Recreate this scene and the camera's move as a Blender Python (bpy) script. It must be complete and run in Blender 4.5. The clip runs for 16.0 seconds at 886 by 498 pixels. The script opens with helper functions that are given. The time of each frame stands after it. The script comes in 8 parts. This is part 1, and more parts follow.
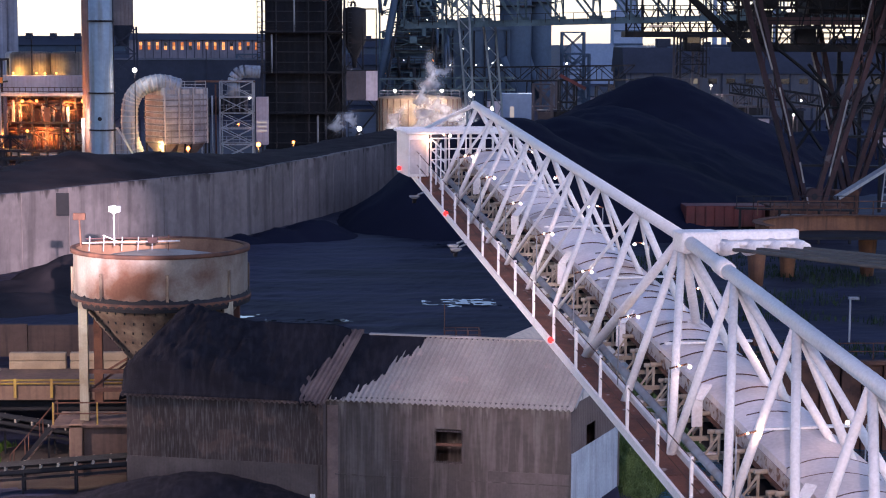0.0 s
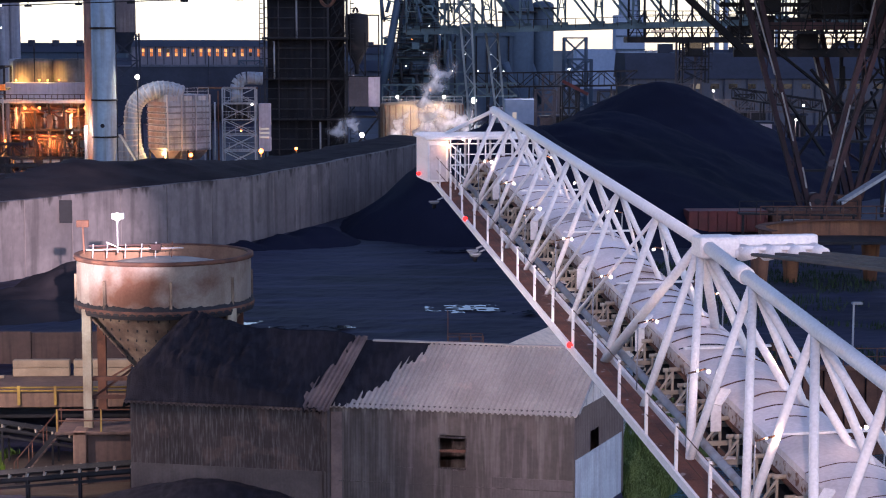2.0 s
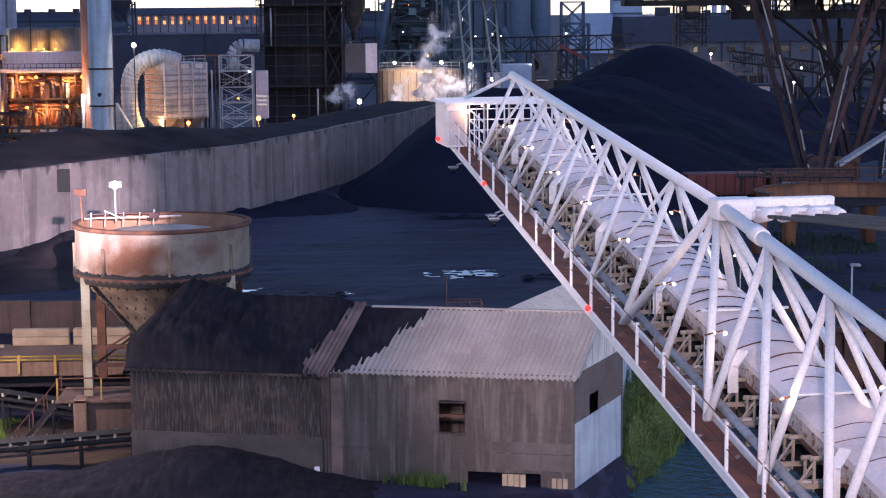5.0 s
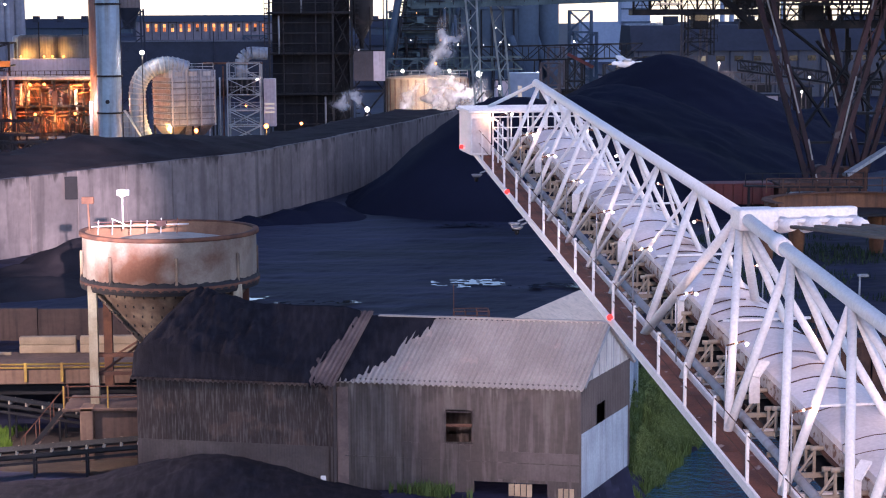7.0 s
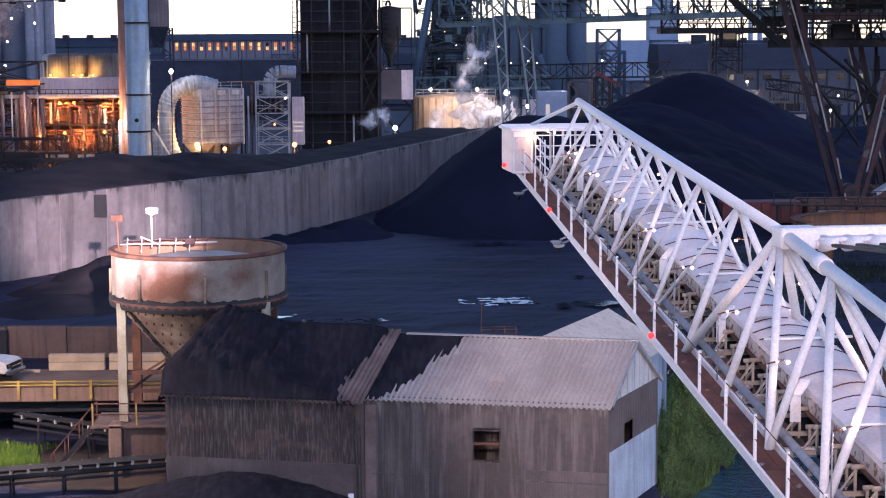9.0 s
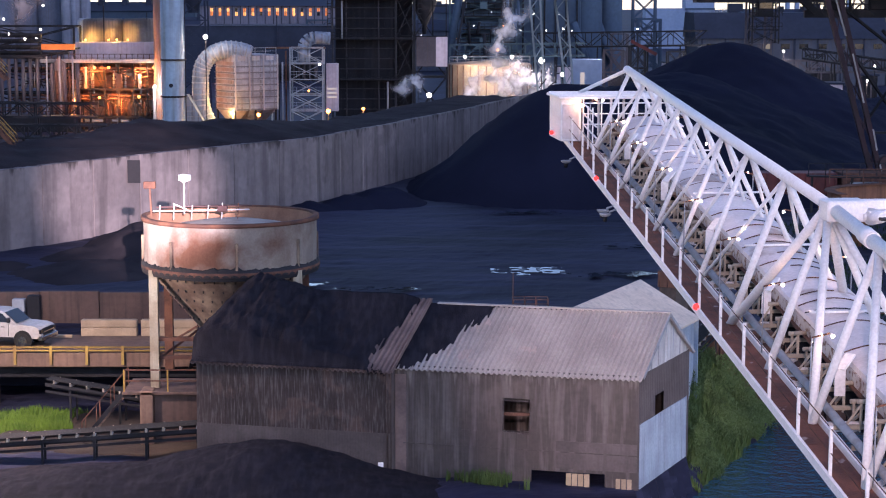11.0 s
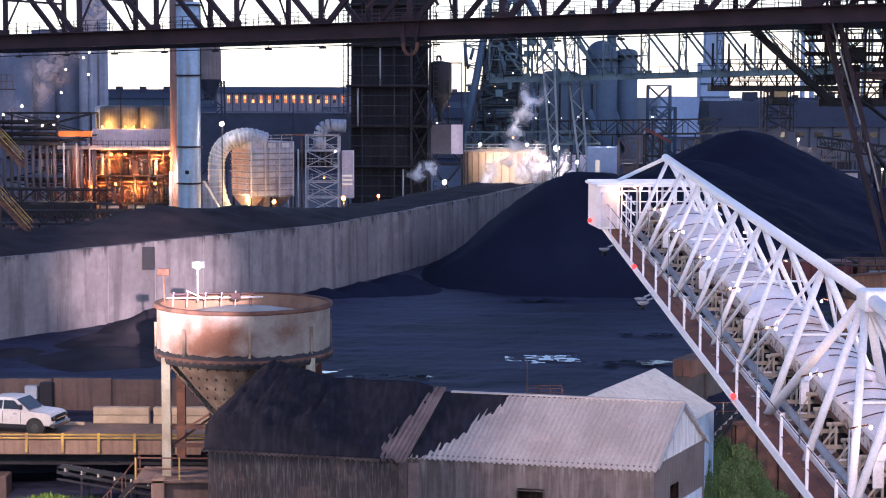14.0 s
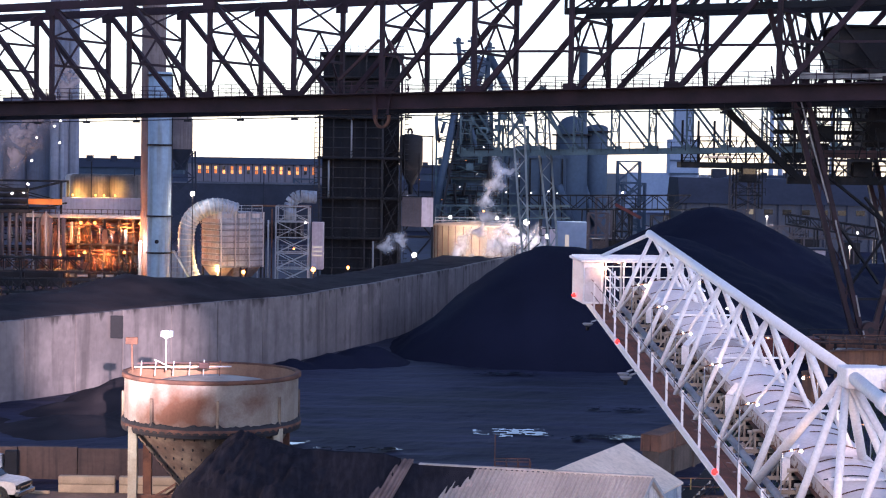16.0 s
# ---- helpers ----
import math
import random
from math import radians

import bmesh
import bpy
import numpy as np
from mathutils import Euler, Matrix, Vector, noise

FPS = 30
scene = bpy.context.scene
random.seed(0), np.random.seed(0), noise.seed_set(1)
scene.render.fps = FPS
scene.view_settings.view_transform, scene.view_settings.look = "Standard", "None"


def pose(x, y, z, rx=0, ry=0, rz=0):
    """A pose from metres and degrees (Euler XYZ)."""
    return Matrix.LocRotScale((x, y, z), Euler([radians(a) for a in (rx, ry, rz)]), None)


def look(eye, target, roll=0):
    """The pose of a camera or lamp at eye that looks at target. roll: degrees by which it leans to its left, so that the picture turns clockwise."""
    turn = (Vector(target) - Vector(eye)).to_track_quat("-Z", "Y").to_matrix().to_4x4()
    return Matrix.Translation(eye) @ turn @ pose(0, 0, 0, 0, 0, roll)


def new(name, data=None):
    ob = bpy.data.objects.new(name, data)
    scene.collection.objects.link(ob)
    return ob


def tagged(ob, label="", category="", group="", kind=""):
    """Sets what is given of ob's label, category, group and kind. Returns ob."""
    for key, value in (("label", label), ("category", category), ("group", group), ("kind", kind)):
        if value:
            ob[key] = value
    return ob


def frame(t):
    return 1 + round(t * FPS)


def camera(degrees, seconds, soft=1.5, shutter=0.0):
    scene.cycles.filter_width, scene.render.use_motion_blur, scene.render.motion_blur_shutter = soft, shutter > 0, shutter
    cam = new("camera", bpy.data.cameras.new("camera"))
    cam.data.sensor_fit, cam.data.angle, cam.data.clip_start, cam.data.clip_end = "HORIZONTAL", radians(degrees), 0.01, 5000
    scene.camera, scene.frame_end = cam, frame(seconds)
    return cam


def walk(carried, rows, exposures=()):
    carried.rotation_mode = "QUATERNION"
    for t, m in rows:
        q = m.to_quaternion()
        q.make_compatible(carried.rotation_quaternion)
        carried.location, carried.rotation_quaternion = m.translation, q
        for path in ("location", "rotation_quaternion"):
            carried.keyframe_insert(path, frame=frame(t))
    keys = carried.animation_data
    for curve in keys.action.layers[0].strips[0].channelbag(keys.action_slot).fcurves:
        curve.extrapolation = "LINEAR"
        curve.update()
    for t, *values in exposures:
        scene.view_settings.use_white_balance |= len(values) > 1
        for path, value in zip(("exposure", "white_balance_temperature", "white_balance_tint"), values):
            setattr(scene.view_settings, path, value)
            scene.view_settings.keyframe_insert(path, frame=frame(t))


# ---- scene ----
cam = camera(27.0, 16.0, soft=1.1)
EXPOSURE, KELVIN, TINT = 0.74, 6150, 30
PATH = [
    (0, (-0.085, 0.022, 18.206), (4.253, 99.262, 6.687), 0.20),
    (0.5, (-0.123, 0.068, 18.207), (4.109, 99.365, 7.148), 0.31),
    (1, (-0.123, 0.119, 18.191), (3.851, 99.429, 7.153), 0.39),
    (1.5, (-0.105, 0.057, 18.203), (3.993, 99.349, 7.055), 0.27),
    (2, (-0.117, 0.010, 18.230), (4.080, 99.292, 7.021), 0.04),
    (2.5, (-0.083, 0.094, 18.239), (4.115, 99.348, 6.796), 0.12),
    (3, (-0.080, 0.026, 18.183), (3.931, 99.263, 6.522), 0.03),
    (3.5, (-0.072, 0.067, 18.151), (4.151, 99.264, 6.226), -0.40),
    (4, (-0.085, 0.035, 18.192), (4.197, 99.166, 5.759), -0.45),
    (6.5, (-0.032, -0.053, 18.216), (4.107, 98.985, 5.009), -0.56),
    (7, (-0.061, 0.045, 18.263), (3.778, 99.172, 5.649), -0.31),
    (7.5, (-0.059, 0.071, 18.216), (3.649, 99.276, 6.188), -0.08),
    (8, (-0.079, 0.004, 18.279), (3.177, 99.275, 6.678), -0.05),
    (10.5, (-0.041, -0.066, 18.250), (1.221, 99.233, 6.497), -0.46),
    (11, (-0.010, 0.123, 18.383), (0.534, 99.220, 4.984), 0.06),
    (11.5, (0.008, 0.219, 18.339), (-0.013, 99.458, 6.023), 0.01),
    (12, (-0.088, 0.452, 18.323), (-0.259, 99.632, 5.543), -0.98),
    (12.5, (0.079, 0.487, 18.266), (-1.196, 99.713, 5.920), 0.26),
    (13, (0.111, 0.595, 18.324), (-1.043, 99.944, 6.989), 0.27),
    (13.5, (0.135, 0.386, 18.355), (-0.731, 99.928, 8.832), -0.13),
    (14, (0.068, 0.358, 18.421), (-0.231, 99.975, 9.687), 0.17),
    (14.5, (0.019, 0.343, 18.396), (0.498, 100.091, 11.325), 0.43),
    (15, (0.039, 0.282, 18.349), (0.683, 100.109, 12.506), 0.74),
    (15.5, (0.012, 0.408, 18.372), (1.432, 100.270, 13.309), 0.83),
    (16, (0.033, 0.219, 18.376), (1.369, 100.097, 13.608), 0.93),
]
walk(cam, [(t, look(eye, target, roll)) for t, eye, target, roll in PATH],
     [(0, EXPOSURE - 0.32, KELVIN, TINT), (3, EXPOSURE - 0.28, KELVIN, TINT), (7, EXPOSURE, KELVIN, TINT), (11, EXPOSURE, KELVIN, TINT), (12.5, EXPOSURE + 0.24, KELVIN, TINT), (14.5, EXPOSURE + 0.25, KELVIN, TINT), (16, EXPOSURE + 0.08, KELVIN, TINT)])

# ---- light ----
world = bpy.data.worlds.new("dusk_sky")
scene.world = world
world.use_nodes = True
wn = world.node_tree.nodes
sky = wn.new("ShaderNodeTexSky")
sky.sky_type = "NISHITA"
sky.sun_disc = False
sky.sun_elevation = radians(22.0)
sky.sun_rotation = radians(150.0)
sky.air_density, sky.dust_density, sky.ozone_density = 1.0, 0.15, 2.4
wn["Background"].inputs["Strength"].default_value = 0.13
world.node_tree.links.new(sky.outputs[0], wn["Background"].inputs["Color"])
sun = new("sun", bpy.data.lights.new("sun", "SUN"))
sun.data.energy, sun.data.angle, sun.data.color = 0.42, radians(60), (0.84, 0.88, 1.0)
sun.matrix_world = look((0, 0, 0), (-0.5, 0.8, -0.6))


# ---- materials ----
def mat(name, base, dark=None, scale=1.0, rough=0.8, metal=0.0, bump=0.3, grain=14.0, streak=None, streak_amount=0.5,
        streak_scale=(3.0, 3.0, 0.15), patch=None, patch_scale=0.5, patch_at=0.55, spec=0.3, vary=0.12, patch_soft=0.06, hang=None):
    """Base colour with two scales of variation, optional vertical streaks and patches, and a fine bump."""
    m = bpy.data.materials.new(name)
    m.use_nodes = True
    nt = m.node_tree
    n, l = nt.nodes, nt.links
    bsdf = n["Principled BSDF"]
    bsdf.inputs["Roughness"].default_value = rough
    bsdf.inputs["Metallic"].default_value = metal
    bsdf.inputs["Specular IOR Level"].default_value = spec
    tc = n.new("ShaderNodeTexCoord")
    dark = dark or tuple(c * 0.6 for c in base)

    def noise_tex(sc, detail=6.0, vec=None):
        t = n.new("ShaderNodeTexNoise")
        t.inputs["Scale"].default_value = sc
        t.inputs["Detail"].default_value = detail
        l.new(vec or tc.outputs["Object"], t.inputs["Vector"])
        return t.outputs["Fac"]

    def ramp(fac, a, b):
        r = n.new("ShaderNodeMapRange")
        r.inputs["From Min"].default_value, r.inputs["From Max"].default_value = a, b
        l.new(fac, r.inputs["Value"])
        return r.outputs["Result"]

    def mix(fac, a, b):
        x = n.new("ShaderNodeMix")
        x.data_type = "RGBA"
        for sock, v in ((x.inputs[0], fac), (x.inputs[6], a), (x.inputs[7], b)):
            if isinstance(v, (tuple, float, int)):
                sock.default_value = (*v, 1.0) if isinstance(v, tuple) else v
            else:
                l.new(v, sock)
        return x.outputs[2]

    big, fine = noise_tex(scale), noise_tex(scale * grain, 4.0)
    col = mix(ramp(big, 0.38, 0.62), base, dark)
    if patch:
        col = mix(ramp(noise_tex(patch_scale, 8.0), patch_at, patch_at + patch_soft), col, patch)
    if streak:
        mp = n.new("ShaderNodeMapping")
        mp.inputs["Scale"].default_value = streak_scale
        l.new(tc.outputs["Object"], mp.inputs["Vector"])
        s = ramp(noise_tex(1.0, 5.0, mp.outputs["Vector"]), 0.48, 0.66)
        mm = n.new("ShaderNodeMath")
        mm.operation = "MULTIPLY"
        mm.inputs[1].default_value = streak_amount
        l.new(s, mm.inputs[0])
        col = mix(mm.outputs[0], col, streak)
    if hang:
        # ragged runs hanging from an edge: colour, z where they end, z of the edge, width of a run, amount
        tint, z_end, z_edge, runs, amount = hang
        mp = n.new("ShaderNodeMapping")
        mp.inputs["Scale"].default_value = (runs, runs, 0.25)
        l.new(tc.outputs["Object"], mp.inputs["Vector"])
        sep, lift, add = n.new("ShaderNodeSeparateXYZ"), n.new("ShaderNodeMapRange"), n.new("ShaderNodeMath")
        l.new(tc.outputs["Object"], sep.inputs[0])
        lift.inputs["From Min"].default_value, lift.inputs["From Max"].default_value = z_end, z_edge
        lift.inputs["To Min"].default_value, lift.inputs["To Max"].default_value = -0.5, 0.22
        lift.clamp = False
        l.new(sep.outputs["Z"], lift.inputs["Value"])
        l.new(noise_tex(1.0, 6.0, mp.outputs["Vector"]), add.inputs[0])
        l.new(lift.outputs["Result"], add.inputs[1])
        mm = n.new("ShaderNodeMath")
        mm.operation = "MULTIPLY"
        mm.inputs[1].default_value = amount
        l.new(ramp(add.outputs[0], 0.5, 0.64), mm.inputs[0])
        col = mix(mm.outputs[0], col, tint)
    hsv = n.new("ShaderNodeHueSaturation")
    info = n.new("ShaderNodeObjectInfo")
    rr = n.new("ShaderNodeMapRange")
    rr.inputs["To Min"].default_value, rr.inputs["To Max"].default_value = 1.0 - vary, 1.0 + vary
    l.new(info.outputs["Random"], rr.inputs["Value"])
    l.new(rr.outputs["Result"], hsv.inputs["Value"])
    l.new(col, hsv.inputs["Color"])
    g = n.new("ShaderNodeMapRange")
    g.inputs["To Min"].default_value, g.inputs["To Max"].default_value = 0.75, 1.2
    l.new(fine, g.inputs["Value"])
    vm = n.new("ShaderNodeVectorMath")
    vm.operation = "SCALE"
    l.new(hsv.outputs["Color"], vm.inputs[0])
    l.new(g.outputs["Result"], vm.inputs["Scale"])
    l.new(vm.outputs[0], bsdf.inputs["Base Color"])
    if bump:
        b = n.new("ShaderNodeBump")
        b.inputs["Strength"].default_value = bump
        b.inputs["Distance"].default_value = 0.05
        l.new(fine, b.inputs["Height"])
        l.new(b.outputs["Normal"], bsdf.inputs["Normal"])
    return m


def glow(name, colour, strength):
    m = bpy.data.materials.new(name)
    m.use_nodes = True
    b = m.node_tree.nodes["Principled BSDF"]
    b.inputs["Base Color"].default_value = (*(0.15 * c for c in colour), 1)
    b.inputs["Emission Color"].default_value = (*colour, 1)
    b.inputs["Emission Strength"].default_value = strength
    return m


COAL = mat("coal", (0.0115, 0.0135, 0.029), (0.0092, 0.011, 0.0235), 0.12, 0.85, bump=0.7, grain=60, spec=0.05)
BANKCOAL = mat("weathered_coal", (0.034, 0.029, 0.034), (0.021, 0.0185, 0.023), 0.3, 0.85, bump=0.8, grain=30, spec=0.08, streak=(0.04, 0.034, 0.038), streak_amount=0.5, streak_scale=(0.5, 0.5, 0.5))
YARD = mat("yard_coal_dust", (0.0185, 0.0205, 0.046), (0.0085, 0.0098, 0.021), 0.055, 0.66, bump=0.6, grain=30, spec=0.15, streak=(0.042, 0.047, 0.092), streak_amount=0.5,
           streak_scale=(0.08, 0.55, 1.0))
CONCRETE = mat("stained_concrete", (0.225, 0.20, 0.206), (0.15, 0.134, 0.142), 0.15, 0.85, streak=(0.075, 0.066, 0.07), streak_amount=0.65,
               streak_scale=(0.9, 0.9, 0.1), patch=(0.17, 0.15, 0.157), patch_scale=0.35, patch_at=0.5, vary=0.08, hang=((0.02, 0.017, 0.018), 3.6, 6.9, 1.1, 0.8))
CONC_PLAIN = mat("plain_concrete", (0.34, 0.31, 0.28), None, 0.6, 0.85)
WHITE = mat("white_boom_paint", (0.90, 0.875, 0.87), (0.86, 0.83, 0.825), 0.5, 0.45, streak=(0.42, 0.28, 0.21), streak_amount=0.12, streak_scale=(2.5, 0.6, 2.5), bump=0.03, grain=30, vary=0.04)
COVER = mat("belt_cover_paint", (0.76, 0.71, 0.73), (0.64, 0.59, 0.60), 0.8, 0.5, patch=(0.40, 0.33, 0.31), patch_at=0.62, bump=0.1)
RUSTDECK = mat("rusty_deck", (0.18, 0.07, 0.045), (0.10, 0.045, 0.035), 1.5, 0.85, patch=(0.34, 0.27, 0.25), patch_scale=2.5, patch_at=0.64)
RUST = mat("rust", (0.145, 0.068, 0.046), (0.07, 0.037, 0.03), 1.2, 0.9)
DARKSTEEL = mat("dark_red_steel", (0.042, 0.021, 0.030), (0.022, 0.013, 0.018), 0.4, 0.7, spec=0.3)
BLACKSTEEL = mat("sooty_steel", (0.017, 0.018, 0.024), (0.009, 0.0095, 0.013), 0.3, 0.75, patch=(0.036, 0.031, 0.033), patch_scale=0.2, patch_at=0.6)
TOWERSOOT = mat("sooty_tower_cladding", (0.0155, 0.017, 0.023), (0.0105, 0.0115, 0.0155), 0.15, 0.75, patch=(0.021, 0.018, 0.02), spec=0.12, patch_scale=0.12, patch_at=0.55, streak=(0.035, 0.033, 0.036), streak_amount=0.4, streak_scale=(1.2, 1.2, 0.06))
BLUESTEEL = mat("teal_steel", (0.075, 0.125, 0.15), (0.04, 0.07, 0.085), 0.3, 0.65, patch=(0.07, 0.06, 0.055), patch_scale=0.5, patch_at=0.7)
PALETEAL = mat("pale_teal_steel", (0.26, 0.32, 0.35), (0.17, 0.22, 0.25), 0.4, 0.6, streak=(0.1, 0.09, 0.08), streak_amount=0.4)
STACKBLUE = mat("pale_blue_stack_paint", (0.27, 0.37, 0.46), (0.22, 0.30, 0.38), 0.15, 0.6, streak=(0.16, 0.17, 0.15), streak_amount=0.6, streak_scale=(1.2, 1.2, 0.08))
RUSTPAINT = mat("red_rust_paint", (0.075, 0.037, 0.04), (0.042, 0.024, 0.027), 0.5, 0.7, patch=(0.13, 0.10, 0.10), patch_scale=0.8, patch_at=0.62)
TANKWARM = mat("warm_tan_tank", (0.36, 0.29, 0.22), (0.25, 0.2, 0.15), 0.3, 0.75, streak=(0.15, 0.11, 0.085), streak_amount=0.6, streak_scale=(0.8, 0.8, 0.1))
CREAM = mat("cream_idler_paint", (0.5, 0.44, 0.35), (0.36, 0.3, 0.24), 1.5, 0.6)
GREY = mat("grey_paint", (0.36, 0.39, 0.43), (0.27, 0.29, 0.32), 0.3, 0.6, streak=(0.20, 0.17, 0.15), streak_amount=0.5)
SHEDWALL = mat("sooty_corrugated_wall", (0.104, 0.085, 0.08), (0.072, 0.058, 0.055), 0.35, 0.75, streak=(0.22, 0.195, 0.185), streak_amount=0.35,
               streak_scale=(4, 4, 0.35), patch=(0.075, 0.06, 0.059), patch_scale=0.4, patch_at=0.52, bump=0.1, hang=((0.27, 0.24, 0.23), 0.2, 2.4, 5.0, 0.45))
SHEDLOW = mat("worn_lower_sheet", (0.118, 0.098, 0.096), (0.078, 0.063, 0.063), 0.6, 0.75, streak=(0.085, 0.07, 0.07), streak_amount=0.6,
              streak_scale=(5, 5, 0.4), bump=0.1)
SHEDSOOT = mat("soot_stained_wall", (0.058, 0.042, 0.040), (0.036, 0.027, 0.027), 0.5, 0.8, streak=(0.19, 0.175, 0.175), streak_amount=0.35,
               streak_scale=(13, 13, 1.3), patch=(0.08, 0.053, 0.047), patch_scale=0.7, patch_at=0.58, bump=0.1, hang=((0.25, 0.23, 0.23), -0.9, 3.3, 9.0, 0.35))
SOOTROOF = mat("soot_dusted_roof", (0.20, 0.145, 0.135), (0.115, 0.083, 0.08), 0.8, 0.75, bump=0.1)
COALDUST = mat("dusty_coal", (0.0165, 0.016, 0.023), (0.0115, 0.0112, 0.016), 1.6, 0.85, bump=0.7, grain=12, spec=0.08, streak=(0.036, 0.034, 0.043), streak_amount=0.4,
               streak_scale=(4.0, 0.9, 0.9))
SHEDROOF = mat("pale_corrugated_roof", (0.40, 0.36, 0.335), (0.31, 0.275, 0.255), 0.5, 0.65, patch=(0.42, 0.34, 0.31), patch_scale=0.9, patch_at=0.64, bump=0.1)
# pale roof; the warm lamplight falling on it is put into this cream
CREAMROOF = mat("lamplit_cream_roof", (0.80, 0.68, 0.56), (0.70, 0.59, 0.48), 0.4, 0.6, streak=(0.3, 0.26, 0.23), streak_amount=0.3, bump=0.1)
SHEDBLUE = mat("pale_blue_sheet", (0.36, 0.44, 0.53), (0.28, 0.35, 0.43), 0.6, 0.6, streak=(0.17, 0.2, 0.23), streak_amount=0.5)
GABLE = mat("pale_gable_sheet", (0.58, 0.57, 0.57), (0.48, 0.47, 0.47), 0.6, 0.6, streak=(0.3, 0.29, 0.29), streak_amount=0.5)
SILO = mat("rusty_white_tank", (0.60, 0.57, 0.555), (0.47, 0.42, 0.40), 0.7, 0.7, patch=(0.27, 0.14, 0.105), patch_scale=0.31, patch_soft=0.15, patch_at=0.5,
           streak=(0.20, 0.09, 0.06), streak_amount=0.25, streak_scale=(1.6, 1.6, 0.25))
LEGPAINT = mat("cream_leg_paint", (0.40, 0.38, 0.30), (0.26, 0.22, 0.16), 0.9, 0.7, streak=(0.16, 0.08, 0.05), streak_amount=0.5)
BROWNWALL = mat("brown_stained_concrete", (0.115, 0.075, 0.062), (0.075, 0.05, 0.045), 0.3, 0.85, streak=(0.05, 0.036, 0.033), streak_amount=0.6)
TANCONC = mat("tan_wall", (0.24, 0.155, 0.115), (0.16, 0.105, 0.08), 0.4, 0.85, streak=(0.1, 0.07, 0.06), streak_amount=0.5)
YELLOW = mat("yellow_paint", (0.42, 0.28, 0.06), (0.25, 0.15, 0.05), 1.0, 0.6)
SCRUB = mat("scrub_leaves", (0.115, 0.175, 0.06), (0.07, 0.115, 0.04), 0.7, 0.8)
DIRT = mat("dirt", (0.05, 0.037, 0.028), (0.03, 0.023, 0.02), 0.4, 0.95)
FARWALL = mat("far_wall", (0.09, 0.105, 0.15), (0.065, 0.08, 0.115), 0.1, 0.8, streak=(0.07, 0.07, 0.08), streak_amount=0.5)
FARROOF = mat("far_roof", (0.026, 0.034, 0.058), (0.019, 0.025, 0.044), 0.1, 0.8)
TIMBER = mat("timber", (0.45, 0.34, 0.23), (0.33, 0.25, 0.17), 1.0, 0.8)
CARPAINT = mat("white_car_paint", (0.5, 0.485, 0.47), (0.38, 0.36, 0.345), 0.5, 0.25, bump=0.0, spec=0.5)
RUBBER = mat("rubber", (0.02, 0.02, 0.02), None, 2.0, 0.8)
GLASSDARK = mat("dark_glass", (0.015, 0.018, 0.022), (0.012, 0.014, 0.018), 0.5, 0.08, bump=0.0, spec=0.6)
CHROME = mat("chrome", (0.6, 0.6, 0.6), None, 1.0, 0.2, metal=1.0, bump=0.0)
WARM = glow("warm_lamp", (1.0, 0.66, 0.40), 120.0)
COOL = glow("white_lamp", (1.0, 0.88, 0.7), 9.0)
SODIUM = glow("sodium_lamp", (1.0, 0.30, 0.05), 5.0)
REDLAMP = glow("red_lamp", (1.0, 0.02, 0.012), 3.2)
LITWINDOW = glow("lit_window", (1.0, 0.38, 0.1), 1.5)

WATER = bpy.data.materials.new("water")
WATER.use_nodes = True
_n, _l = WATER.node_tree.nodes, WATER.node_tree.links
_b = _n["Principled BSDF"]
_b.inputs["Base Color"].default_value = (0.02, 0.075, 0.11, 1)
_b.inputs["Roughness"].default_value = 0.06
_t = _n.new("ShaderNodeTexNoise")
_t.inputs["Scale"].default_value = 1.6
_t.inputs["Detail"].default_value = 5
_u = _n.new("ShaderNodeBump")
_u.inputs["Strength"].default_value = 0.9
_u.inputs["Distance"].default_value = 0.35
_c = _n.new("ShaderNodeTexCoord")
_l.new(_c.outputs["Object"], _t.inputs["Vector"])
_l.new(_t.outputs["Fac"], _u.inputs["Height"])
_l.new(_u.outputs["Normal"], _b.inputs["Normal"])


# ---- builders ----
def part(name, bm, material, parent=None, label="", smooth=False):
    me = bpy.data.meshes.new(name)
    bm.to_mesh(me)
    bm.free()
    me.materials.append(material)
    if smooth:
        me.shade_smooth()
    ob = new(name, me)
    ob.parent = parent
    if label:
        ob["label"] = label
    return ob


def pydata(name, verts, faces, material, parent=None, smooth=False):
    me = bpy.data.meshes.new(name)
    me.from_pydata(verts, [], faces)
    me.update()
    me.materials.append(material)
    if smooth:
        me.shade_smooth()
    ob = new(name, me)
    ob.parent = parent
    return ob


def thing(name, loc, rz, label, category, group="", kind=""):
    ob = new(name)
    ob.empty_display_size = 0.2
    ob.matrix_world = pose(*loc, 0, 0, rz)
    return tagged(ob, label, category, group, kind)


def add_box(bm, lo, hi, bevel=0.0):
    """An axis-aligned box from corner lo to corner hi."""
    r = bmesh.ops.create_cube(bm, size=1.0)
    vs = r["verts"]
    for v in vs:
        v.co = Vector([lo[i] + (v.co[i] + 0.5) * (hi[i] - lo[i]) for i in range(3)])
    if bevel:
        es = list({e for v in vs for e in v.link_edges})
        bmesh.ops.bevel(bm, geom=es, offset=bevel, segments=1, affect="EDGES")


def frame_of(a, b):
    a, b = Vector(a), Vector(b)
    d = (b - a).normalized()
    up = Vector((0, 0, 1)) if abs(d.z) < 0.95 else Vector((0, 1, 0))
    x = d.cross(up).normalized()
    return a, b, d, x, x.cross(d)


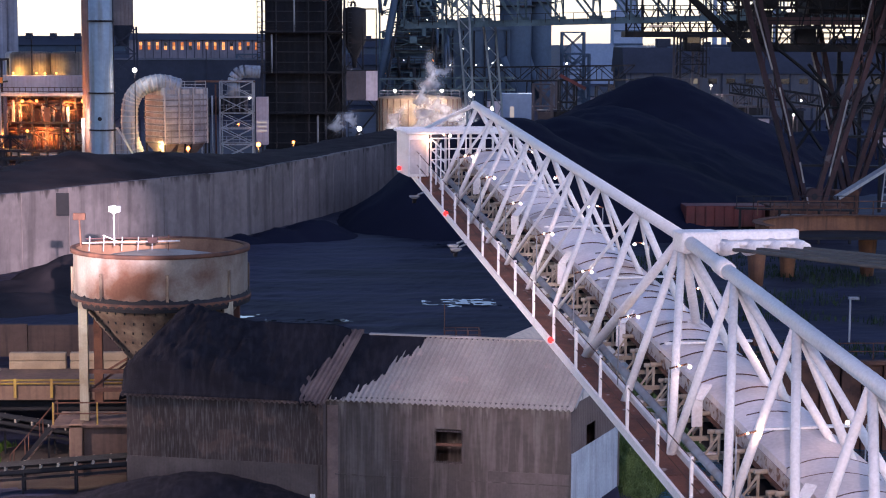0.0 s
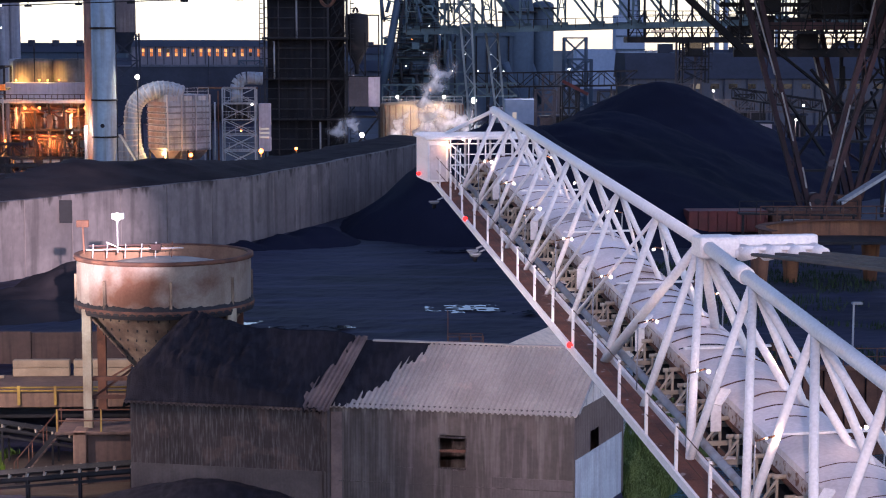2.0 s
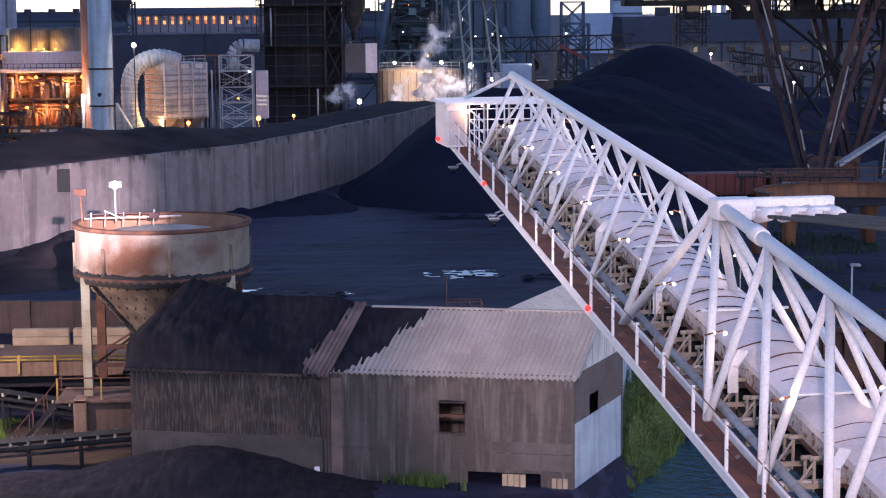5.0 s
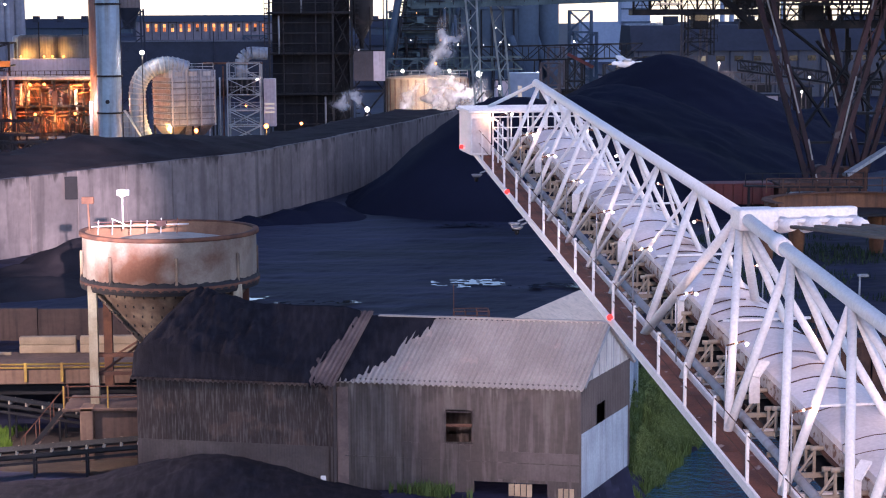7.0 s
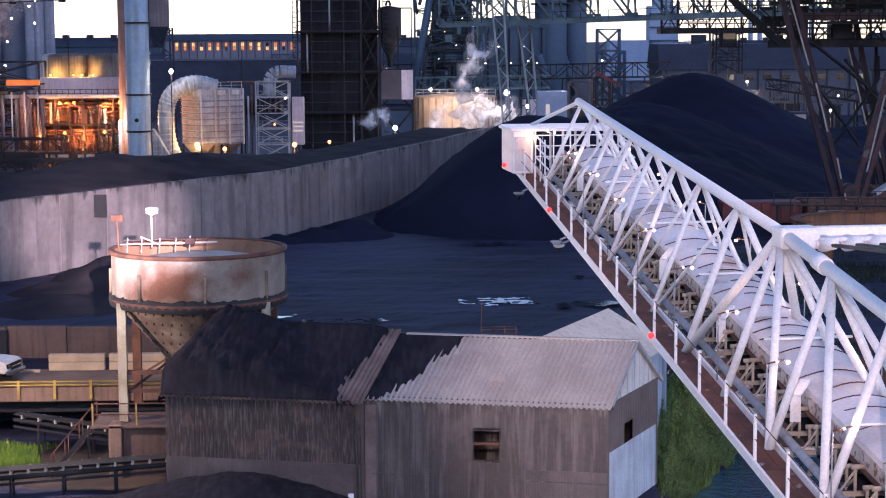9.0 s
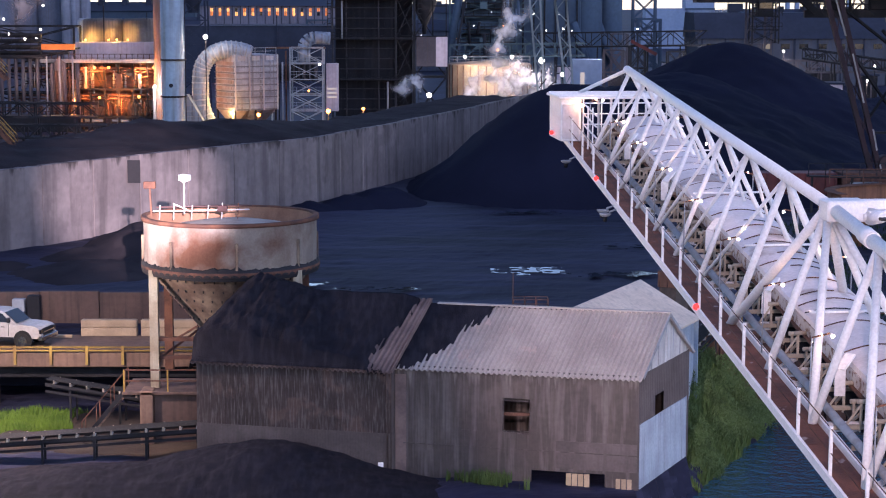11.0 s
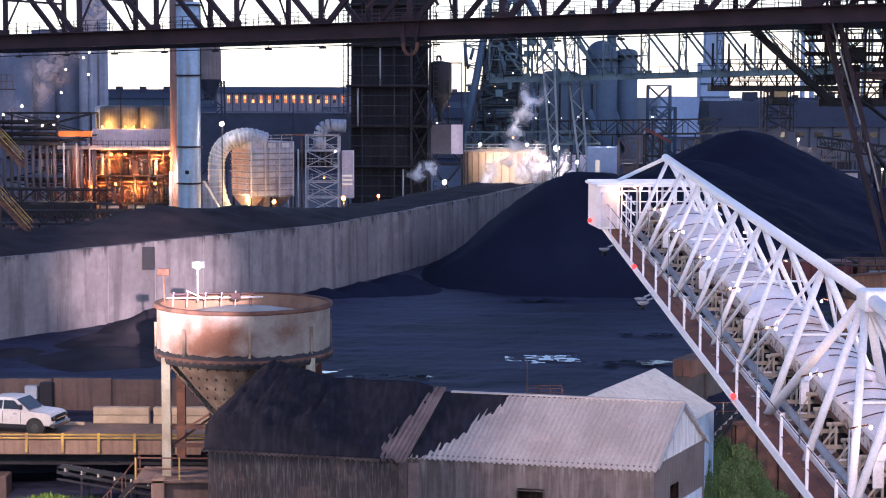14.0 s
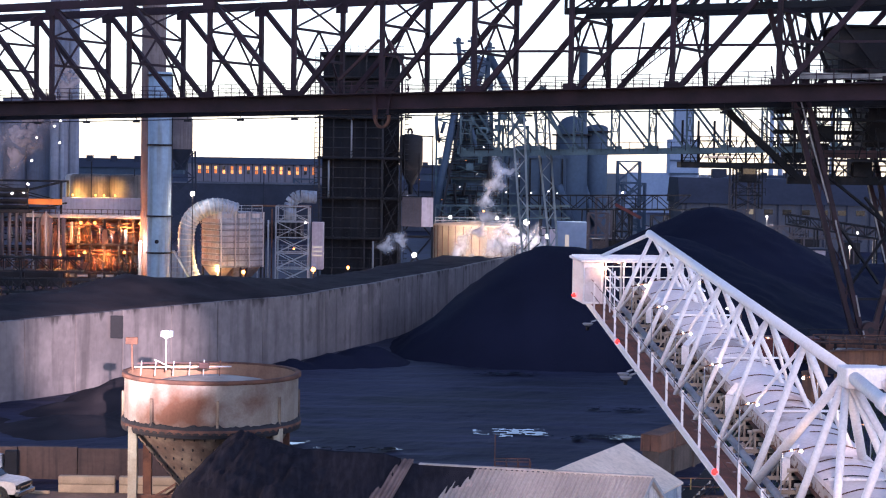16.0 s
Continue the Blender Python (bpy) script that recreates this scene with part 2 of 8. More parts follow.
def add_bar(bm, a, b, w, h=None):
    """A rectangular bar from a to b, w wide and h deep."""
    h = h or w
    a, b, d, x, y = frame_of(a, b)
    vs = [bm.verts.new(p + x * (sx * w / 2) + y * (sy * h / 2)) for p in (a, b) for sx, sy in ((-1, -1), (1, -1), (1, 1), (-1, 1))]
    for f in ((0, 1, 2, 3), (7, 6, 5, 4), (0, 4, 5, 1), (1, 5, 6, 2), (2, 6, 7, 3), (3, 7, 4, 0)):
        bm.faces.new([vs[i] for i in f])


def add_pipe(bm, a, b, r, n=10, r2=None):
    a, b, d, x, y = frame_of(a, b)
    r2 = r if r2 is None else r2
    rings = []
    for p, rad in ((a, r), (b, r2)):
        rings.append([bm.verts.new(p + x * (rad * math.cos(2 * math.pi * k / n)) + y * (rad * math.sin(2 * math.pi * k / n))) for k in range(n)])
    for k in range(n):
        f = bm.faces.new((rings[0][k], rings[0][(k + 1) % n], rings[1][(k + 1) % n], rings[1][k]))
        f.smooth = True
    bm.faces.new(rings[0][::-1])
    bm.faces.new(rings[1])


def bar(name, a, b, w, material, parent, h=None, label=""):
    bm = bmesh.new()
    add_bar(bm, a, b, w, h)
    return part(name, bm, material, parent, label)


def pipe(name, a, b, r, material, parent, n=10, r2=None, label=""):
    bm = bmesh.new()
    add_pipe(bm, a, b, r, n, r2)
    return part(name, bm, material, parent, label)


def box(name, lo, hi, material, parent, bevel=0.0, label=""):
    bm = bmesh.new()
    add_box(bm, lo, hi, bevel)
    return part(name, bm, material, parent, label)


def ball(name, c, r, material, parent, seg=10):
    bm = bmesh.new()
    r = r * 0.9 if name == "bulb" else r
    bmesh.ops.create_uvsphere(bm, u_segments=max(10, seg), v_segments=max(7, seg * 2 // 3), radius=r)
    bmesh.ops.translate(bm, verts=bm.verts, vec=c)
    return part(name, bm, material, parent, smooth=True)


def lathe(name, profile, material, parent, n=48, centre=(0, 0, 0), label=""):
    """A surface of revolution about z from (radius, z) pairs."""
    vs, fs = [], []
    for r, z in profile:
        for k in range(n):
            a = 2 * math.pi * k / n
            vs.append((centre[0] + r * math.cos(a), centre[1] + r * math.sin(a), centre[2] + z))
    for i in range(len(profile) - 1):
        for k in range(n):
            fs.append((i * n + k, i * n + (k + 1) % n, (i + 1) * n + (k + 1) % n, (i + 1) * n + k))
    ob = pydata(name, vs, fs, material, parent, smooth=False)
    for p in ob.data.polygons:
        p.use_smooth = True
    if label:
        ob["label"] = label
    return ob


def fbm(x, y, s, seed=0.0, octaves=4):
    return noise.fractal((x * s + seed, y * s - seed, seed * 0.7), 0.8, 2.0, octaves)


def point_lamp(name, loc, energy, colour, radius=0.15):
    lamp = new(name, bpy.data.lights.new(name, "POINT"))
    lamp.data.energy, lamp.data.color, lamp.data.shadow_soft_size = energy, colour, radius
    lamp.location = loc
    return lamp


# ---- ground, water, yard ----
def step(v, a, b):
    t = min(1.0, max(0.0, (v - a) / (b - a)))
    return t * t * (3 - 2 * t)


def yard_edge(x):
    """Where the raised yard ends towards the river."""
    if x < -11.5:
        return 100.5
    if x < 8.6:
        return 92.0
    return 101.5


def ground_height(x, y):
    e = yard_edge(x)
    low = -2.9 + 0.25 * fbm(x, y, 0.2)
    low += (-8.5 - low) * step(-y, -78.0, -71.0)
    if x > min(12.4, 8.95 + max(0.0, y - 79.0) * 0.48):
        bank = ((x - 13.5) * -13.0 + (y - 88.0) * 5.5) / 14.1 + 0.35 * fbm(x, y, 0.5)
        low = min(-0.8, max(-8.0, -5.0 + bank))
    h = low if y < e else 0.0
    if y > e:
        h += 0.10 * fbm(x, y, 0.13) + 0.05 * fbm(x, y, 0.6) if y < 230 else 0.0
        if 104 < y < 165 and -12 < x < 40:
            # long low windrows scraped across the yard
            w = y + 0.22 * x + 3.0 * fbm(x, y, 0.05, 2.0)
            h += 0.10 * max(0.0, math.sin(w * 0.85) - 0.35) * (0.5 + fbm(x, y, 0.09, 6.0))
    return h


def lay_ground():
    xs = np.unique(np.concatenate([np.linspace(-3000, -120, 12), np.linspace(-120, -42, 30), np.linspace(-42, 50, 231), np.linspace(50, 140, 30),
                                   np.linspace(140, 3000, 12), [-11.52, -11.48, 13.98, 14.02]]))
    ys = np.unique(np.concatenate([np.linspace(-600, 60, 12), np.linspace(60, 104, 149), np.linspace(104, 180, 130), np.linspace(180, 300, 40), np.linspace(300, 3500, 14),
                                   [91.98, 92.02, 100.48, 100.52, 101.48, 101.52]]))
    vs = [(x, y, ground_height(x, y)) for y in ys for x in xs]
    w = len(xs)
    fs = [(j * w + i, j * w + i + 1, (j + 1) * w + i + 1, (j + 1) * w + i) for j in range(len(ys) - 1) for i in range(w - 1)]
    ob = pydata("ground", vs, fs, YARD, smooth=False)
    tagged(ob, "dark coal-dusted yard ground running to the horizon", "ground", kind="structure")


lay_ground()
bm = bmesh.new()
add_box(bm, (-400, -500, -5.6), (400, 101.4, -5.0))
tagged(part("water", bm, WATER), "dark rippled river water in the slip", "water", kind="structure")

# The retaining wall in straight panels along a curve.
WALL_LINE = [(-52.0, 112.0), (-40.0, 124.5), (-32.3, 134.0), (-29.1, 138.6), (-23.5, 148.5), (-18.2, 156.3), (-11.3, 165.5), (-4.8, 184.0), (2.6, 207.0), (8.5, 228.0), (13.0, 245.0)]


def wall_at(d):
    for (x0, y0), (x1, y1) in zip(WALL_LINE, WALL_LINE[1:]):
        s = math.hypot(x1 - x0, y1 - y0)
        if d <= s:
            return x0 + (x1 - x0) * d / s, y0 + (y1 - y0) * d / s
        d -= s
    return WALL_LINE[-1]


def retaining_wall():
    base = thing("retaining_wall", (0, 0, 0), 0, "tall stained concrete retaining wall holding back coal", "wall", kind="structure")
    total = sum(math.dist(a, b) for a, b in zip(WALL_LINE, WALL_LINE[1:]))
    count = 26
    box("rust_plate", (-24.3, 146.5, 3.9), (-23.3, 146.6, 5.7), BLACKSTEEL, base)
    for k in range(count):
        a, b = wall_at(total * k / count + 0.03), wall_at(total * (k + 1) / count - 0.03)
        d = Vector((b[0] - a[0], b[1] - a[1], 0)).normalized()
        nrm = Vector((d.y, -d.x, 0))
        bm = bmesh.new()
        top = 6.0 + random.uniform(-0.05, 0.05)
        pts = [Vector((*a, 0)), Vector((*b, 0)), Vector((*b, 0)) - nrm * 0.6, Vector((*a, 0)) - nrm * 0.6]
        lo = [bm.verts.new(p + Vector((0, 0, -0.5))) for p in pts]
        hi = [bm.verts.new(p + Vector((0, 0, top))) for p in pts]
        bm.faces.new(lo[::-1])
        bm.faces.new(hi)
        for i in range(4):
            bm.faces.new((lo[i], lo[(i + 1) % 4], hi[(i + 1) % 4], hi[i]))
        bmesh.ops.bevel(bm, geom=bm.edges[:], offset=0.04, segments=1, affect="EDGES")
        part("panel", bm, CONCRETE, base)


retaining_wall()


def heap(name, height, x0, x1, y0, y1, step_m, label, material=COAL, rough_amp=0.25, group="", foot=0.0):
    """A heap as one closed sheet: height(x, y) above its foot, with small lumps."""
    nx, ny = int((x1 - x0) / step_m) + 1, int((y1 - y0) / step_m) + 1
    vs, idx, fs = [], {}, []
    for j in range(ny):
        for i in range(nx):
            x, y = x0 + i * step_m, y0 + j * step_m
            h = height(x, y)
            h += (rough_amp * fbm(x, y, 0.35, 3.0) + 0.4 * rough_amp * fbm(x, y, 1.7, 9.0)) * min(1, max(0, h + 0.3))
            idx[i, j] = len(vs)
            vs.append((x, y, foot + h))
    for j in range(ny - 1):
        for i in range(nx - 1):
            q = (idx[i, j], idx[i + 1, j], idx[i + 1, j + 1], idx[i, j + 1])
            if max(vs[k][2] for k in q) > foot - 0.35:
                fs.append(q)
    ob = pydata(name, vs, fs, material, smooth=True)
    return tagged(ob, label, "coal heap", group)


def cone(cx, cy, h, slope, r0=1.5):
    def f(x, y):
        r = math.hypot(x - cx, y - cy) * (1 + 0.06 * fbm(x, y, 0.08, 5.0))
        d = math.sqrt(r * r + r0 * r0) - r0
        return h - slope * d
    return f


def smooth_max(values, k=0.9):
    """A soft maximum, so that cones run into one another without creases."""
    top = max(values)
    return top + math.log(sum(math.exp((v - top) / k) for v in values)) * k


MAIN = [cone(13.5, 178.0, 11.3, 0.85, 5.0), cone(36.0, 225.0, 14.2, 0.54, 3.0), cone(27, 204, 11.3, 0.52, 5), cone(21, 192, 10.6, 0.55, 5), cone(58, 235, 7.0, 0.4, 5), cone(27.0, 178.0, 7.0, 0.5, 5)]
heap("stockpile", lambda x, y: smooth_max([f(x, y) for f in MAIN], 1.1) - 0.9, -6, 85, 150, 270, 0.7, "huge black coal stockpile with a rounded ridge in the yard")
SPUR = [cone(-7.5, 164.5, 1.0, 0.5), cone(-11.0, 162.0, 0.6, 0.4), cone(-4.5, 167, 1.5, 0.5)]
heap("coal_mound", lambda x, y: max(f(x, y) for f in SPUR), -16, 8, 154, 180, 0.4, "low black coal mound at the foot of the concrete wall", group="mounds by the wall")
LEFT = [cone(-25.0, 131.5, 0.8, 0.4), cone(-30.0, 127.0, 0.3, 0.3), cone(-20.6, 135.0, 2.3, 0.5), cone(-37, 122, 0.2, 0.3), cone(-17, 131, 1.5, 0.35), cone(-23.5, 124, 0.7, 0.25, 3)]
heap("coal_mound", lambda x, y: max(f(x, y) for f in LEFT), -46, -9, 110, 145, 0.4, "dusty black coal mound against the concrete wall", BANKCOAL, group="mounds by the wall")


def behind_wall(x, y):
    """Coal piled behind the wall, its top showing as a dark bank."""
    best = -9.0
    for (ax, ay), (bx, by) in zip(WALL_LINE, WALL_LINE[1:]):
        dx, dy = bx - ax, by - ay
        s = math.hypot(dx, dy)
        u = ((x - ax) * dx + (y - ay) * dy) / (s * s)
        if -0.02 <= u <= 1.02:
            v = (-(x - ax) * dy + (y - ay) * dx) / s
            if v > 0.5:
                rise = 5.6 + min(v, 9.0) * (0.265 - 0.15 * step(y, 140.0, 166.0) - 0.10 * step(y, 155.0, 180.0)) * (0.8 + 0.5 * fbm(x, y, 0.06, 2.0)) - max(0.0, v - 10.0) * 0.5 - 1.4 * step(-x, 35.0, 45.0)
                rise += min(v, 7.5) / 7.5 * 1.5 * step(y, 145.0, 166.0) * (1.0 - step(y, 168.0, 196.0))
                best = max(best, rise)
    return best


heap("coal_bank", behind_wall, -52, 14, 120, 262, 0.8, "long dark bank of coal heaped behind the concrete wall", BANKCOAL, rough_amp=0.25)


# ---- the unloading boom ----
BOOM = thing("unloading_boom", (12.0, 7.0, 0.0), 0, "long white steel lattice conveyor boom with lamps and a walkway", "conveyor boom")
NODES = [3.1, 6.8, 10.5, 14.2, 17.95, 21.67, 25.4, 29.13, 32.87, 36.6, 40.3, 44.1, 47.0, 49.95, 52.85, 55.7, 58.55, 61.4]
WL, WR, WT = -0.88, 2.25, 0.5


def chord_z(s):
    return 9.09 + 0.1232 * (s - 32.9)


def top_z(s):
    return 13.50 + 0.087 * (s - 36.6) if s > 36.6 else 13.50 + 0.125 * (s - 36.6)


def boom_truss():
    white = lambda name, a, b, r: pipe(name, a, b, r, WHITE, BOOM, 10)
    for w in (-0.64, WR):
        bar("bottom_chord", (w, 0, chord_z(0)), (w, 66.0, chord_z(66.0)), 0.1, WHITE, BOOM, 0.24)
    white("top_chord", (WT, 62.0, top_z(62.0)), (WT, 36.6, top_z(36.6)), 0.15)
    white("top_chord", (WT, 36.6, top_z(36.6)), (WT, 3.0, top_z(3.0)), 0.165)
    for k, s in enumerate(NODES):
        big = 0.096 if s < 42 else 0.073
        for w in (WL, WR):
            white("strut", (w, s, chord_z(s)), (WT, s, top_z(s)), big)
            if k + 1 < len(NODES):
                s2 = NODES[k + 1]
                if s < 36.0:
                    white("diagonal", (w, s, chord_z(s)), (WT, s2, top_z(s2)), big)
                else:
                    white("diagonal", (w, s2, chord_z(s2)), (WT, s, top_z(s)), 0.12 if abs(s - 36.6) < 0.1 else 0.05)
        bar("cross_beam", (WL + 0.2, s, chord_z(s) - 0.05), (WR, s, chord_z(s) - 0.05), 0.14, WHITE, BOOM, 0.2)
    for k in range(len(NODES) - 1):
        a, b = NODES[k], NODES[k + 1]
        w0, w1 = (WL, WR) if k % 2 else (WR, WL)
        bar("lower_brace", (w0, a, chord_z(a) - 0.12), (w1, b, chord_z(b) - 0.12), 0.09, WHITE, BOOM)


boom_truss()


def boom_conveyor():
    """The covered belt with its skirts and straps, its stringers, idler frames and service pipe."""
    c0, c1, lift = 0.33, 2.1, 1.2
    rng = random.Random(23)
    arch = lambda s, u, up=0.0: (c0 + (c1 - c0) * u, s, chord_z(s) + lift - 0.28 + 0.30 * math.sin(math.pi * (0.12 + 0.76 * u)) + up)
    segs = [3.0 + 1.86 * k for k in range(33)]
    for s0, s1 in zip(segs, segs[1:]):
        vs, fs = [], []
        for s in (s0, s1 - 0.03):
            vs += [arch(s, i / 8, 0.018 * math.sin(s0 * 7)) for i in range(9)]
            vs += [(c1, s, chord_z(s) + lift - 0.42), (c0, s, chord_z(s) + lift - 0.42)]
        n = 11
        for i in range(n):
            fs.append((i, (i + 1) % n, n + (i + 1) % n, n + i))
        fs += [tuple(range(n))[::-1], tuple(range(n, 2 * n))]
        pydata("cover_panel", vs, fs, COVER, BOOM)
        # the lapped seam, and slanting rust-edged laps between
        laps = [(s1 - 0.01, s1 - 0.01, RUST)]
        if rng.random() < 0.75:
            laps.append((s0 + 0.9 + rng.uniform(-0.4, 0.4), s0 + 0.9 + rng.uniform(-0.4, 0.4), RUST if rng.random() < 0.7 else BLACKSTEEL))
        for a, b, m in laps:
            first, last = (0, 8) if a == b else (rng.randint(0, 3), rng.randint(5, 8))
            vs, fs = [], []
            for i in range(first, last + 1):
                s = a + (b - a) * i / 8
                vs += [arch(s + d, i / 8, up) for d, up in ((-0.011, 0.0), (-0.011, 0.024), (0.011, 0.024), (0.011, 0.0))]
            n = last - first
            for i in range(n):
                fs += [(4 * i + j, 4 * i + (j + 1) % 4, 4 * i + 4 + (j + 1) % 4, 4 * i + 4 + j) for j in range(4)]
            fs += [(0, 1, 2, 3), (4 * n + 3, 4 * n + 2, 4 * n + 1, 4 * n)]
            pydata("cover_lap", vs, fs, m, BOOM)
    for k in range(9):
        s = 5.6 + 6.3 * k
        bar("cover_strap", (c0 - 0.06, s, chord_z(s) + lift + 0.05), (c1 + 0.42, s, chord_z(s) + lift + 0.06), 0.13, WHITE, BOOM, 0.05)
        box("strap_end", (c1 + 0.36, s - 0.12, chord_z(s) + lift - 0.06), (c1 + 0.5, s + 0.1, chord_z(s) + lift + 0.12), RUST, BOOM, 0.02)
        # a bent white guard plate standing beside the cover
        g = s + 2.9
        pts = [(-0.02, g, chord_z(g) + 0.35), (-0.02, g, chord_z(g) + 0.95), (0.3, g + 0.25, chord_z(g) + 1.25)]
        for a, b in zip(pts, pts[1:]):
            bar("guard_plate", a, b, 0.24, WHITE, BOOM, 0.05)
    bar("skirt", (c0 - 0.01, 2, chord_z(2) + lift - 0.47), (c0 - 0.01, 64.5, chord_z(64.5) + lift - 0.47), 0.05, SKIRT, BOOM, 0.32)
    bar("skirt_lip", (c0 - 0.06, 2, chord_z(2) + lift - 0.64), (c0 - 0.06, 64.5, chord_z(64.5) + lift - 0.64), 0.12, RUST, BOOM, 0.05)
    bar("stringer", (c1 - 0.02, 2, chord_z(2) + lift - 0.55), (c1 - 0.02, 64.5, chord_z(64.5) + lift - 0.58), 0.1, BLACKSTEEL, BOOM, 0.34)
    bar("return_belt", (1.2, 2, chord_z(2) + 0.35), (1.2, 64.5, chord_z(64.5) + 0.35), 1.4, RUBBER, BOOM, 0.05)
    bar("carry_belt", (1.2, 2, chord_z(2) + 0.72), (1.2, 64.5, chord_z(64.5) + 0.72), 1.6, RUBBER, BOOM, 0.04)
    pipe("service_pipe", (-0.42, 2, chord_z(2) + 0.22), (-0.42, 63.0, chord_z(63.0) + 0.22), 0.1, GREY, BOOM, 12)
    bar("drip_tray", (1.15, 2, chord_z(2) - 0.02), (1.15, 64.0, chord_z(64.0) - 0.02), 2.1, BLACKSTEEL, BOOM, 0.04)
    s = 4.0
    while s < 64:
        z = chord_z(s)
        for ss, hgt in ((s, 0.62), (s + 0.52, 0.45)):
            zz = chord_z(ss)
            bar("idler_post", (0.1, ss, zz - 0.05), (0.1, ss, zz + hgt), 0.055, CREAM, BOOM)
            pipe("idler_end", (0.02, ss, zz + hgt), (0.3, ss, zz + hgt), 0.055, CREAM, BOOM, 8)
        bar("idler_frame", (-0.5, s, z + 0.06), (2.2, s, z + 0.06), 0.08, CREAM, BOOM, 0.1)
        bar("idler_brace", (0.1, s, z + 0.55), (-0.2, s + 0.05, z + 0.12), 0.045, CREAM, BOOM)
        bar("idler_brace", (0.1, s + 0.05, z + 0.35), (0.1, s + 0.5, z + 0.1), 0.05, CREAM, BOOM)
        if s > 20:
            pipe("return_idler", (0.5, s + 0.3, z + 0.3), (1.7, s + 0.3, z + 0.3), 0.07, RUST, BOOM, 6)
        s += 1.24


SKIRT = mat("rust_spotted_skirt", (0.50, 0.45, 0.43), (0.36, 0.30, 0.28), 1.2, 0.6, patch=(0.15, 0.07, 0.045), patch_scale=6.0, patch_at=0.52, patch_soft=0.1, bump=0.15)
boom_conveyor()


def boom_walkway():
    out, inn = -1.42, -0.76
    s = 2.0
    while s < 64:
        e = min(s + 3.7, 65.0)
        bar("deck_plate", ((out + inn) / 2, s, chord_z(s) + 0.02), ((out + inn) / 2, e - 0.02, chord_z(e - 0.02) + 0.02), inn - out, RUSTDECK, BOOM, 0.05)
        s = e
    bar("edge_channel", (out - 0.03, 2, chord_z(2)), (out - 0.03, 65, chord_z(65)), 0.07, WHITE, BOOM, 0.2)
    s = 3.9
    while s < 64:
        bar("rail_post", (out, s, chord_z(s)), (out, s, chord_z(s) + 1.1), 0.065, WHITE, BOOM)
        s += 2.35
    for z in (0.55, 1.05):
        pipe("guard_wire", (out, 2, chord_z(2) + z), (out, 64, chord_z(64) + z), 0.012, RUST, BOOM, 5)
    # round dock floods hung outside the walkway, unlit
    for s in (61.4, 53.7, 53.2):
        z = chord_z(s)
        bar("flood_bracket", (out, s, z - 0.05), (out - 0.3, s, z - 0.16), 0.05, GREY, BOOM)
        dish = lathe("flood_dish", [(0.02, 0.02), (0.12, 0.03), (0.17, 0.09), (0.2, 0.1), (0.2, 0.07), (0.12, 0.0), (0.02, -0.02)], GREY, BOOM, 18, centre=(out - 0.42, s, z - 0.3))
        pipe("flood_body", (out - 0.42, s, z - 0.3), (out - 0.42, s + 0.08, z - 0.45), 0.07, BLACKSTEEL, dish, 10)


boom_walkway()


DOORLAMP = glow("door_lamp", (1.0, 0.5, 0.2), 120.0)


def boom_head():
    """The head house at the boom's tip."""
    z = chord_z(65.0)
    box("head_house", (-1.75, 63.4, z - 0.1), (-0.95, 66.2, z + 1.5), WHITE, BOOM, 0.03)
    box("house_door", (-1.68, 63.36, z), (-1.06, 63.41, z + 1.3), COVER, BOOM, 0.01, "pale steel door under a warm lamp")
    ball("door_bulb", (-0.98, 63.1, z + 1.28), 0.05, DOORLAMP, BOOM)
    box("head_roof", (-1.85, 63.3, z + 1.5), (2.2, 66.4, z + 1.6), WHITE, BOOM, 0.02)
    for w in (0.2, 1.2, 2.1):
        for s in (63.5, 66.2):
            bar("head_post", (w, s, z - 0.1), (w, s, z + 1.5), 0.08, WHITE, BOOM)
    # the railed cage between house and last truss frame
    for w in (-0.9, -0.2, 0.45, 1.1, 1.75, 2.3):
        bar("cage_post", (w, 63.3, z - 0.1), (w, 63.3, z + 1.5), 0.05, WHITE, BOOM)
    for s in (61.2, 62.2):
        for w in (-0.9, 2.3):
            bar("cage_post", (w, s, chord_z(s)), (w, s, z + 1.3), 0.05, WHITE, BOOM)
    for h in (0.55, 0.95, 1.35):
        bar("cage_rail", (-0.9, 63.3, z + h), (2.3, 63.3, z + h), 0.045, WHITE, BOOM)
        for w in (-0.9, 2.3):
            bar("cage_rail", (w, 60.4, z + h - 0.3), (w, 63.3, z + h), 0.045, WHITE, BOOM)
    for k in range(5):
        bar("roof_rib", (-1.8, 63.5 + 0.65 * k, z + 1.63), (2.15, 63.5 + 0.65 * k, z + 1.63), 0.06, WHITE, BOOM)
    for s in (61.9,):
        for w in (WL, WR):
            pipe("head_strut", (WT, s, top_z(s)), (w * 0.9, 65.8, z + 1.55), 0.07, WHITE, BOOM)


boom_head()


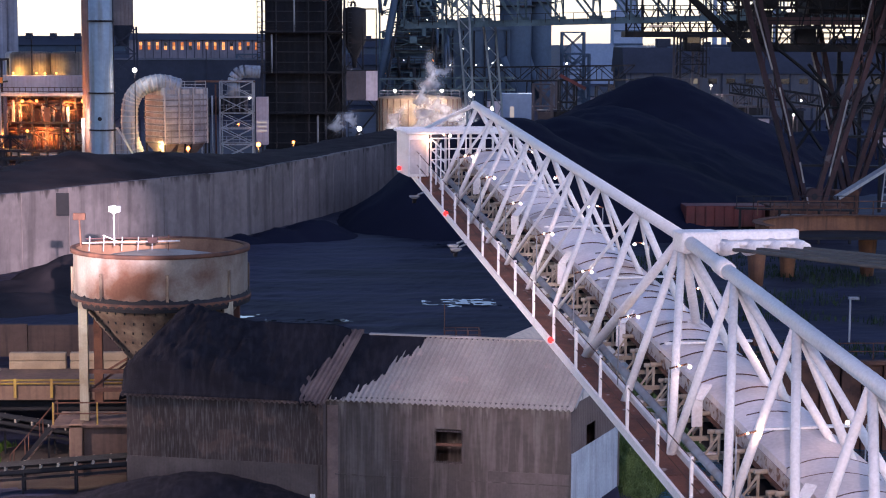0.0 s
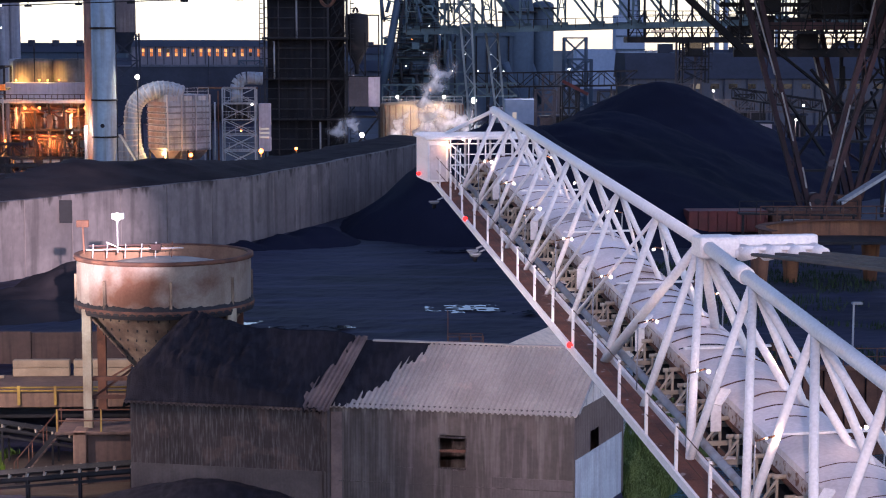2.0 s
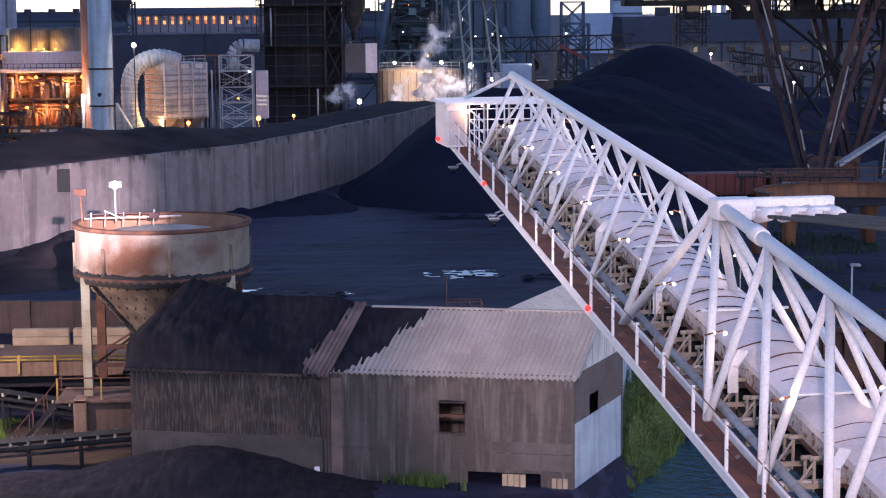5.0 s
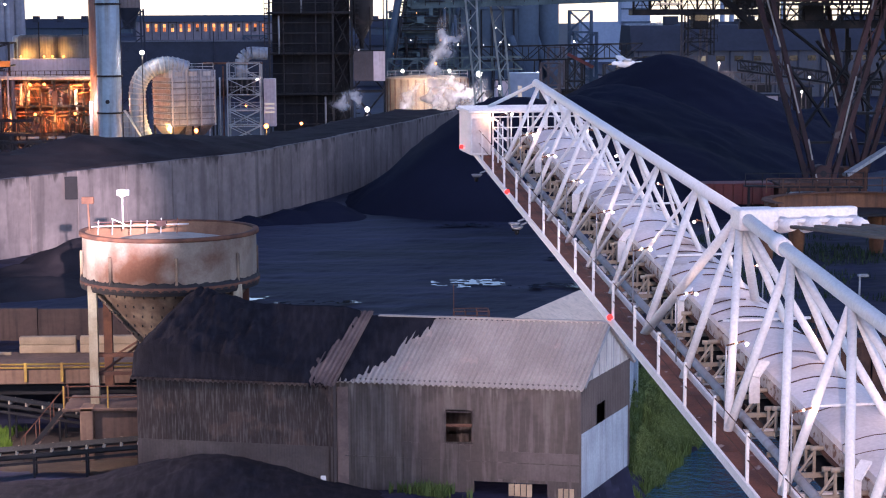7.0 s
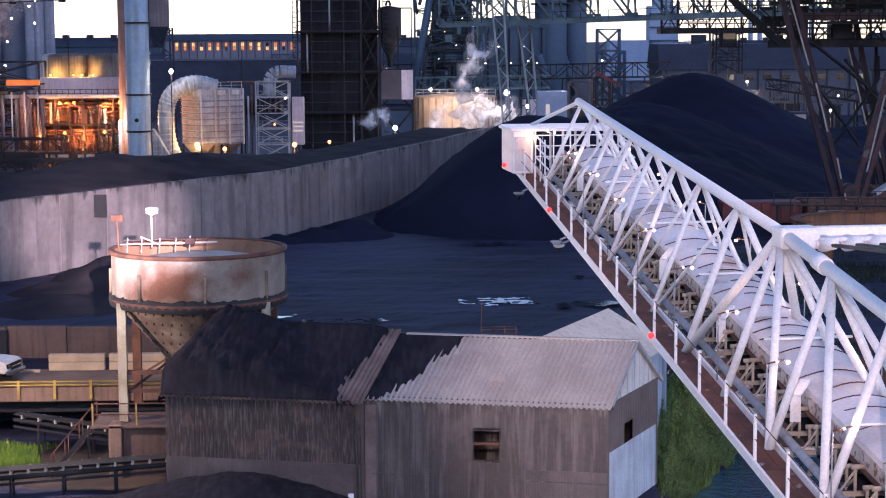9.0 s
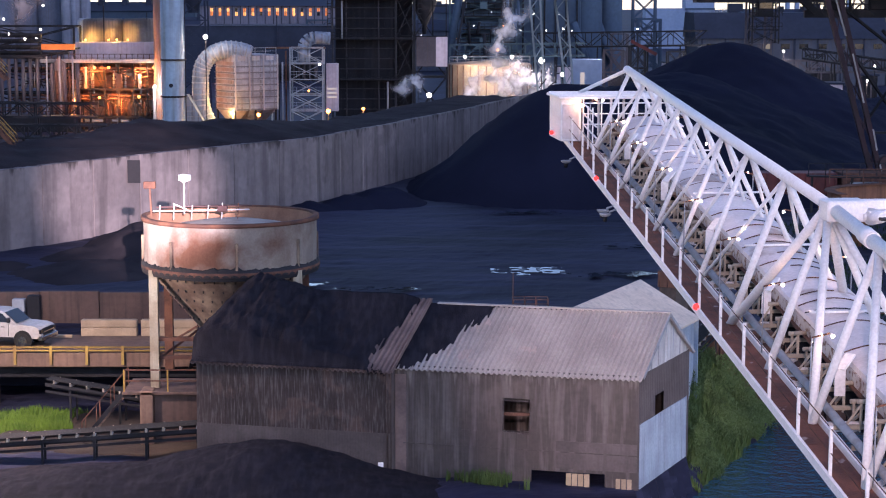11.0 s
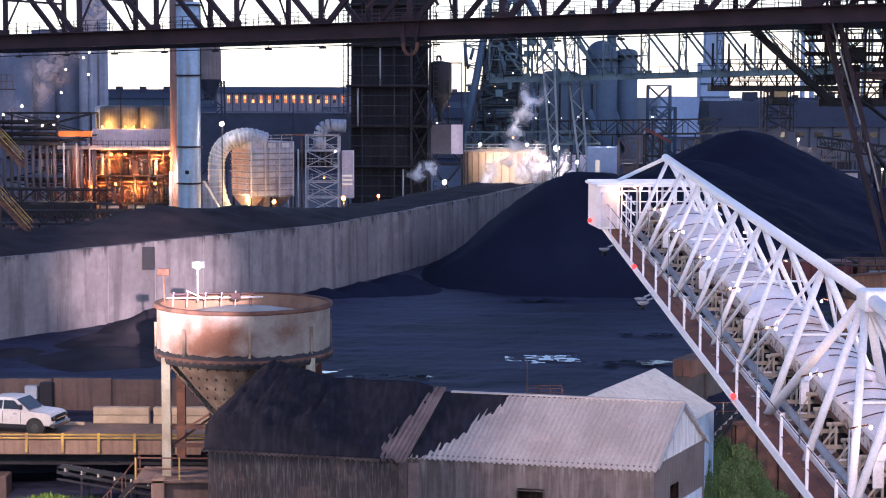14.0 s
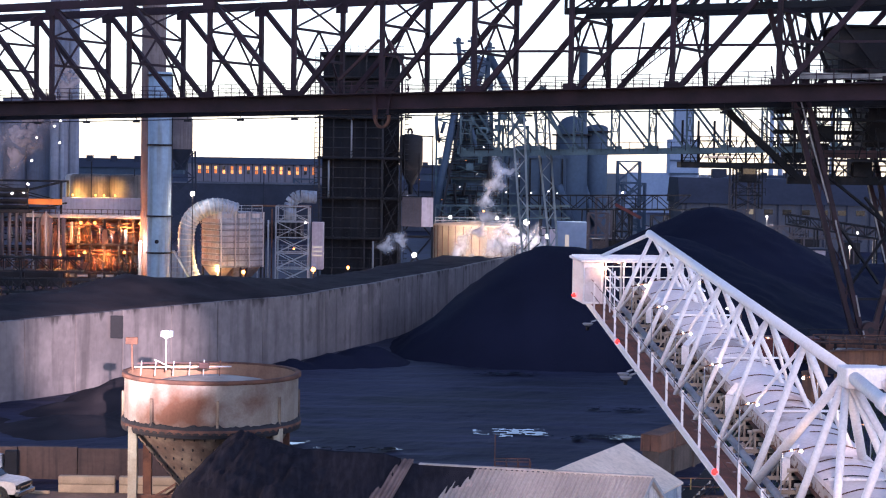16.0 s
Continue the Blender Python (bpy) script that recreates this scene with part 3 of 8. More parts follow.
def boom_mast():
    """The heavy head plate over the tallest frame, with the hoist sheaves and ropes."""
    s, z = 36.4, 13.45
    box("mast_plate", (WT - 0.22, s - 0.45, z - 0.28), (WT + 0.75, s + 0.3, z + 0.22), WHITE, BOOM, 0.04)
    box("sheave_beam", (WT + 0.7, s - 0.25, z - 0.02), (WT + 2.75, s + 0.05, z + 0.22), WHITE, BOOM, 0.03)
    box("sheave_plate", (WT + 0.72, s - 0.62, z - 0.1), (WT + 2.75, s - 0.3, z + 0.0), WHITE, BOOM, 0.02)
    for k in range(4):
        w = WT + 0.85 + 0.58 * k
        pipe("sheave", (w, s - 0.35, z - 0.16), (w + 0.06, s - 1.0, z - 0.12), 0.21, WHITE, BOOM, 14, 0.11)
        pipe("sheave_pin", (w - 0.22, s - 0.45, z - 0.16), (w + 0.22, s - 0.45, z - 0.16), 0.09, WHITE, BOOM, 10)
        for j in (0, 1):
            pipe("hoist_rope", (w + 0.08 * j, s - 0.95, z - 0.14), (w + 2.0 + 0.12 * j, 3.0, z + 2.0), 0.045, ROPE, BOOM, 6)
    pipe("chord_collar", (WT, 33.9, top_z(33.9)), (WT, 33.3, top_z(33.3)), 0.2, WHITE, BOOM, 14)


ROPE = mat("greasy_rope", (0.07, 0.05, 0.045), (0.04, 0.03, 0.028), 2.0, 0.6)
boom_mast()

BULBS = [(-0.75, 33.5), (-0.75, 37.6), (-0.75, 42.0), (-0.75, 46.4), (-0.75, 50.6), (-0.75, 54.6), (-0.75, 58.4), (2.2, 34.3), (2.2, 40.0), (2.2, 45.0), (2.2, 50.0), (2.2, 54.5), (2.2, 59.0), (-0.75, 29.0), (-0.75, 62.6), (2.2, 29.5)]
for w, s in BULBS:
    z = chord_z(s) + 1.85
    lamp = bar("lamp_arm", (w, s, z - 0.1), (w + (0.4 if w < 0 else -0.4), s - 0.05, z), 0.035, RUST, BOOM)
    ball("bulb", (w + (0.45 if w < 0 else -0.45), s - 0.08, z - 0.06), 0.043, WARM, lamp)
    ball("bulb", (w + (0.2 if w < 0 else -0.2), s - 0.1, z - 0.03), 0.022, WARM, lamp)
    pipe("conduit", (w, s, z - 0.1), (w, s + 0.05, chord_z(s) + 0.1), 0.018, GREY, lamp, 6)
for w, s in ((-1.5, 56.9), (-1.85, 65.0), (-1.5, 41.5)):
    ball("marker_bulb", (w, s, chord_z(s) + 0.12), 0.085, REDLAMP, BOOM)


# ---- the corrugated shed ----
def corrugated(name, origin, along, up, length, height, pitch, depth, material, parent, cut=None, label="", normal=None, thick=0.03):
    """A corrugated sheet: ridges run along 'up'. Waves of the given pitch; cut(u, v) leaves holes out."""
    origin, along, up = Vector(origin), Vector(along).normalized(), Vector(up).normalized()
    nrm = normal or along.cross(up)
    per = 4
    nu = max(2, int(length / pitch) * per)
    rows = 2 if cut is None else 17
    vs, fs = [], []
    for j in range(rows):
        for i in range(nu + 1):
            u, v = length * i / nu, height * j / (rows - 1)
            d = (0, depth, depth, 0)[i % per]
            vs.append(origin + along * u + up * v + nrm * d)
    for j in range(rows - 1):
        for i in range(nu):
            if cut and cut(length * (i + 0.5) / nu, height * (j + 0.5) / (rows - 1)):
                continue
            a = j * (nu + 1) + i
            fs.append((a, a + 1, a + nu + 2, a + nu + 1))
    ob = pydata(name, vs, fs, material, parent)
    md = ob.modifiers.new("thick", "SOLIDIFY")
    md.thickness, md.offset = thick, -1
    if label:
        ob["label"] = label
    return ob


SHED_C, SHED_L, SHED_B = Vector((8.98, 79.0, 0)), Vector((-10.75, 84.0, 0)), Vector((12.05, 85.4, 0))
EAVE, RIDGE, FOOT = 2.12, 4.35, -3.0


def shed():
    base = thing("corrugated_shed", (0, 0, 0), 0, "sooty corrugated iron shed with a pale coal-strewn roof", "shed")
    along = (SHED_C - SHED_L).normalized()
    deep = (SHED_B - SHED_C)
    depth = deep.length
    deep.normalize()
    up = Vector((0, 0, 1))
    out = Vector((along.y, -along.x, 0))
    total = (SHED_C - SHED_L).length
    split = 9.3
    foot = lambda p: Vector((p.x, p.y, FOOT))
    kink = SHED_L + along * split
    hole = lambda u, v: (5.0 < u < 6.25 and 2.35 < v < 3.75) or (6.3 < u < 9.6 and v < 0.75)
    corrugated("front_wall", foot(kink), along, up, total - split, EAVE - FOOT, 0.13, 0.009, SHEDWALL, base, hole, normal=out)
    front = kink + out * 0.55 - along * 0.0
    left_start = SHED_L + out * 0.55
    corrugated("front_wall", foot(left_start), along, up, split, EAVE - FOOT - 0.25, 0.13, 0.009, SHEDSOOT, base, normal=out)
    lower = corrugated("lower_sheet", foot(left_start) + out * 0.045, along, up, split - 0.05, 2.05, 0.13, 0.009, SHEDLOW, base, normal=out, label="paler dust-washed lower sheeting")
    corrugated("patch_sheet", foot(kink) + along * 7.4 + up * 0.8 + out * 0.05, along, up, 3.6, 1.25, 0.13, 0.009, SHEDLOW, base, normal=out, label="paler patched sheeting")
    for u in (3.1, 4.9):
        corrugated("patch_sheet", foot(kink) + along * u + up * 0.1 + out * 0.045, along, up, 0.75, 2.2, 0.13, 0.009, SHEDWALL, base, normal=out)
    corrugated("return_wall", foot(front), -out, up, 0.55, EAVE - FOOT - 0.1, 0.24, 0.03, SHEDLOW, base)
    corrugated("end_wall", foot(SHED_C), deep, up, depth, EAVE - FOOT, 0.24, 0.02, SHEDLOW, base, lambda u, v: 2.2 < u < 3.4 and 2.4 < v < 3.75)
    corrugated("end_wall", foot(SHED_L), deep, up, depth, EAVE - FOOT, 0.24, 0.03, SHEDWALL, base)
    corrugated("back_wall", foot(SHED_B), -along, up, total, EAVE - FOOT, 0.24, 0.03, SHEDWALL, base)
    corrugated("pale_panel", foot(SHED_C) + deep * 0.08 + Vector((0.04, -0.02, 0.05)) , deep, up, depth - 0.5, 2.9, 0.24, 0.03, SHEDBLUE, base, label="pale blue replacement sheeting")
    mid = SHED_C + deep * depth / 2
    bm = bmesh.new()
    tri = [bm.verts.new((p.x, p.y, z)) for p, z in ((SHED_C, EAVE), (SHED_B, EAVE), (mid, RIDGE))]
    f = bm.faces.new(tri)
    r = bmesh.ops.extrude_face_region(bm, geom=[f])
    bmesh.ops.translate(bm, verts=[v for v in r["geom"] if isinstance(v, bmesh.types.BMVert)], vec=-along * 0.06)
    part("gable", bm, GABLE, base, "pale grey gable sheeting")
    # roof slopes
    half = depth / 2
    over = 0.28
    for side in (0, 1):
        d = deep if side == 0 else -deep
        e0 = (SHED_C if side == 0 else SHED_B)
        slope = (d * half + up * (RIDGE - EAVE)).normalized()
        ln = math.hypot(half, RIDGE - EAVE)
        start = e0 + up * EAVE - slope * over + along * 0.2
        corrugated("roof_sheet", start, -along, slope, total - split + 0.2, ln + over, 0.24, 0.09, SHEDROOF, base, normal=(slope.cross(along) if side == 0 else -slope.cross(along)) * (1 if side == 0 else 1))
        e1 = e0 - along * (total - split) + (out * 0.55 if side == 0 else Vector((0, 0, 0)))
        ln2 = ln + over + (0.55 if side == 0 else 0)
        start = e1 + up * (EAVE - (0.1 if side == 0 else -0.15)) - slope * over + along * 0.1
        corrugated("roof_sheet", start, -along, slope, split + 0.3, ln2 + 0.1, 0.24, 0.09, SOOTROOF, base, normal=(slope.cross(along) if side == 0 else -slope.cross(along)))
    # window frame and boards in the front opening
    w0 = foot(kink) + along * 5.0 + up * 2.35
    for a, b in (((0, 0), (1.25, 0)), ((0, 1.4), (1.25, 1.4)), ((0, 0), (0, 1.4)), ((1.25, 0), (1.25, 1.4))):
        bar("window_frame", w0 + along * a[0] + up * a[1] + out * 0.03, w0 + along * b[0] + up * b[1] + out * 0.03, 0.06, SHEDSOOT, base)
    bar("window_bar", w0 + up * 0.75 - out * 0.1, w0 + along * 1.25 + up * 0.78 - out * 0.1, 0.12, RUST, base)


shed()


# ---- the hopper silo ----
RUSTLINER = mat("rusty_tan_liner", (0.34, 0.20, 0.13), (0.22, 0.12, 0.08), 0.6, 0.85)
HOPPER = mat("rusty_hopper_plate", (0.21, 0.165, 0.125), (0.10, 0.07, 0.055), 0.8, 0.85, streak=(0.07, 0.055, 0.05), streak_amount=0.7, streak_scale=(2, 2, 0.4))


def silo():
    c = Vector((-10.05, 91.0, 0))
    base = thing("hopper_silo", c, 0, "rusty white round steel hopper tank on steel legs", "silo")
    R, top, band = 4.26, 7.8, 5.4
    shell = lathe("shell", [(R - 0.06, band), (R, band), (R, top), (R + 0.1, top), (R + 0.1, top - 0.14), (R + 0.02, top - 0.14), (R + 0.02, top), (R - 0.12, top), (R - 0.12, band)], SILO, base, 64)
    lathe("rim", [(R - 0.02, top - 0.16), (R + 0.13, top - 0.16), (R + 0.13, top + 0.03), (R - 0.14, top + 0.03), (R - 0.14, top - 0.05)], RUST, base, 64, label="rusty rolled rim")
    lathe("lower_ring", [(R - 0.05, band - 0.12), (R + 0.16, band - 0.12), (R + 0.16, band + 0.1), (R - 0.05, band + 0.1)], RUST, base, 64)
    lathe("liner", [(R - 0.13, top - 0.02), (R - 0.14, band)], RUSTLINER, base, 64, label="rust-brown inner wall")
    lathe("cone", [(R - 0.1, band - 0.1), (0.75, 1.2), (0.7, 0.6), (0.62, 0.6), (0.66, 1.2), (R - 0.2, band - 0.1)], HOPPER, base, 48)
    lathe("fill", [(0.02, top - 0.25), (1.6, top - 0.3), (2.8, top - 0.5), (R - 0.14, top - 0.9)], CONC_PLAIN, base, 48, label="pale heaped powder filling the tank")
    # coal lying on the ledge of the lower ring, higher where the stiffeners catch it
    vs, fs, n = [], [], 180
    for k in range(n):
        a = 2 * math.pi * k / n
        near = min(abs((math.degrees(a) - 10) % 45), 45 - abs((math.degrees(a) - 10) % 45))
        h = 0.16 + 0.16 * abs(fbm(a * 6, 1.0, 1.0, 3.0)) + 0.16 * max(0.0, 1 - near / 3.0) + 0.1 * max(0.0, fbm(a * 14, 0.0, 1.0, 5.0))
        for r, z in ((R + 0.02, band + 0.06 + h), (R + 0.06, band + 0.06 + h * 0.9), (R + 0.15, band + 0.09), (R + 0.16, band - 0.1), (R + 0.1, band - 0.3)):
            vs.append((math.cos(a) * r, math.sin(a) * r, z))
    for k in range(n):
        for m in range(4):
            fs.append((k * 5 + m, ((k + 1) % n) * 5 + m, ((k + 1) % n) * 5 + m + 1, k * 5 + m + 1))
    pydata("coal_ledge", vs, fs, BLACKSTEEL, shell)["label"] = "sooty ledge caked with coal"
    # rivet rows down the cone
    for row in range(7):
        f = 0.08 + 0.13 * row
        r, z = (R - 0.1) * (1 - f) + 0.75 * f + 0.02, (band - 0.1) * (1 - f) + 1.2 * f
        bm = bmesh.new()
        for k in range(int(52 * (1 - 0.7 * f))):
            a = 2 * math.pi * k / int(52 * (1 - 0.7 * f))
            p = Vector((math.cos(a) * r, math.sin(a) * r, z))
            add_box(bm, p - Vector((0.028, 0.028, 0.06)), p + Vector((0.028, 0.028, 0.06)))
        rivets = part("rivet_band", bm, BLACKSTEEL, base)
        rivets["kind"] = "stuff"
    for k in range(8):
        a = math.radians(10 + 45 * k)
        p = Vector((math.cos(a) * (R + 0.05), math.sin(a) * (R + 0.05), 0))
        bar("stiffener", p + Vector((0, 0, band)), p + Vector((0, 0, top - 0.9)), 0.12, HOPPER, shell)
    for a in (215, 325, 35, 145):
        a = math.radians(a)
        p = Vector((math.cos(a) * (R + 0.0), math.sin(a) * (R + 0.0), 0))
        bar("leg", p + Vector((0, 0, -0.5)), p + Vector((0, 0, band)), 0.42, LEGPAINT if math.sin(a) < 0 else RUST, base)
        q = Vector((math.cos(a) * 1.9, math.sin(a) * 1.9, 2.2))
        bar("brace", p + Vector((0, 0, 0.9)), q, 0.09, RUST, base)
    L = math.radians(215)
    for z in (1.1, 2.0):
        p1 = Vector((math.cos(math.radians(215)) * R, math.sin(math.radians(215)) * R, z))
        p2 = Vector((math.cos(math.radians(325)) * R, math.sin(math.radians(325)) * R, z))
        bar("tie_beam", p1, p2, 0.18, RUST, base)
    # lamp gantry on the rim
    for x in (-3.6, -2.9, -2.0, -1.2, -0.5, 0.3):
        bar("gantry_post", (x, 0.6, top - 0.3), (x + 0.05, 0.6, top + 0.42 + 0.1 * (x > -1)), 0.045, GREY if x < 0 else RUST, base)
        bar("gantry_tie", (x, 0.5, top + 0.1), (x, 1.6, top + 0.16), 0.04, RUSTPAINT, base)
    for y, z in ((0.5, 0.12), (1.6, 0.2)):
        bar("gantry_beam", (-3.9, y, top + z), (0.9, y, top + z + 0.1), 0.06, GREY if y < 1 else RUSTPAINT, base)
    bar("gantry_brace", (-2.9, 0.55, top + 0.5), (-2.0, 0.55, top + 0.1), 0.04, WHITE, base)
    box("junction_box", (-0.7, 0.45, top + 0.1), (-0.2, 0.75, top + 0.4), RUSTPAINT, base, 0.02)
    bar("lamp_pole", (-2.32, 0.4, top), (-2.32, 0.4, top + 1.75), 0.07, GREY, base)
    head = box("lamp_head", (-2.6, 0.35, top + 1.65), (-2.0, 0.75, top + 1.95), GREY, base, 0.03)
    ball("lamp_glass", (-2.3, 0.2, top + 1.8), 0.2, COOL, head, 12)
    bar("lamp_pole", (-4.0, 0.6, top - 0.1), (-4.05, 0.6, top + 1.3), 0.08, RUST, base)
    box("lamp_head", (-4.35, 0.45, top + 1.25), (-3.75, 0.7, top + 1.6), RUST, base, 0.03)


silo()




# ---- coal lying on the shed ----
def coal_sheet(name, origin, along, slope, normal, length, height, depth, label, step_m=0.12):
    """A layer of coal dust on a roof plane; depth(u, v) is its thickness, negative where the sheet is bare."""
    origin, along, slope, normal = Vector(origin), Vector(along).normalized(), Vector(slope).normalized(), Vector(normal).normalized()
    nu, nv = int(length / step_m) + 1, int(height / step_m) + 1
    vs, fs, hs = [], [], []
    for j in range(nv):
        for i in range(nu):
            u, v = i * step_m, j * step_m
            h = depth(u, v)
            hs.append(h)
            vs.append(origin + along * u + slope * v + normal * (0.05 + max(h, -0.12)))
    for j in range(nv - 1):
        for i in range(nu - 1):
            q = (j * nu + i, j * nu + i + 1, (j + 1) * nu + i + 1, (j + 1) * nu + i)
            if max(hs[k] for k in q) > -0.02:
                fs.append(q)
    ob = pydata(name, vs, fs, COALDUST, smooth=True)
    return tagged(ob, label, "coal dust")


def shed_coal():
    along = (SHED_C - SHED_L).normalized()
    deep = SHED_B - SHED_C
    half = deep.length / 2
    deep.normalize()
    out = Vector((along.y, -along.x, 0))
    up = Vector((0, 0, 1))
    slope = (deep * half + up * (RIDGE - EAVE)).normalized()
    nrm = slope.cross(along) * -1
    if nrm.z < 0:
        nrm = -nrm
    ln = math.hypot(half, RIDGE - EAVE)
    a = SHED_L + out * 0.55 + up * (EAVE - 0.1) - slope * 0.28 - along * 0.25

    # one mantle of coal over the roof's end: a steep heap at the gable thinning out along both slopes
    full, rise = half * 2, RIDGE - EAVE
    nu, nv, st = 98, 74, 0.1
    vs, fs, bare = [], [], []
    for j in range(nv):
        for i in range(nu):
            u, v = -0.12 + i * st, -0.82 + j * st
            p = SHED_L + along * u + deep * v
            roof = EAVE + (0.3 if v < half else 0.1) + rise * (1 - abs(v - half) / half)
            w = min(1.0, (v + 0.82) / (half + 0.82))
            edge = 7.9 + 1.1 * w + 0.22 * fbm(u * 3.0, v * 0.6, 1.0, 4.0) + 0.22 * math.sin(u * 24.2) * (1 - w)
            thin = 0.22 + 0.04 * fbm(u, v * 0.35, 0.9, 1.0) - 0.07 * abs(fbm(u * 2.0, v * 0.15, 1.6, 6.0)) * max(0.15, 1 - u / 5.0)
            thin *= min(1.0, max(0.0, (edge - u) * 1.2))
            r = math.hypot((u - 1.15) * (1.3 if u < 1.15 else 0.42), (v - half * 0.9) * (0.66 if v < half else 0.9))
            runs = abs(fbm(u * 2.4 + v * 0.5, v * 0.22, 1.3, 7.0))
            hump = 5.5 - 1.0 * (math.sqrt(r * r + 0.2) - 0.45) + 0.16 * fbm(u, v, 0.9, 2.0) - 0.26 * runs
            low = roof + thin
            mixed = max(low, hump) + max(0.0, 0.5 - abs(low - hump)) ** 2 * 0.5
            mixed -= 0.3 * max(0.0, 1 - abs(u - 4.3) / 0.5) * max(0.0, 1 - abs(v - 1.5) / 1.2) * 0.3
            if i == 0:
                mixed = EAVE - 0.5
            elif v < -0.6:
                mixed = min(mixed, roof + 0.06)
            bare.append(u > edge and mixed < roof + 0.06)
            vs.append((p.x, p.y, mixed - (0.25 if bare[-1] else 0.0)))
    for j in range(nv - 1):
        for i in range(nu - 1):
            q = (j * nu + i, j * nu + i + 1, (j + 1) * nu + i + 1, (j + 1) * nu + i)
            if not all(bare[k] for k in q):
                fs.append(q)
    tagged(pydata("stockpile", vs, fs, COALDUST, smooth=True), "steep dusty black coal heaped over the shed end", "coal heap")
    b = SHED_L + along * 9.3 + up * EAVE - slope * 0.28

    def right(u, v):
        w = v / (ln + 0.28)
        edge = 0.9 + 2.3 * w + 0.35 * fbm(u * 3, v * 0.5, 1.0, 8.0) + 0.12 * math.sin(u * 24.2)
        return min(0.05 + 0.03 * fbm(u, v, 1.2, 2.0), 0.3 * (edge - u), 0.14 * (v - 0.25 + 0.2 * math.sin(u * 20.9)))

    coal_sheet("coal_dust", b, along, slope, nrm, 5.0, ln + 0.25, right, "black coal dust patch on the pale corrugated roof")
    front = [cone(-7.5, 80.6, 1.7, 0.34, 1.4), cone(-10.5, 80.6, 1.1, 0.3, 1.0), cone(-3.0, 78.6, 0.6, 0.25, 1.5), cone(-16, 79, 0.7, 0.2, 2.0)]
    heap("stockpile", lambda x, y: smooth_max([f(x, y) for f in front], 0.25), -26, 4, 72, 82.5, 0.2, "low dusty black coal heap in front of the shed wall", COALDUST, rough_amp=0.16, foot=-2.95)
    bar("ridge_cap", SHED_C + along * 0.2 + deep * half + up * (RIDGE + 0.06), SHED_C - along * 10.6 + deep * half + up * (RIDGE + 0.06), 0.3, SHEDROOF, bpy.data.objects["corrugated_shed"], 0.06)
    e = SHED_C - along * ((SHED_C - SHED_L).length - 9.3)
    bar("verge_trim", e + out * 0.55 + up * (EAVE - 0.05) - slope * 0.28 + along * 0.12, e + deep * half + up * (RIDGE + 0.2) + along * 0.12, 0.06, SOOTROOF, bpy.data.objects["corrugated_shed"], 0.16)
    for d0, d1 in ((SHED_C, SHED_C + deep * half), (SHED_B, SHED_C + deep * half)):
        bar("barge_board", d0 + along * 0.2 + up * (EAVE - 0.08), d1 + along * 0.2 + up * (RIDGE - 0.04), 0.05, GREY, bpy.data.objects["corrugated_shed"], 0.14)
    base = bpy.data.objects["corrugated_shed"]
    k = SHED_L + along * 9.3
    p = Vector((k.x, k.y, FOOT))
    for v in (1.55,):
        bar("sheet_lap", p + out * 0.05 + up * v, Vector((SHED_C.x, SHED_C.y, FOOT)) + out * 0.05 + up * v, 0.02, SHEDWALL, base, 0.05)
    # rust-brown corner sheet at the step, with a lamp box at its foot
    bar("corner_flashing", p + along * 0.3 + out * 0.07 + up * 0.2, p + along * 0.3 + out * 0.07 + up * 4.7, 0.5, SOOTROOF, base, 0.03)
    box("meter_box", p + along * -0.45 + out * 0.75 + up * 0.6 - Vector((0.12, 0.06, 0.14)), p + along * -0.45 + out * 0.75 + up * 0.6 + Vector((0.12, 0.06, 0.14)), WHITE, base, 0.02)
    # boards leaning in the low doorway, and a drip pipe at the joint
    for i in range(4):
        bar("door_board", p + along * (8.0 + 0.27 * i) + out * 0.12, p + along * (8.0 + 0.27 * i) + out * 0.1 + up * 0.62, 0.24, TIMBER, base, 0.03)
    for i in range(3):
        bar("door_board", p + along * (10.2 + 0.25 * i) + out * 0.12, p + along * (10.2 + 0.25 * i) + out * 0.1 + up * 0.5, 0.2, TIMBER, base, 0.03)
    pipe("drain_pipe", p + along * -0.15 + out * 0.7, p + along * -0.15 + out * 0.7 + up * 4.9, 0.05, SHEDSOOT, base)
    # ribs of the pale gable
    for i in range(7):
        u = deep * (half * 2 * (i + 0.5) / 7)
        hgt = (RIDGE - EAVE) * (1 - abs(i - 3) / 3.5) - 0.15
        if hgt > 0.1:
            bar("gable_batten", SHED_C + u + along * 0.02 + up * EAVE, SHED_C + u + along * 0.02 + up * (EAVE + hgt), 0.05, GREY, base, 0.03)


shed_coal()


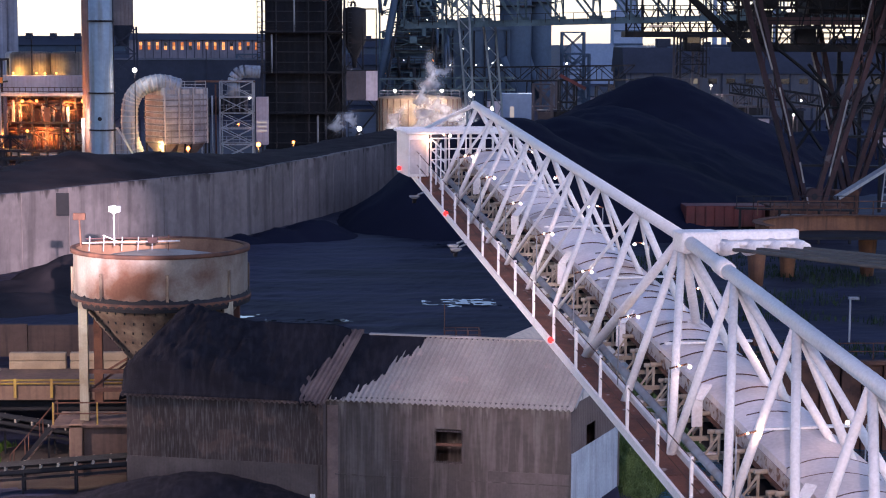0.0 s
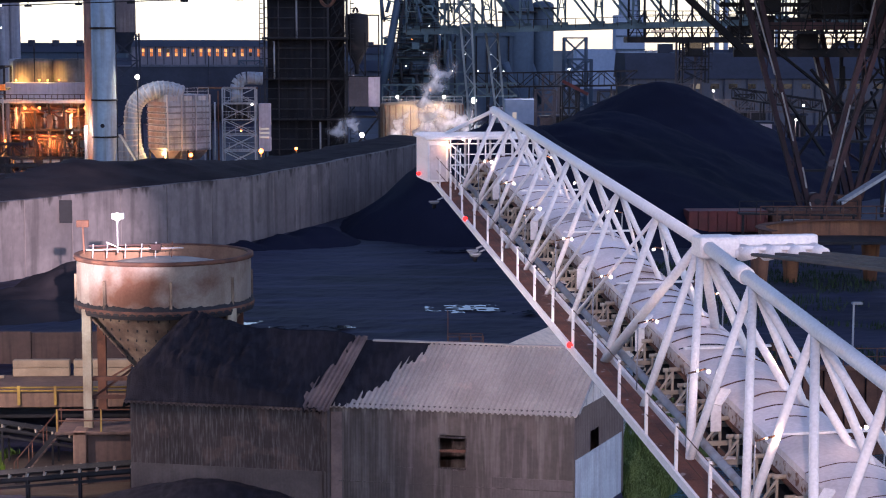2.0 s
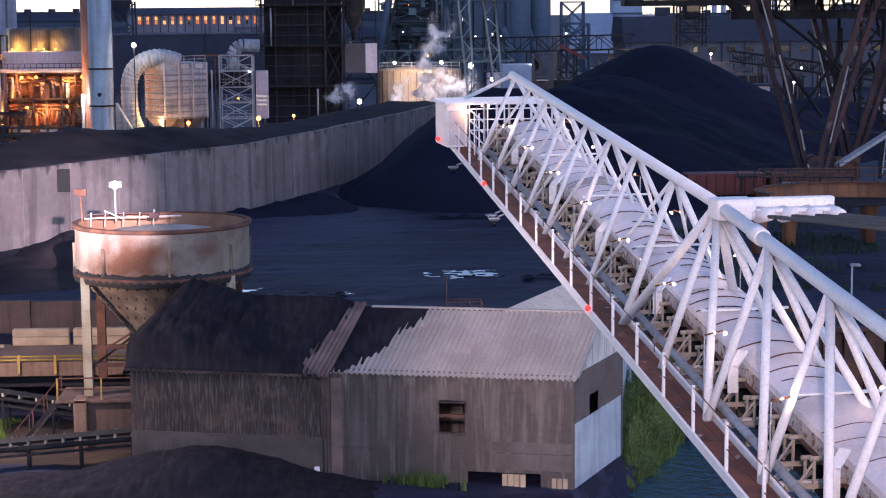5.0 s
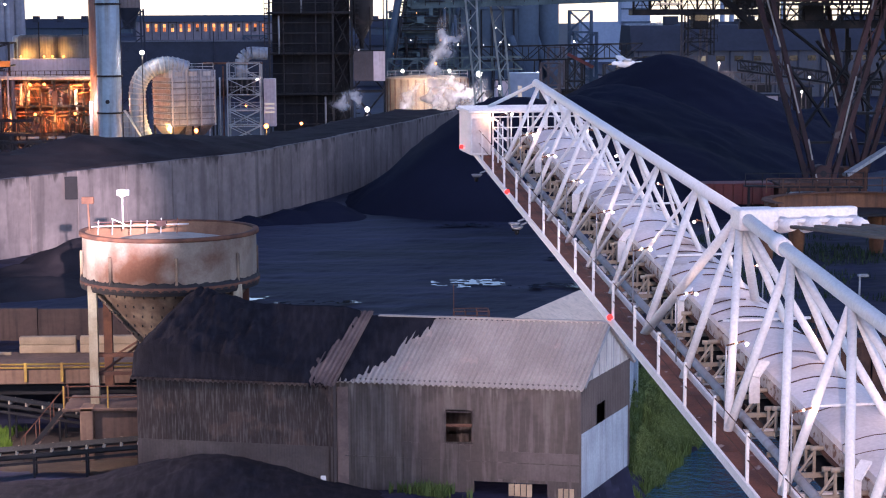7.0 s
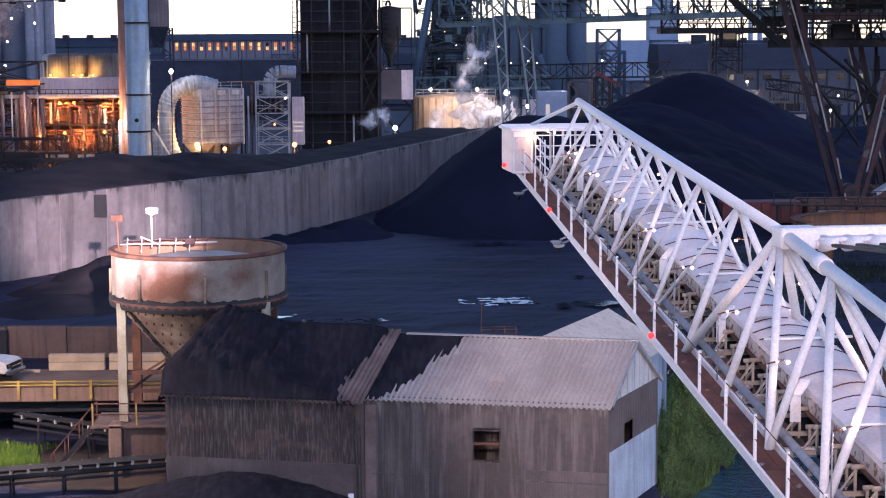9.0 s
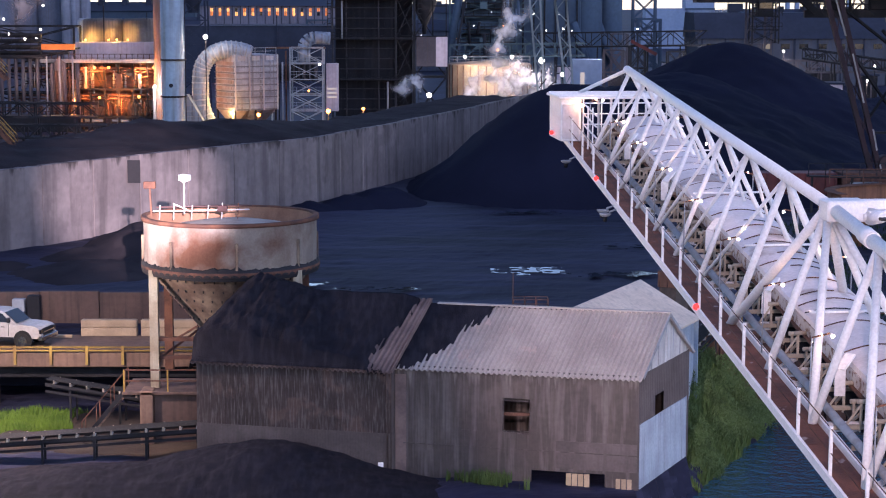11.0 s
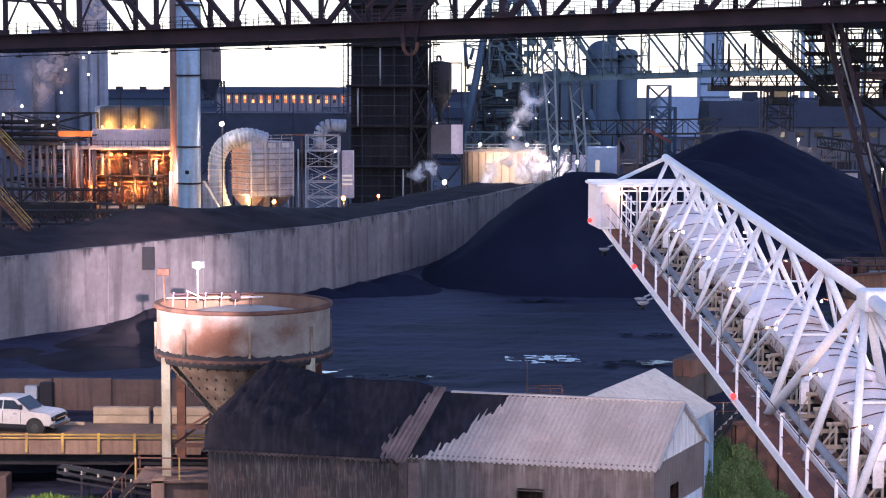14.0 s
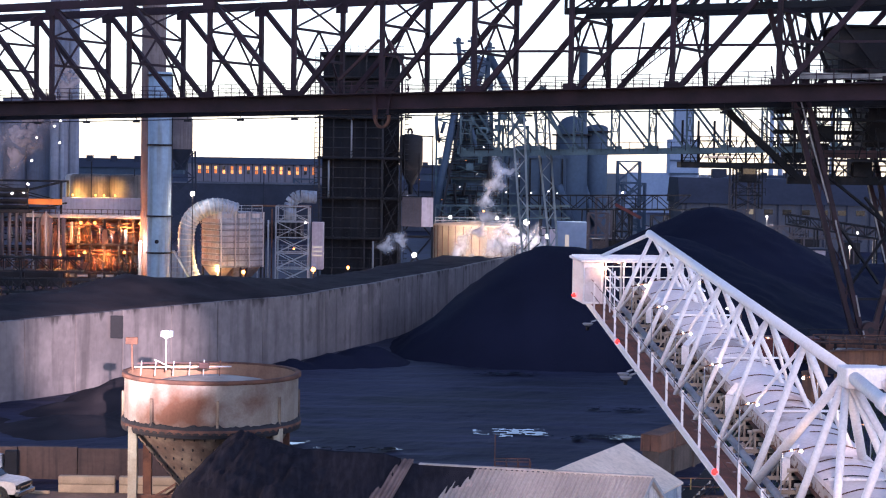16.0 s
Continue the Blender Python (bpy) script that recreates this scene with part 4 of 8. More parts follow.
# ---- second shed, tan bin, dock ----
def low_shed():
    base = thing("low_shed", (0, 0, 0), 0, "low shed with a smooth pale roof and blue-grey walls", "shed")
    A, B, C, D = Vector((6.4, 87.3, 3.62)), Vector((11.05, 97.3, 3.62)), Vector((13.95, 95.0, 1.95)), Vector((9.35, 85.2, 1.95))
    E, F = A * 2 - D, B * 2 - C
    E.z = F.z = 1.95
    for quad in ((A, B, C, D), (E, F, B, A)):
        bm = bmesh.new()
        f = bm.faces.new([bm.verts.new(p) for p in quad])
        r = bmesh.ops.extrude_face_region(bm, geom=[f])
        bmesh.ops.translate(bm, verts=[v for v in r["geom"] if isinstance(v, bmesh.types.BMVert)], vec=(0, 0, -0.1))
        bmesh.ops.recalc_face_normals(bm, faces=bm.faces)
        part("roof_plane", bm, CREAMROOF, base, "smooth pale roof with warm lamplight in its colour")
    inset = 0.25
    for p, q in ((C, D), (F, E), (C, F), (D, E)):
        d = (q - p).normalized()
        a, b = p + d * 0.02, q - d * 0.02
        m = (A + B) / 2
        n = Vector((m.x - (p.x + q.x) / 2, m.y - (p.y + q.y) / 2, 0)).normalized() * inset
        bm = bmesh.new()
        ring = [bm.verts.new(v) for v in ((a.x + n.x, a.y + n.y, -3.0), (b.x + n.x, b.y + n.y, -3.0), (b.x + n.x, b.y + n.y, 1.9), (a.x + n.x, a.y + n.y, 1.9))]
        f = bm.faces.new(ring)
        r = bmesh.ops.extrude_face_region(bm, geom=[f])
        bmesh.ops.translate(bm, verts=[v for v in r["geom"] if isinstance(v, bmesh.types.BMVert)], vec=n * 0.4)
        bmesh.ops.recalc_face_normals(bm, faces=bm.faces)
        part("wall", bm, SHEDBLUE, base)
    for tip, p, q in ((B, C, F), (A, D, E)):
        bm = bmesh.new()
        bm.faces.new([bm.verts.new(v) for v in (p - Vector((0, 0, 0.1)), q - Vector((0, 0, 0.1)), tip - Vector((0, 0, 0.1)))])
        part("gable", bm, SHEDBLUE, base)


low_shed()


def rust_bin():
    """A long narrow steel trough with a rusty rim band, on a concrete plinth."""
    base = thing("storage_bin", (14.28, 106.93, 0), -29, "long rusty steel bin on a stained concrete plinth", "bin")
    box("plinth", (-1.12, 0.05, -0.4), (-0.06, 9.6, 1.62), BINPLINTH, base, 0.03)
    box("shell", (-1.17, 0.0, 1.62), (0.0, 9.7, 2.52), BINRUST, base, 0.03)
    box("lid", (-1.2, -0.03, 2.52), (0.03, 9.73, 2.6), BINRUST, base, 0.02)
    bar("rim", (0.03, -0.03, 1.62), (0.03, 9.7, 1.62), 0.07, RUST, base)
    for y in (0.06, 2.4, 4.8, 7.2, 9.6):
        bar("rib", (0.03, y, 1.62), (0.03, y, 2.5), 0.08, BINRUST, base)
    for x in (-1.12, -0.05):
        bar("corner_post", (x, -0.04, 1.62), (x, -0.04, 2.52), 0.1, BINRUST, base)
    bar("end_post", (-0.58, -0.03, 1.62), (-0.58, -0.03, 2.52), 0.06, RUST, base)
    for y in (2.2, 5.6):
        box("buttress", (-0.06, y - 0.12, -0.4), (0.12, y + 0.12, 1.5), BINPLINTH, base, 0.02)


BINRUST = mat("orange_rust_plate", (0.18, 0.093, 0.063), (0.11, 0.06, 0.045), 0.8, 0.85, streak=(0.10, 0.055, 0.04), streak_amount=0.5)
BINPLINTH = mat("sooty_plinth", (0.10, 0.078, 0.066), (0.065, 0.052, 0.045), 0.6, 0.9, streak=(0.05, 0.043, 0.04), streak_amount=0.6)


rust_bin()


def belt_conveyor(name, a, b, width, label, leg_to, idlers=8, side_h=0.35, group="ground conveyors"):
    """A trough conveyor: two side frames, belt, idler sets and legs."""
    a, b = Vector(a), Vector(b)
    base = thing(name, (a.x, a.y, leg_to), 0, label, "conveyor", group)
    o = Vector((a.x, a.y, leg_to))
    d = (b - a)
    side = Vector((-d.y, d.x, 0)).normalized() * width / 2
    for s in (-1, 1):
        bar("side_frame", a + side * s - o, b + side * s - o, 0.1, BLACKSTEEL, base, 0.16)
        bar("lower_frame", a + side * s - o - Vector((0, 0, side_h)), b + side * s - o - Vector((0, 0, side_h)), 0.09, BLACKSTEEL, base, 0.12)
    bm = bmesh.new()
    add_bar(bm, a - o + Vector((0, 0, 0.24)), b - o + Vector((0, 0, 0.24)), width * 0.95, 0.04)
    part("belt", bm, RUBBER, base)
    for k in range(idlers):
        c = a + d * ((k + 0.5) / idlers) - o
        for s in (-1, 1):
            bar("idler_bracket", c + side * s, c + side * s * 1.02 + Vector((0, 0, 0.26)), 0.07, CREAM, base)
        pipe("idler_roller", c - side * 0.9 + Vector((0, 0, 0.1)), c + side * 0.9 + Vector((0, 0, 0.1)), 0.07, GREY, base, 8)
        if k % 3 == 1:
            for s in (-1, 1):
                bar("leg", Vector((c.x, c.y, 0)) + side * s + Vector((0, 0, -0.1)), c + side * s, 0.1, BLACKSTEEL, base)
    return base


belt_conveyor("yard_conveyor", (-24.0, 83.4, -2.15), (-10.6, 84.6, -1.45), 1.1, "dusty trough belt conveyor running into the shed", -3.0, 17)
belt_conveyor("pit_conveyor", (-19.6, 92.6, -1.0), (-13.6, 91.6, -1.75), 0.9, "small rusty belt conveyor under the road bridge", -2.9, 7)
belt_conveyor("dock_conveyor", (12.6, 97.5, -1.4), (17.0, 103.5, 1.1), 0.9, "short dark inclined belt conveyor by the dock", -1.0, 12)


def road_bridge():
    base = thing("road_bridge", (-25.0, 95.5, 0), 0, "road bridge with a tan concrete face and yellow guard rail", "bridge", kind="structure")
    box("deck", (-30, 0.0, -0.78), (14.2, 5.2, 0.0), TANCONC, base, 0.03)
    box("soffit_beam", (-30, 0.9, -1.5), (14.2, 1.4, -0.76), BLACKSTEEL, base)
    box("soffit_beam", (-30, 3.4, -1.5), (14.2, 3.9, -0.76), BLACKSTEEL, base)
    for a, b in (((-0.6, -1.2, -3.2), (0.9, 0.6, -0.85)), ((0.9, -0.7, -3.2), (2.1, 0.6, -1.8)), ((12.9, -0.4, -3.2), (14.3, 5.0, -0.8))):
        box("abutment", a, b, BROWNWALL, base, 0.05)
    for k in range(22):
        x = -27.0 + 1.88 * k
        bar("guard_post", (x, -0.14, -0.62), (x, -0.14, 0.38), 0.14, YELLOW, base, 0.12)
    for z in (0.12, 0.3):
        pipe("guard_rail", (-30, -0.14, z), (14.2, -0.14, z), 0.055, YELLOW, base, 8)


road_bridge()
box_t = thing("low_wall", (-19.5, 104.5, 0), 0, "low brown retaining wall along the road", "wall", kind="structure")
for k in range(9):
    box("wall_panel", (-20.0 + 3.4 * k, 0, -0.3), (-16.64 + 3.4 * k, 0.35, 1.75 + 0.03 * (k % 3)), BROWNWALL, box_t, 0.03)
bin_t = thing("control_cabinet", (-23.3, 103.6, 0), 0, "small grey steel control cabinets by the road", "cabinet")
box("cabinet_box", (-0.6, 0, 0), (0.1, 0.5, 1.5), GREY, bin_t, 0.03)
box("cabinet_box", (0.25, 0, 0), (0.95, 0.5, 1.7), BLACKSTEEL, bin_t, 0.03)


def barriers():
    for x in (-19.4, -16.1, -12.9):
        t = thing("concrete_barrier", (x, 100.2, 0), 0, "pale tan precast concrete block barrier on the road edge", "barrier", "road barriers")
        box("block", (0.02, 0, 0.0), (3.1, 0.5, 0.45), TIMBER, t, 0.04)
        box("block", (0.02, 0.02, 0.46), (3.1, 0.48, 0.9), TIMBER, t, 0.04)
    t = thing("timber_plank", (-19.95, 99.8, 0.0), -4, "short tan timber baulk lying on the road", "plank")
    box("plank", (-1.2, -0.1, 0), (0.2, 0.12, 0.16), TIMBER, t, 0.02)


barriers()


def platform_and_stairs():
    t = thing("leg_plinth", (-12.6, 88.3, -3.0), 0, "maroon-stained concrete plinth under the silo leg", "plinth")
    box("plinth_body", (-0.9, -0.7, 0), (3.6, 2.6, 2.45), BROWNWALL, t, 0.04)
    box("plinth_pier", (-1.55, -0.9, 0), (-0.9, 0.3, 2.65), TANCONC, t, 0.04)
    box("deck_slab", (-2.4, -0.9, 2.46), (4.0, 2.4, 2.62), BROWNWALL, t, 0.03)
    for x in (-2.3, -0.2, 1.8, 3.8):
        bar("rail_post", (x, -0.8, 2.6), (x, -0.8, 3.7), 0.07, YELLOW, t)
    for z in (3.15, 3.68):
        bar("hand_rail", (-2.3, -0.8, z), (3.9, -0.8, z), 0.06, RUST, t)
    s = thing("steel_stair", (-15.1, 88.6, -3.0), 0, "short steel stair with handrails up to the silo deck", "stair")
    n = 9
    for k in range(n):
        x, z = -1.9 + 2.0 * k / n, 0.26 * (k + 0.6)
        box("tread", (x, -0.45, z - 0.03), (x + 0.26, 0.45, z), BROWNWALL, s, 0.0)
    for y in (-0.48, 0.48):
        bar("stringer", (-2.0, y, 0.0), (0.15, y, 2.55), 0.06, BLACKSTEEL, s, 0.2)
        bar("hand_rail", (-2.0, y, 1.0), (0.15, y, 3.5), 0.05, RUST, s)
        for k in range(4):
            u = k / 3
            bar("baluster", (-2.0 + 2.15 * u, y, 2.55 * u), (-2.0 + 2.15 * u, y, 1.0 + 2.5 * u), 0.05, RUST, s)


platform_and_stairs()


# ---- the pickup ----
def pickup():
    t = thing("pickup_truck", (-23.35, 98.0, 0.0), -13, "white four-door pickup truck parked on the road", "truck")
    prof = [(-2.9, 0.62), (-2.9, 1.22), (-2.86, 1.30), (-1.05, 1.30), (-0.9, 1.27), (1.2, 1.27), (1.5, 1.26), (2.45, 1.19), (2.72, 1.10), (2.84, 0.95), (2.84, 0.62), (2.7, 0.52), (-2.75, 0.52)]
    def extrude(name, pts, w, material, bevel, parent, taper=0.0):
        bm = bmesh.new()
        ring = [[bm.verts.new((x, s * (w / 2 - (taper * max(0, z - 1.25))), z)) for x, z in pts] for s in (-1, 1)]
        bm.faces.new(ring[0])
        bm.faces.new(ring[1][::-1])
        for i in range(len(pts)):
            j = (i + 1) % len(pts)
            bm.faces.new((ring[0][j], ring[0][i], ring[1][i], ring[1][j]))
        bmesh.ops.recalc_face_normals(bm, faces=bm.faces)
        bmesh.ops.bevel(bm, geom=bm.edges[:], offset=bevel, segments=2, affect="EDGES")
        return part(name, bm, material, parent, smooth=False)
    body = extrude("body", prof, 1.98, CARPAINT, 0.06, t)
    extrude("cab", [(-1.05, 1.2), (-0.98, 1.80), (-0.82, 1.90), (-0.2, 1.95), (0.45, 1.94), (0.66, 1.87), (1.5, 1.24)], 1.92, CARPAINT, 0.05, t, 0.32)
    extrude("windscreen", [(0.72, 1.87), (0.77, 1.87), (1.47, 1.32), (1.42, 1.30)], 1.52, GLASSDARK, 0.008, t)
    extrude("rear_window", [(-1.04, 1.42), (-1.0, 1.42), (-0.95, 1.8), (-1.0, 1.8)], 1.4, GLASSDARK, 0.005, t)
    for sgn in (-1, 1):
        for pts in (((-0.86, 1.36), (-0.05, 1.36), (-0.05, 1.80), (-0.78, 1.78)), ((0.03, 1.36), (1.12, 1.36), (0.6, 1.80), (0.03, 1.81))):
            bm = bmesh.new()
            ring = [[bm.verts.new((x, sgn * (0.975 - 0.32 * (z - 1.25) + d), z)) for x, z in pts] for d in (-0.03, 0.012)]
            bm.faces.new(ring[1])
            bm.faces.new(ring[0][::-1])
            for i in range(4):
                bm.faces.new((ring[0][i], ring[0][(i + 1) % 4], ring[1][(i + 1) % 4], ring[1][i]))
            bmesh.ops.recalc_face_normals(bm, faces=bm.faces)
            part("side_window", bm, GLASSDARK, t)
        y = 0.86 * sgn
        for x in (-1.0, 0.0, 1.05):
            bar("door_seam", (x, 0.995 * sgn, 0.62), (x, 0.995 * sgn, 1.26), 0.02, BLACKSTEEL, t)
        for x in (-0.35, 0.72):
            bar("door_handle", (x - 0.1, 1.01 * sgn, 1.12), (x + 0.1, 1.01 * sgn, 1.12), 0.035, BLACKSTEEL, t)
        box("wing_mirror", (1.0, 1.02 * sgn - 0.1, 1.36), (1.14, 1.02 * sgn + 0.1, 1.62), BLACKSTEEL, t, 0.02)
        box("sill", (-1.3, 0.93 * sgn - 0.06, 0.38), (1.3, 0.93 * sgn + 0.06, 0.56), BLACKSTEEL, t, 0.02)
    for x in (-1.85, 1.85):
        for y in (-0.86, 0.86):
            arch = pipe("wheel_arch", (x, y * 1.12, 0.45), (x, y * 1.165, 0.45), 0.52, RUBBER, t, 20)
            wheel = pipe("wheel", (x, y * 1.02, 0.40), (x, y * 1.22, 0.40), 0.40, RUBBER, t, 24)
            pipe("rim", (x, y * 1.20, 0.40), (x, y * 1.235, 0.40), 0.24, CHROME, wheel, 16)
    box("front_bumper", (2.72, -0.98, 0.42), (2.98, 0.98, 0.68), CHROME, t, 0.04)
    box("grille", (2.80, -0.6, 0.70), (2.88, 0.6, 1.06), BLACKSTEEL, t, 0.02)
    bar("grille_bar", (2.89, -0.58, 0.88), (2.89, 0.58, 0.88), 0.05, CHROME, t, 0.06)
    for y in (-0.76, 0.76):
        box("headlight", (2.72, y - 0.18, 0.78), (2.86, y + 0.18, 1.02), GLASSDARK, t, 0.03)
    box("load_bed", (-2.8, -0.85, 1.27), (-1.02, 0.85, 1.295), BLACKSTEEL, t)
    box("rear_bumper", (-3.02, -0.95, 0.5), (-2.86, 0.95, 0.72), CHROME, t, 0.03)


pickup()


# ---- dock side: sheet piles, rails, booth, vegetation ----
def dock():
    base = thing("sheet_pile_wall", (13.0, 101.35, 0), 0, "rusty steel sheet pile dock wall above the water", "dock wall", kind="structure")
    for k in range(60):
        x = 0.6 * k
        y = -0.12 if k % 2 else 0.08
        box("sheet_pile", (x, y - 0.08, -6.0), (x + 0.58, y + 0.08, -0.15), RUST, base, 0.03)
    box("cap_beam", (-0.2, -0.3, -0.15), (36, 0.25, 0.1), RUST, base, 0.03)
    for k in range(14):
        bar("rail_post", (0.4 + 1.9 * k, 0, 0.1), (0.4 + 1.9 * k, 0, 1.1), 0.06, YELLOW if k < 3 else RUST, base)
    for z in (0.6, 1.08):
        bar("hand_rail", (0.4, 0, z), (25, 0, z), 0.05, RUST, base)


dock()


def blades(name, count, place, size, material, label, spread=0.35):
    """Grass or reeds: many thin bent blades in one mesh."""
    rng = random.Random(5)
    vs, fs = [], []
    made = 0
    while made < count:
        spot = place(rng)
        if spot is None:
            continue
        x, y, z, tall = spot
        h = size * tall * rng.uniform(0.5, 1.3)
        a = rng.uniform(0, 6.283)
        w = 0.018 + 0.02 * rng.random() + 0.012 * h
        lean = rng.uniform(0.1, spread) * h
        dx, dy = math.cos(a), math.sin(a)
        lx, ly = math.cos(a + 1.3) * lean, math.sin(a + 1.3) * lean
        i = len(vs)
        vs += [(x - dx * w, y - dy * w, z - 0.05), (x + dx * w, y + dy * w, z - 0.05),
               (x + lx * 0.35 + dx * w * 0.8, y + ly * 0.35 + dy * w * 0.8, z + h * 0.55), (x + lx * 0.35 - dx * w * 0.8, y + ly * 0.35 - dy * w * 0.8, z + h * 0.55),
               (x + lx, y + ly, z + h)]
        fs += [(i, i + 1, i + 2, i + 3), (i + 3, i + 2, i + 4)]
        made += 1
    ob = pydata(name, vs, fs, material)
    return tagged(ob, label, "grass", kind="stuff")


def bank_spot(rng):
    x, y = rng.uniform(12.3, 19.4), rng.uniform(86.0, 101.3)
    z = ground_height(x, y)
    if z < -5.1 or fbm(x, y, 0.5, 2.0) < -0.55:
        return None
    return x, y, z, 0.7 + 0.6 * max(-0.4, fbm(x, y, 0.35, 7.0))


def left_spot(rng):
    x, y = rng.uniform(-25.5, -17.0), rng.uniform(88.5, 94.0)
    if (y - 88.2) < 1.4 + 0.9 * fbm(x, y, 0.5, 3.0) - 0.25 * (-17.6 - x) * 0.5 or x > -18.2 + 0.8 * fbm(x, y, 0.4):
        return None
    return x, y, ground_height(x, y), 0.6 + 0.5 * max(0.0, fbm(x, y, 0.6, 1.0))


def far_spot(rng):
    x, y = rng.uniform(17.0, 48.0), rng.uniform(102.0, 150.0)
    if fbm(x, y, 0.12, 4.0) < -0.05 or (y > 104 and x < 20):
        return None
    return x, y, ground_height(x, y), 0.8


def shed_spot(rng):
    x = rng.uniform(0.6, 4.2)
    y = 81.4 - 0.2536 * (x + 1.6) - rng.uniform(0.15, 1.4)
    if fbm(x, y, 0.9, 4.0) < 0.0:
        return None
    return x, y, ground_height(x, y), 0.8


REED = mat("reed_green", (0.10, 0.15, 0.045), (0.06, 0.10, 0.03), 0.5, 0.7, bump=0, spec=0.2)
DIMREED = mat("dark_weeds", (0.035, 0.06, 0.028), (0.02, 0.038, 0.02), 0.5, 0.7, bump=0, spec=0.1)
LUSH = mat("lush_grass", (0.13, 0.22, 0.03), (0.08, 0.15, 0.025), 0.9, 0.7, bump=0, spec=0.2)
blades("bank_grass", 16000, bank_spot, 0.7, REED, "rough green grass on the slip bank")


def scrub():
    """Low bushes on the bank: clumps of many small leaves round thin stems."""
    rng = random.Random(11)
    vs, fs = [], []
    made = 0
    while made < 80:
        x, y = rng.uniform(12.4, 18.4), rng.uniform(86.5, 101.0)
        z = ground_height(x, y)
        if z < -4.9 or fbm(x, y, 0.4, 9.0) < -0.45:
            continue
        made += 1
        r, h = rng.uniform(0.45, 0.95), rng.uniform(0.6, 1.7)
        for _ in range(420):
            a, q, t = rng.uniform(0, 6.283), math.sqrt(rng.random()), rng.random()
            w = r * q * (1.05 - 0.75 * t * t)
            c = Vector((x + math.cos(a) * w, y + math.sin(a) * w, z + h * t + rng.uniform(-0.08, 0.08)))
            d = Vector((rng.gauss(0, 1), rng.gauss(0, 1), rng.gauss(1.2, 0.7))).normalized() * rng.uniform(0.06, 0.14)
            e = d.cross(Vector((rng.gauss(0, 1), rng.gauss(0, 1), rng.gauss(0, 1)))).normalized() * 0.022
            i = len(vs)
            vs += [c - d, c + e, c + d, c - e]
            fs.append((i, i + 1, i + 2, i + 3))
    tagged(pydata("scrub_bushes", vs, fs, SCRUB), "dense olive-green scrub bushes on the slip bank", "bushes", kind="stuff")


scrub()
blades("pit_grass", 8000, left_spot, 0.55, LUSH, "bright green grass tuft lit by a lamp")
blades("yard_grass", 7000, far_spot, 0.5, DIMREED, "dim green weeds across the dock yard")
blades("wall_weeds", 500, shed_spot, 0.6, REED, "green weeds along the shed wall foot")


def dirt_patch():
    nx, ny = 50, 30
    vs = []
    for j in range(ny):
        for i in range(nx):
            x, y = -28 + 0.36 * i, 84.4 + 0.36 * j
            edge = min(i, j, nx - 1 - i, ny - 1 - j) / 4 + 0.8 * fbm(x, y, 0.4, 5.0)
            vs.append((x, y, ground_height(x, y) + (0.05 if edge > 0.6 else -0.08)))
    fs = [(j * nx + i, j * nx + i + 1, (j + 1) * nx + i + 1, (j + 1) * nx + i) for j in range(ny - 1) for i in range(nx - 1)]
    tagged(pydata("dirt_patch", vs, fs, DIRT, smooth=True), "bare brown dirt beside the road bridge", "ground", kind="structure")


dirt_patch()


def puddles():
    """Shallow standing water in the yard with ragged outlines."""
    for cx, cy, rx, ry, seed, cut in ((6.6, 123.8, 2.7, 1.5, 3.0, 0.2), (13.0, 122.5, 4.2, 1.3, 8.0, 0.2), (15.6, 136.5, 3.0, 1.6, 5.0, 0.3), (-3.0, 116.2, 4.0, 0.8, 6.0, 0.3), (-8.5, 118, 2.0, 0.8, 2.0, 0.25), (8, 158.5, 3.5, 1.5, 1.5, 0.2)):
        st = 0.12
        nx, ny = int(2 * rx / st) + 1, int(2 * ry / st) + 1
        vs, fs, keep = [], [], []
        for j in range(ny):
            for i in range(nx):
                x, y = cx - rx + i * st, cy - ry + j * st
                r = math.hypot((x - cx) / rx, (y - cy) / ry)
                keep.append(1 - r + 1.3 * fbm(x * 0.6, y, 1.5, seed) > cut + 0.1)
                vs.append((x, y, 0.17 + ((y - cy) * 0.05 if rx == 2.7 else 0.0)))
        for j in range(ny - 1):
            for i in range(nx - 1):
                q = (j * nx + i, j * nx + i + 1, (j + 1) * nx + i + 1, (j + 1) * nx + i)
                if all(keep[k] for k in q):
                    fs.append(q)
        tagged(pydata("puddle", vs, fs, PUDDLE), "shallow ragged puddle on the black yard", "puddle", "yard puddles", "structure")


PUDDLE = bpy.data.materials.new("puddle_water")
PUDDLE.use_nodes = True
_n, _l = PUDDLE.node_tree.nodes, PUDDLE.node_tree.links
_b = _n["Principled BSDF"]
_b.inputs["Base Color"].default_value = (0.02, 0.03, 0.04, 1)
_b.inputs["Roughness"].default_value = 0.03
_b.inputs["IOR"].default_value = 1.75
_t, _u, _c = _n.new("ShaderNodeTexNoise"), _n.new("ShaderNodeBump"), _n.new("ShaderNodeTexCoord")
_t.inputs["Scale"].default_value = 3.0
_u.inputs["Strength"].default_value = 0.12
_u.inputs["Distance"].default_value = 0.03
_l.new(_c.outputs["Object"], _t.inputs["Vector"])
_l.new(_t.outputs["Fac"], _u.inputs["Height"])
_l.new(_u.outputs["Normal"], _b.inputs["Normal"])
puddles()
small = thing("roof_basket", (5.0, 93.2, 0), 0, "small rusty railed platform behind the shed roof", "platform")
for x in (-0.9, -0.3, 0.3, 0.9):
    bar("rail_post", (x, 0, 0), (x, 0, 3.2), 0.045, RUST, small)
    bar("rail_post", (x, 1.0, 0), (x, 1.0, 3.2), 0.045, RUST, small)
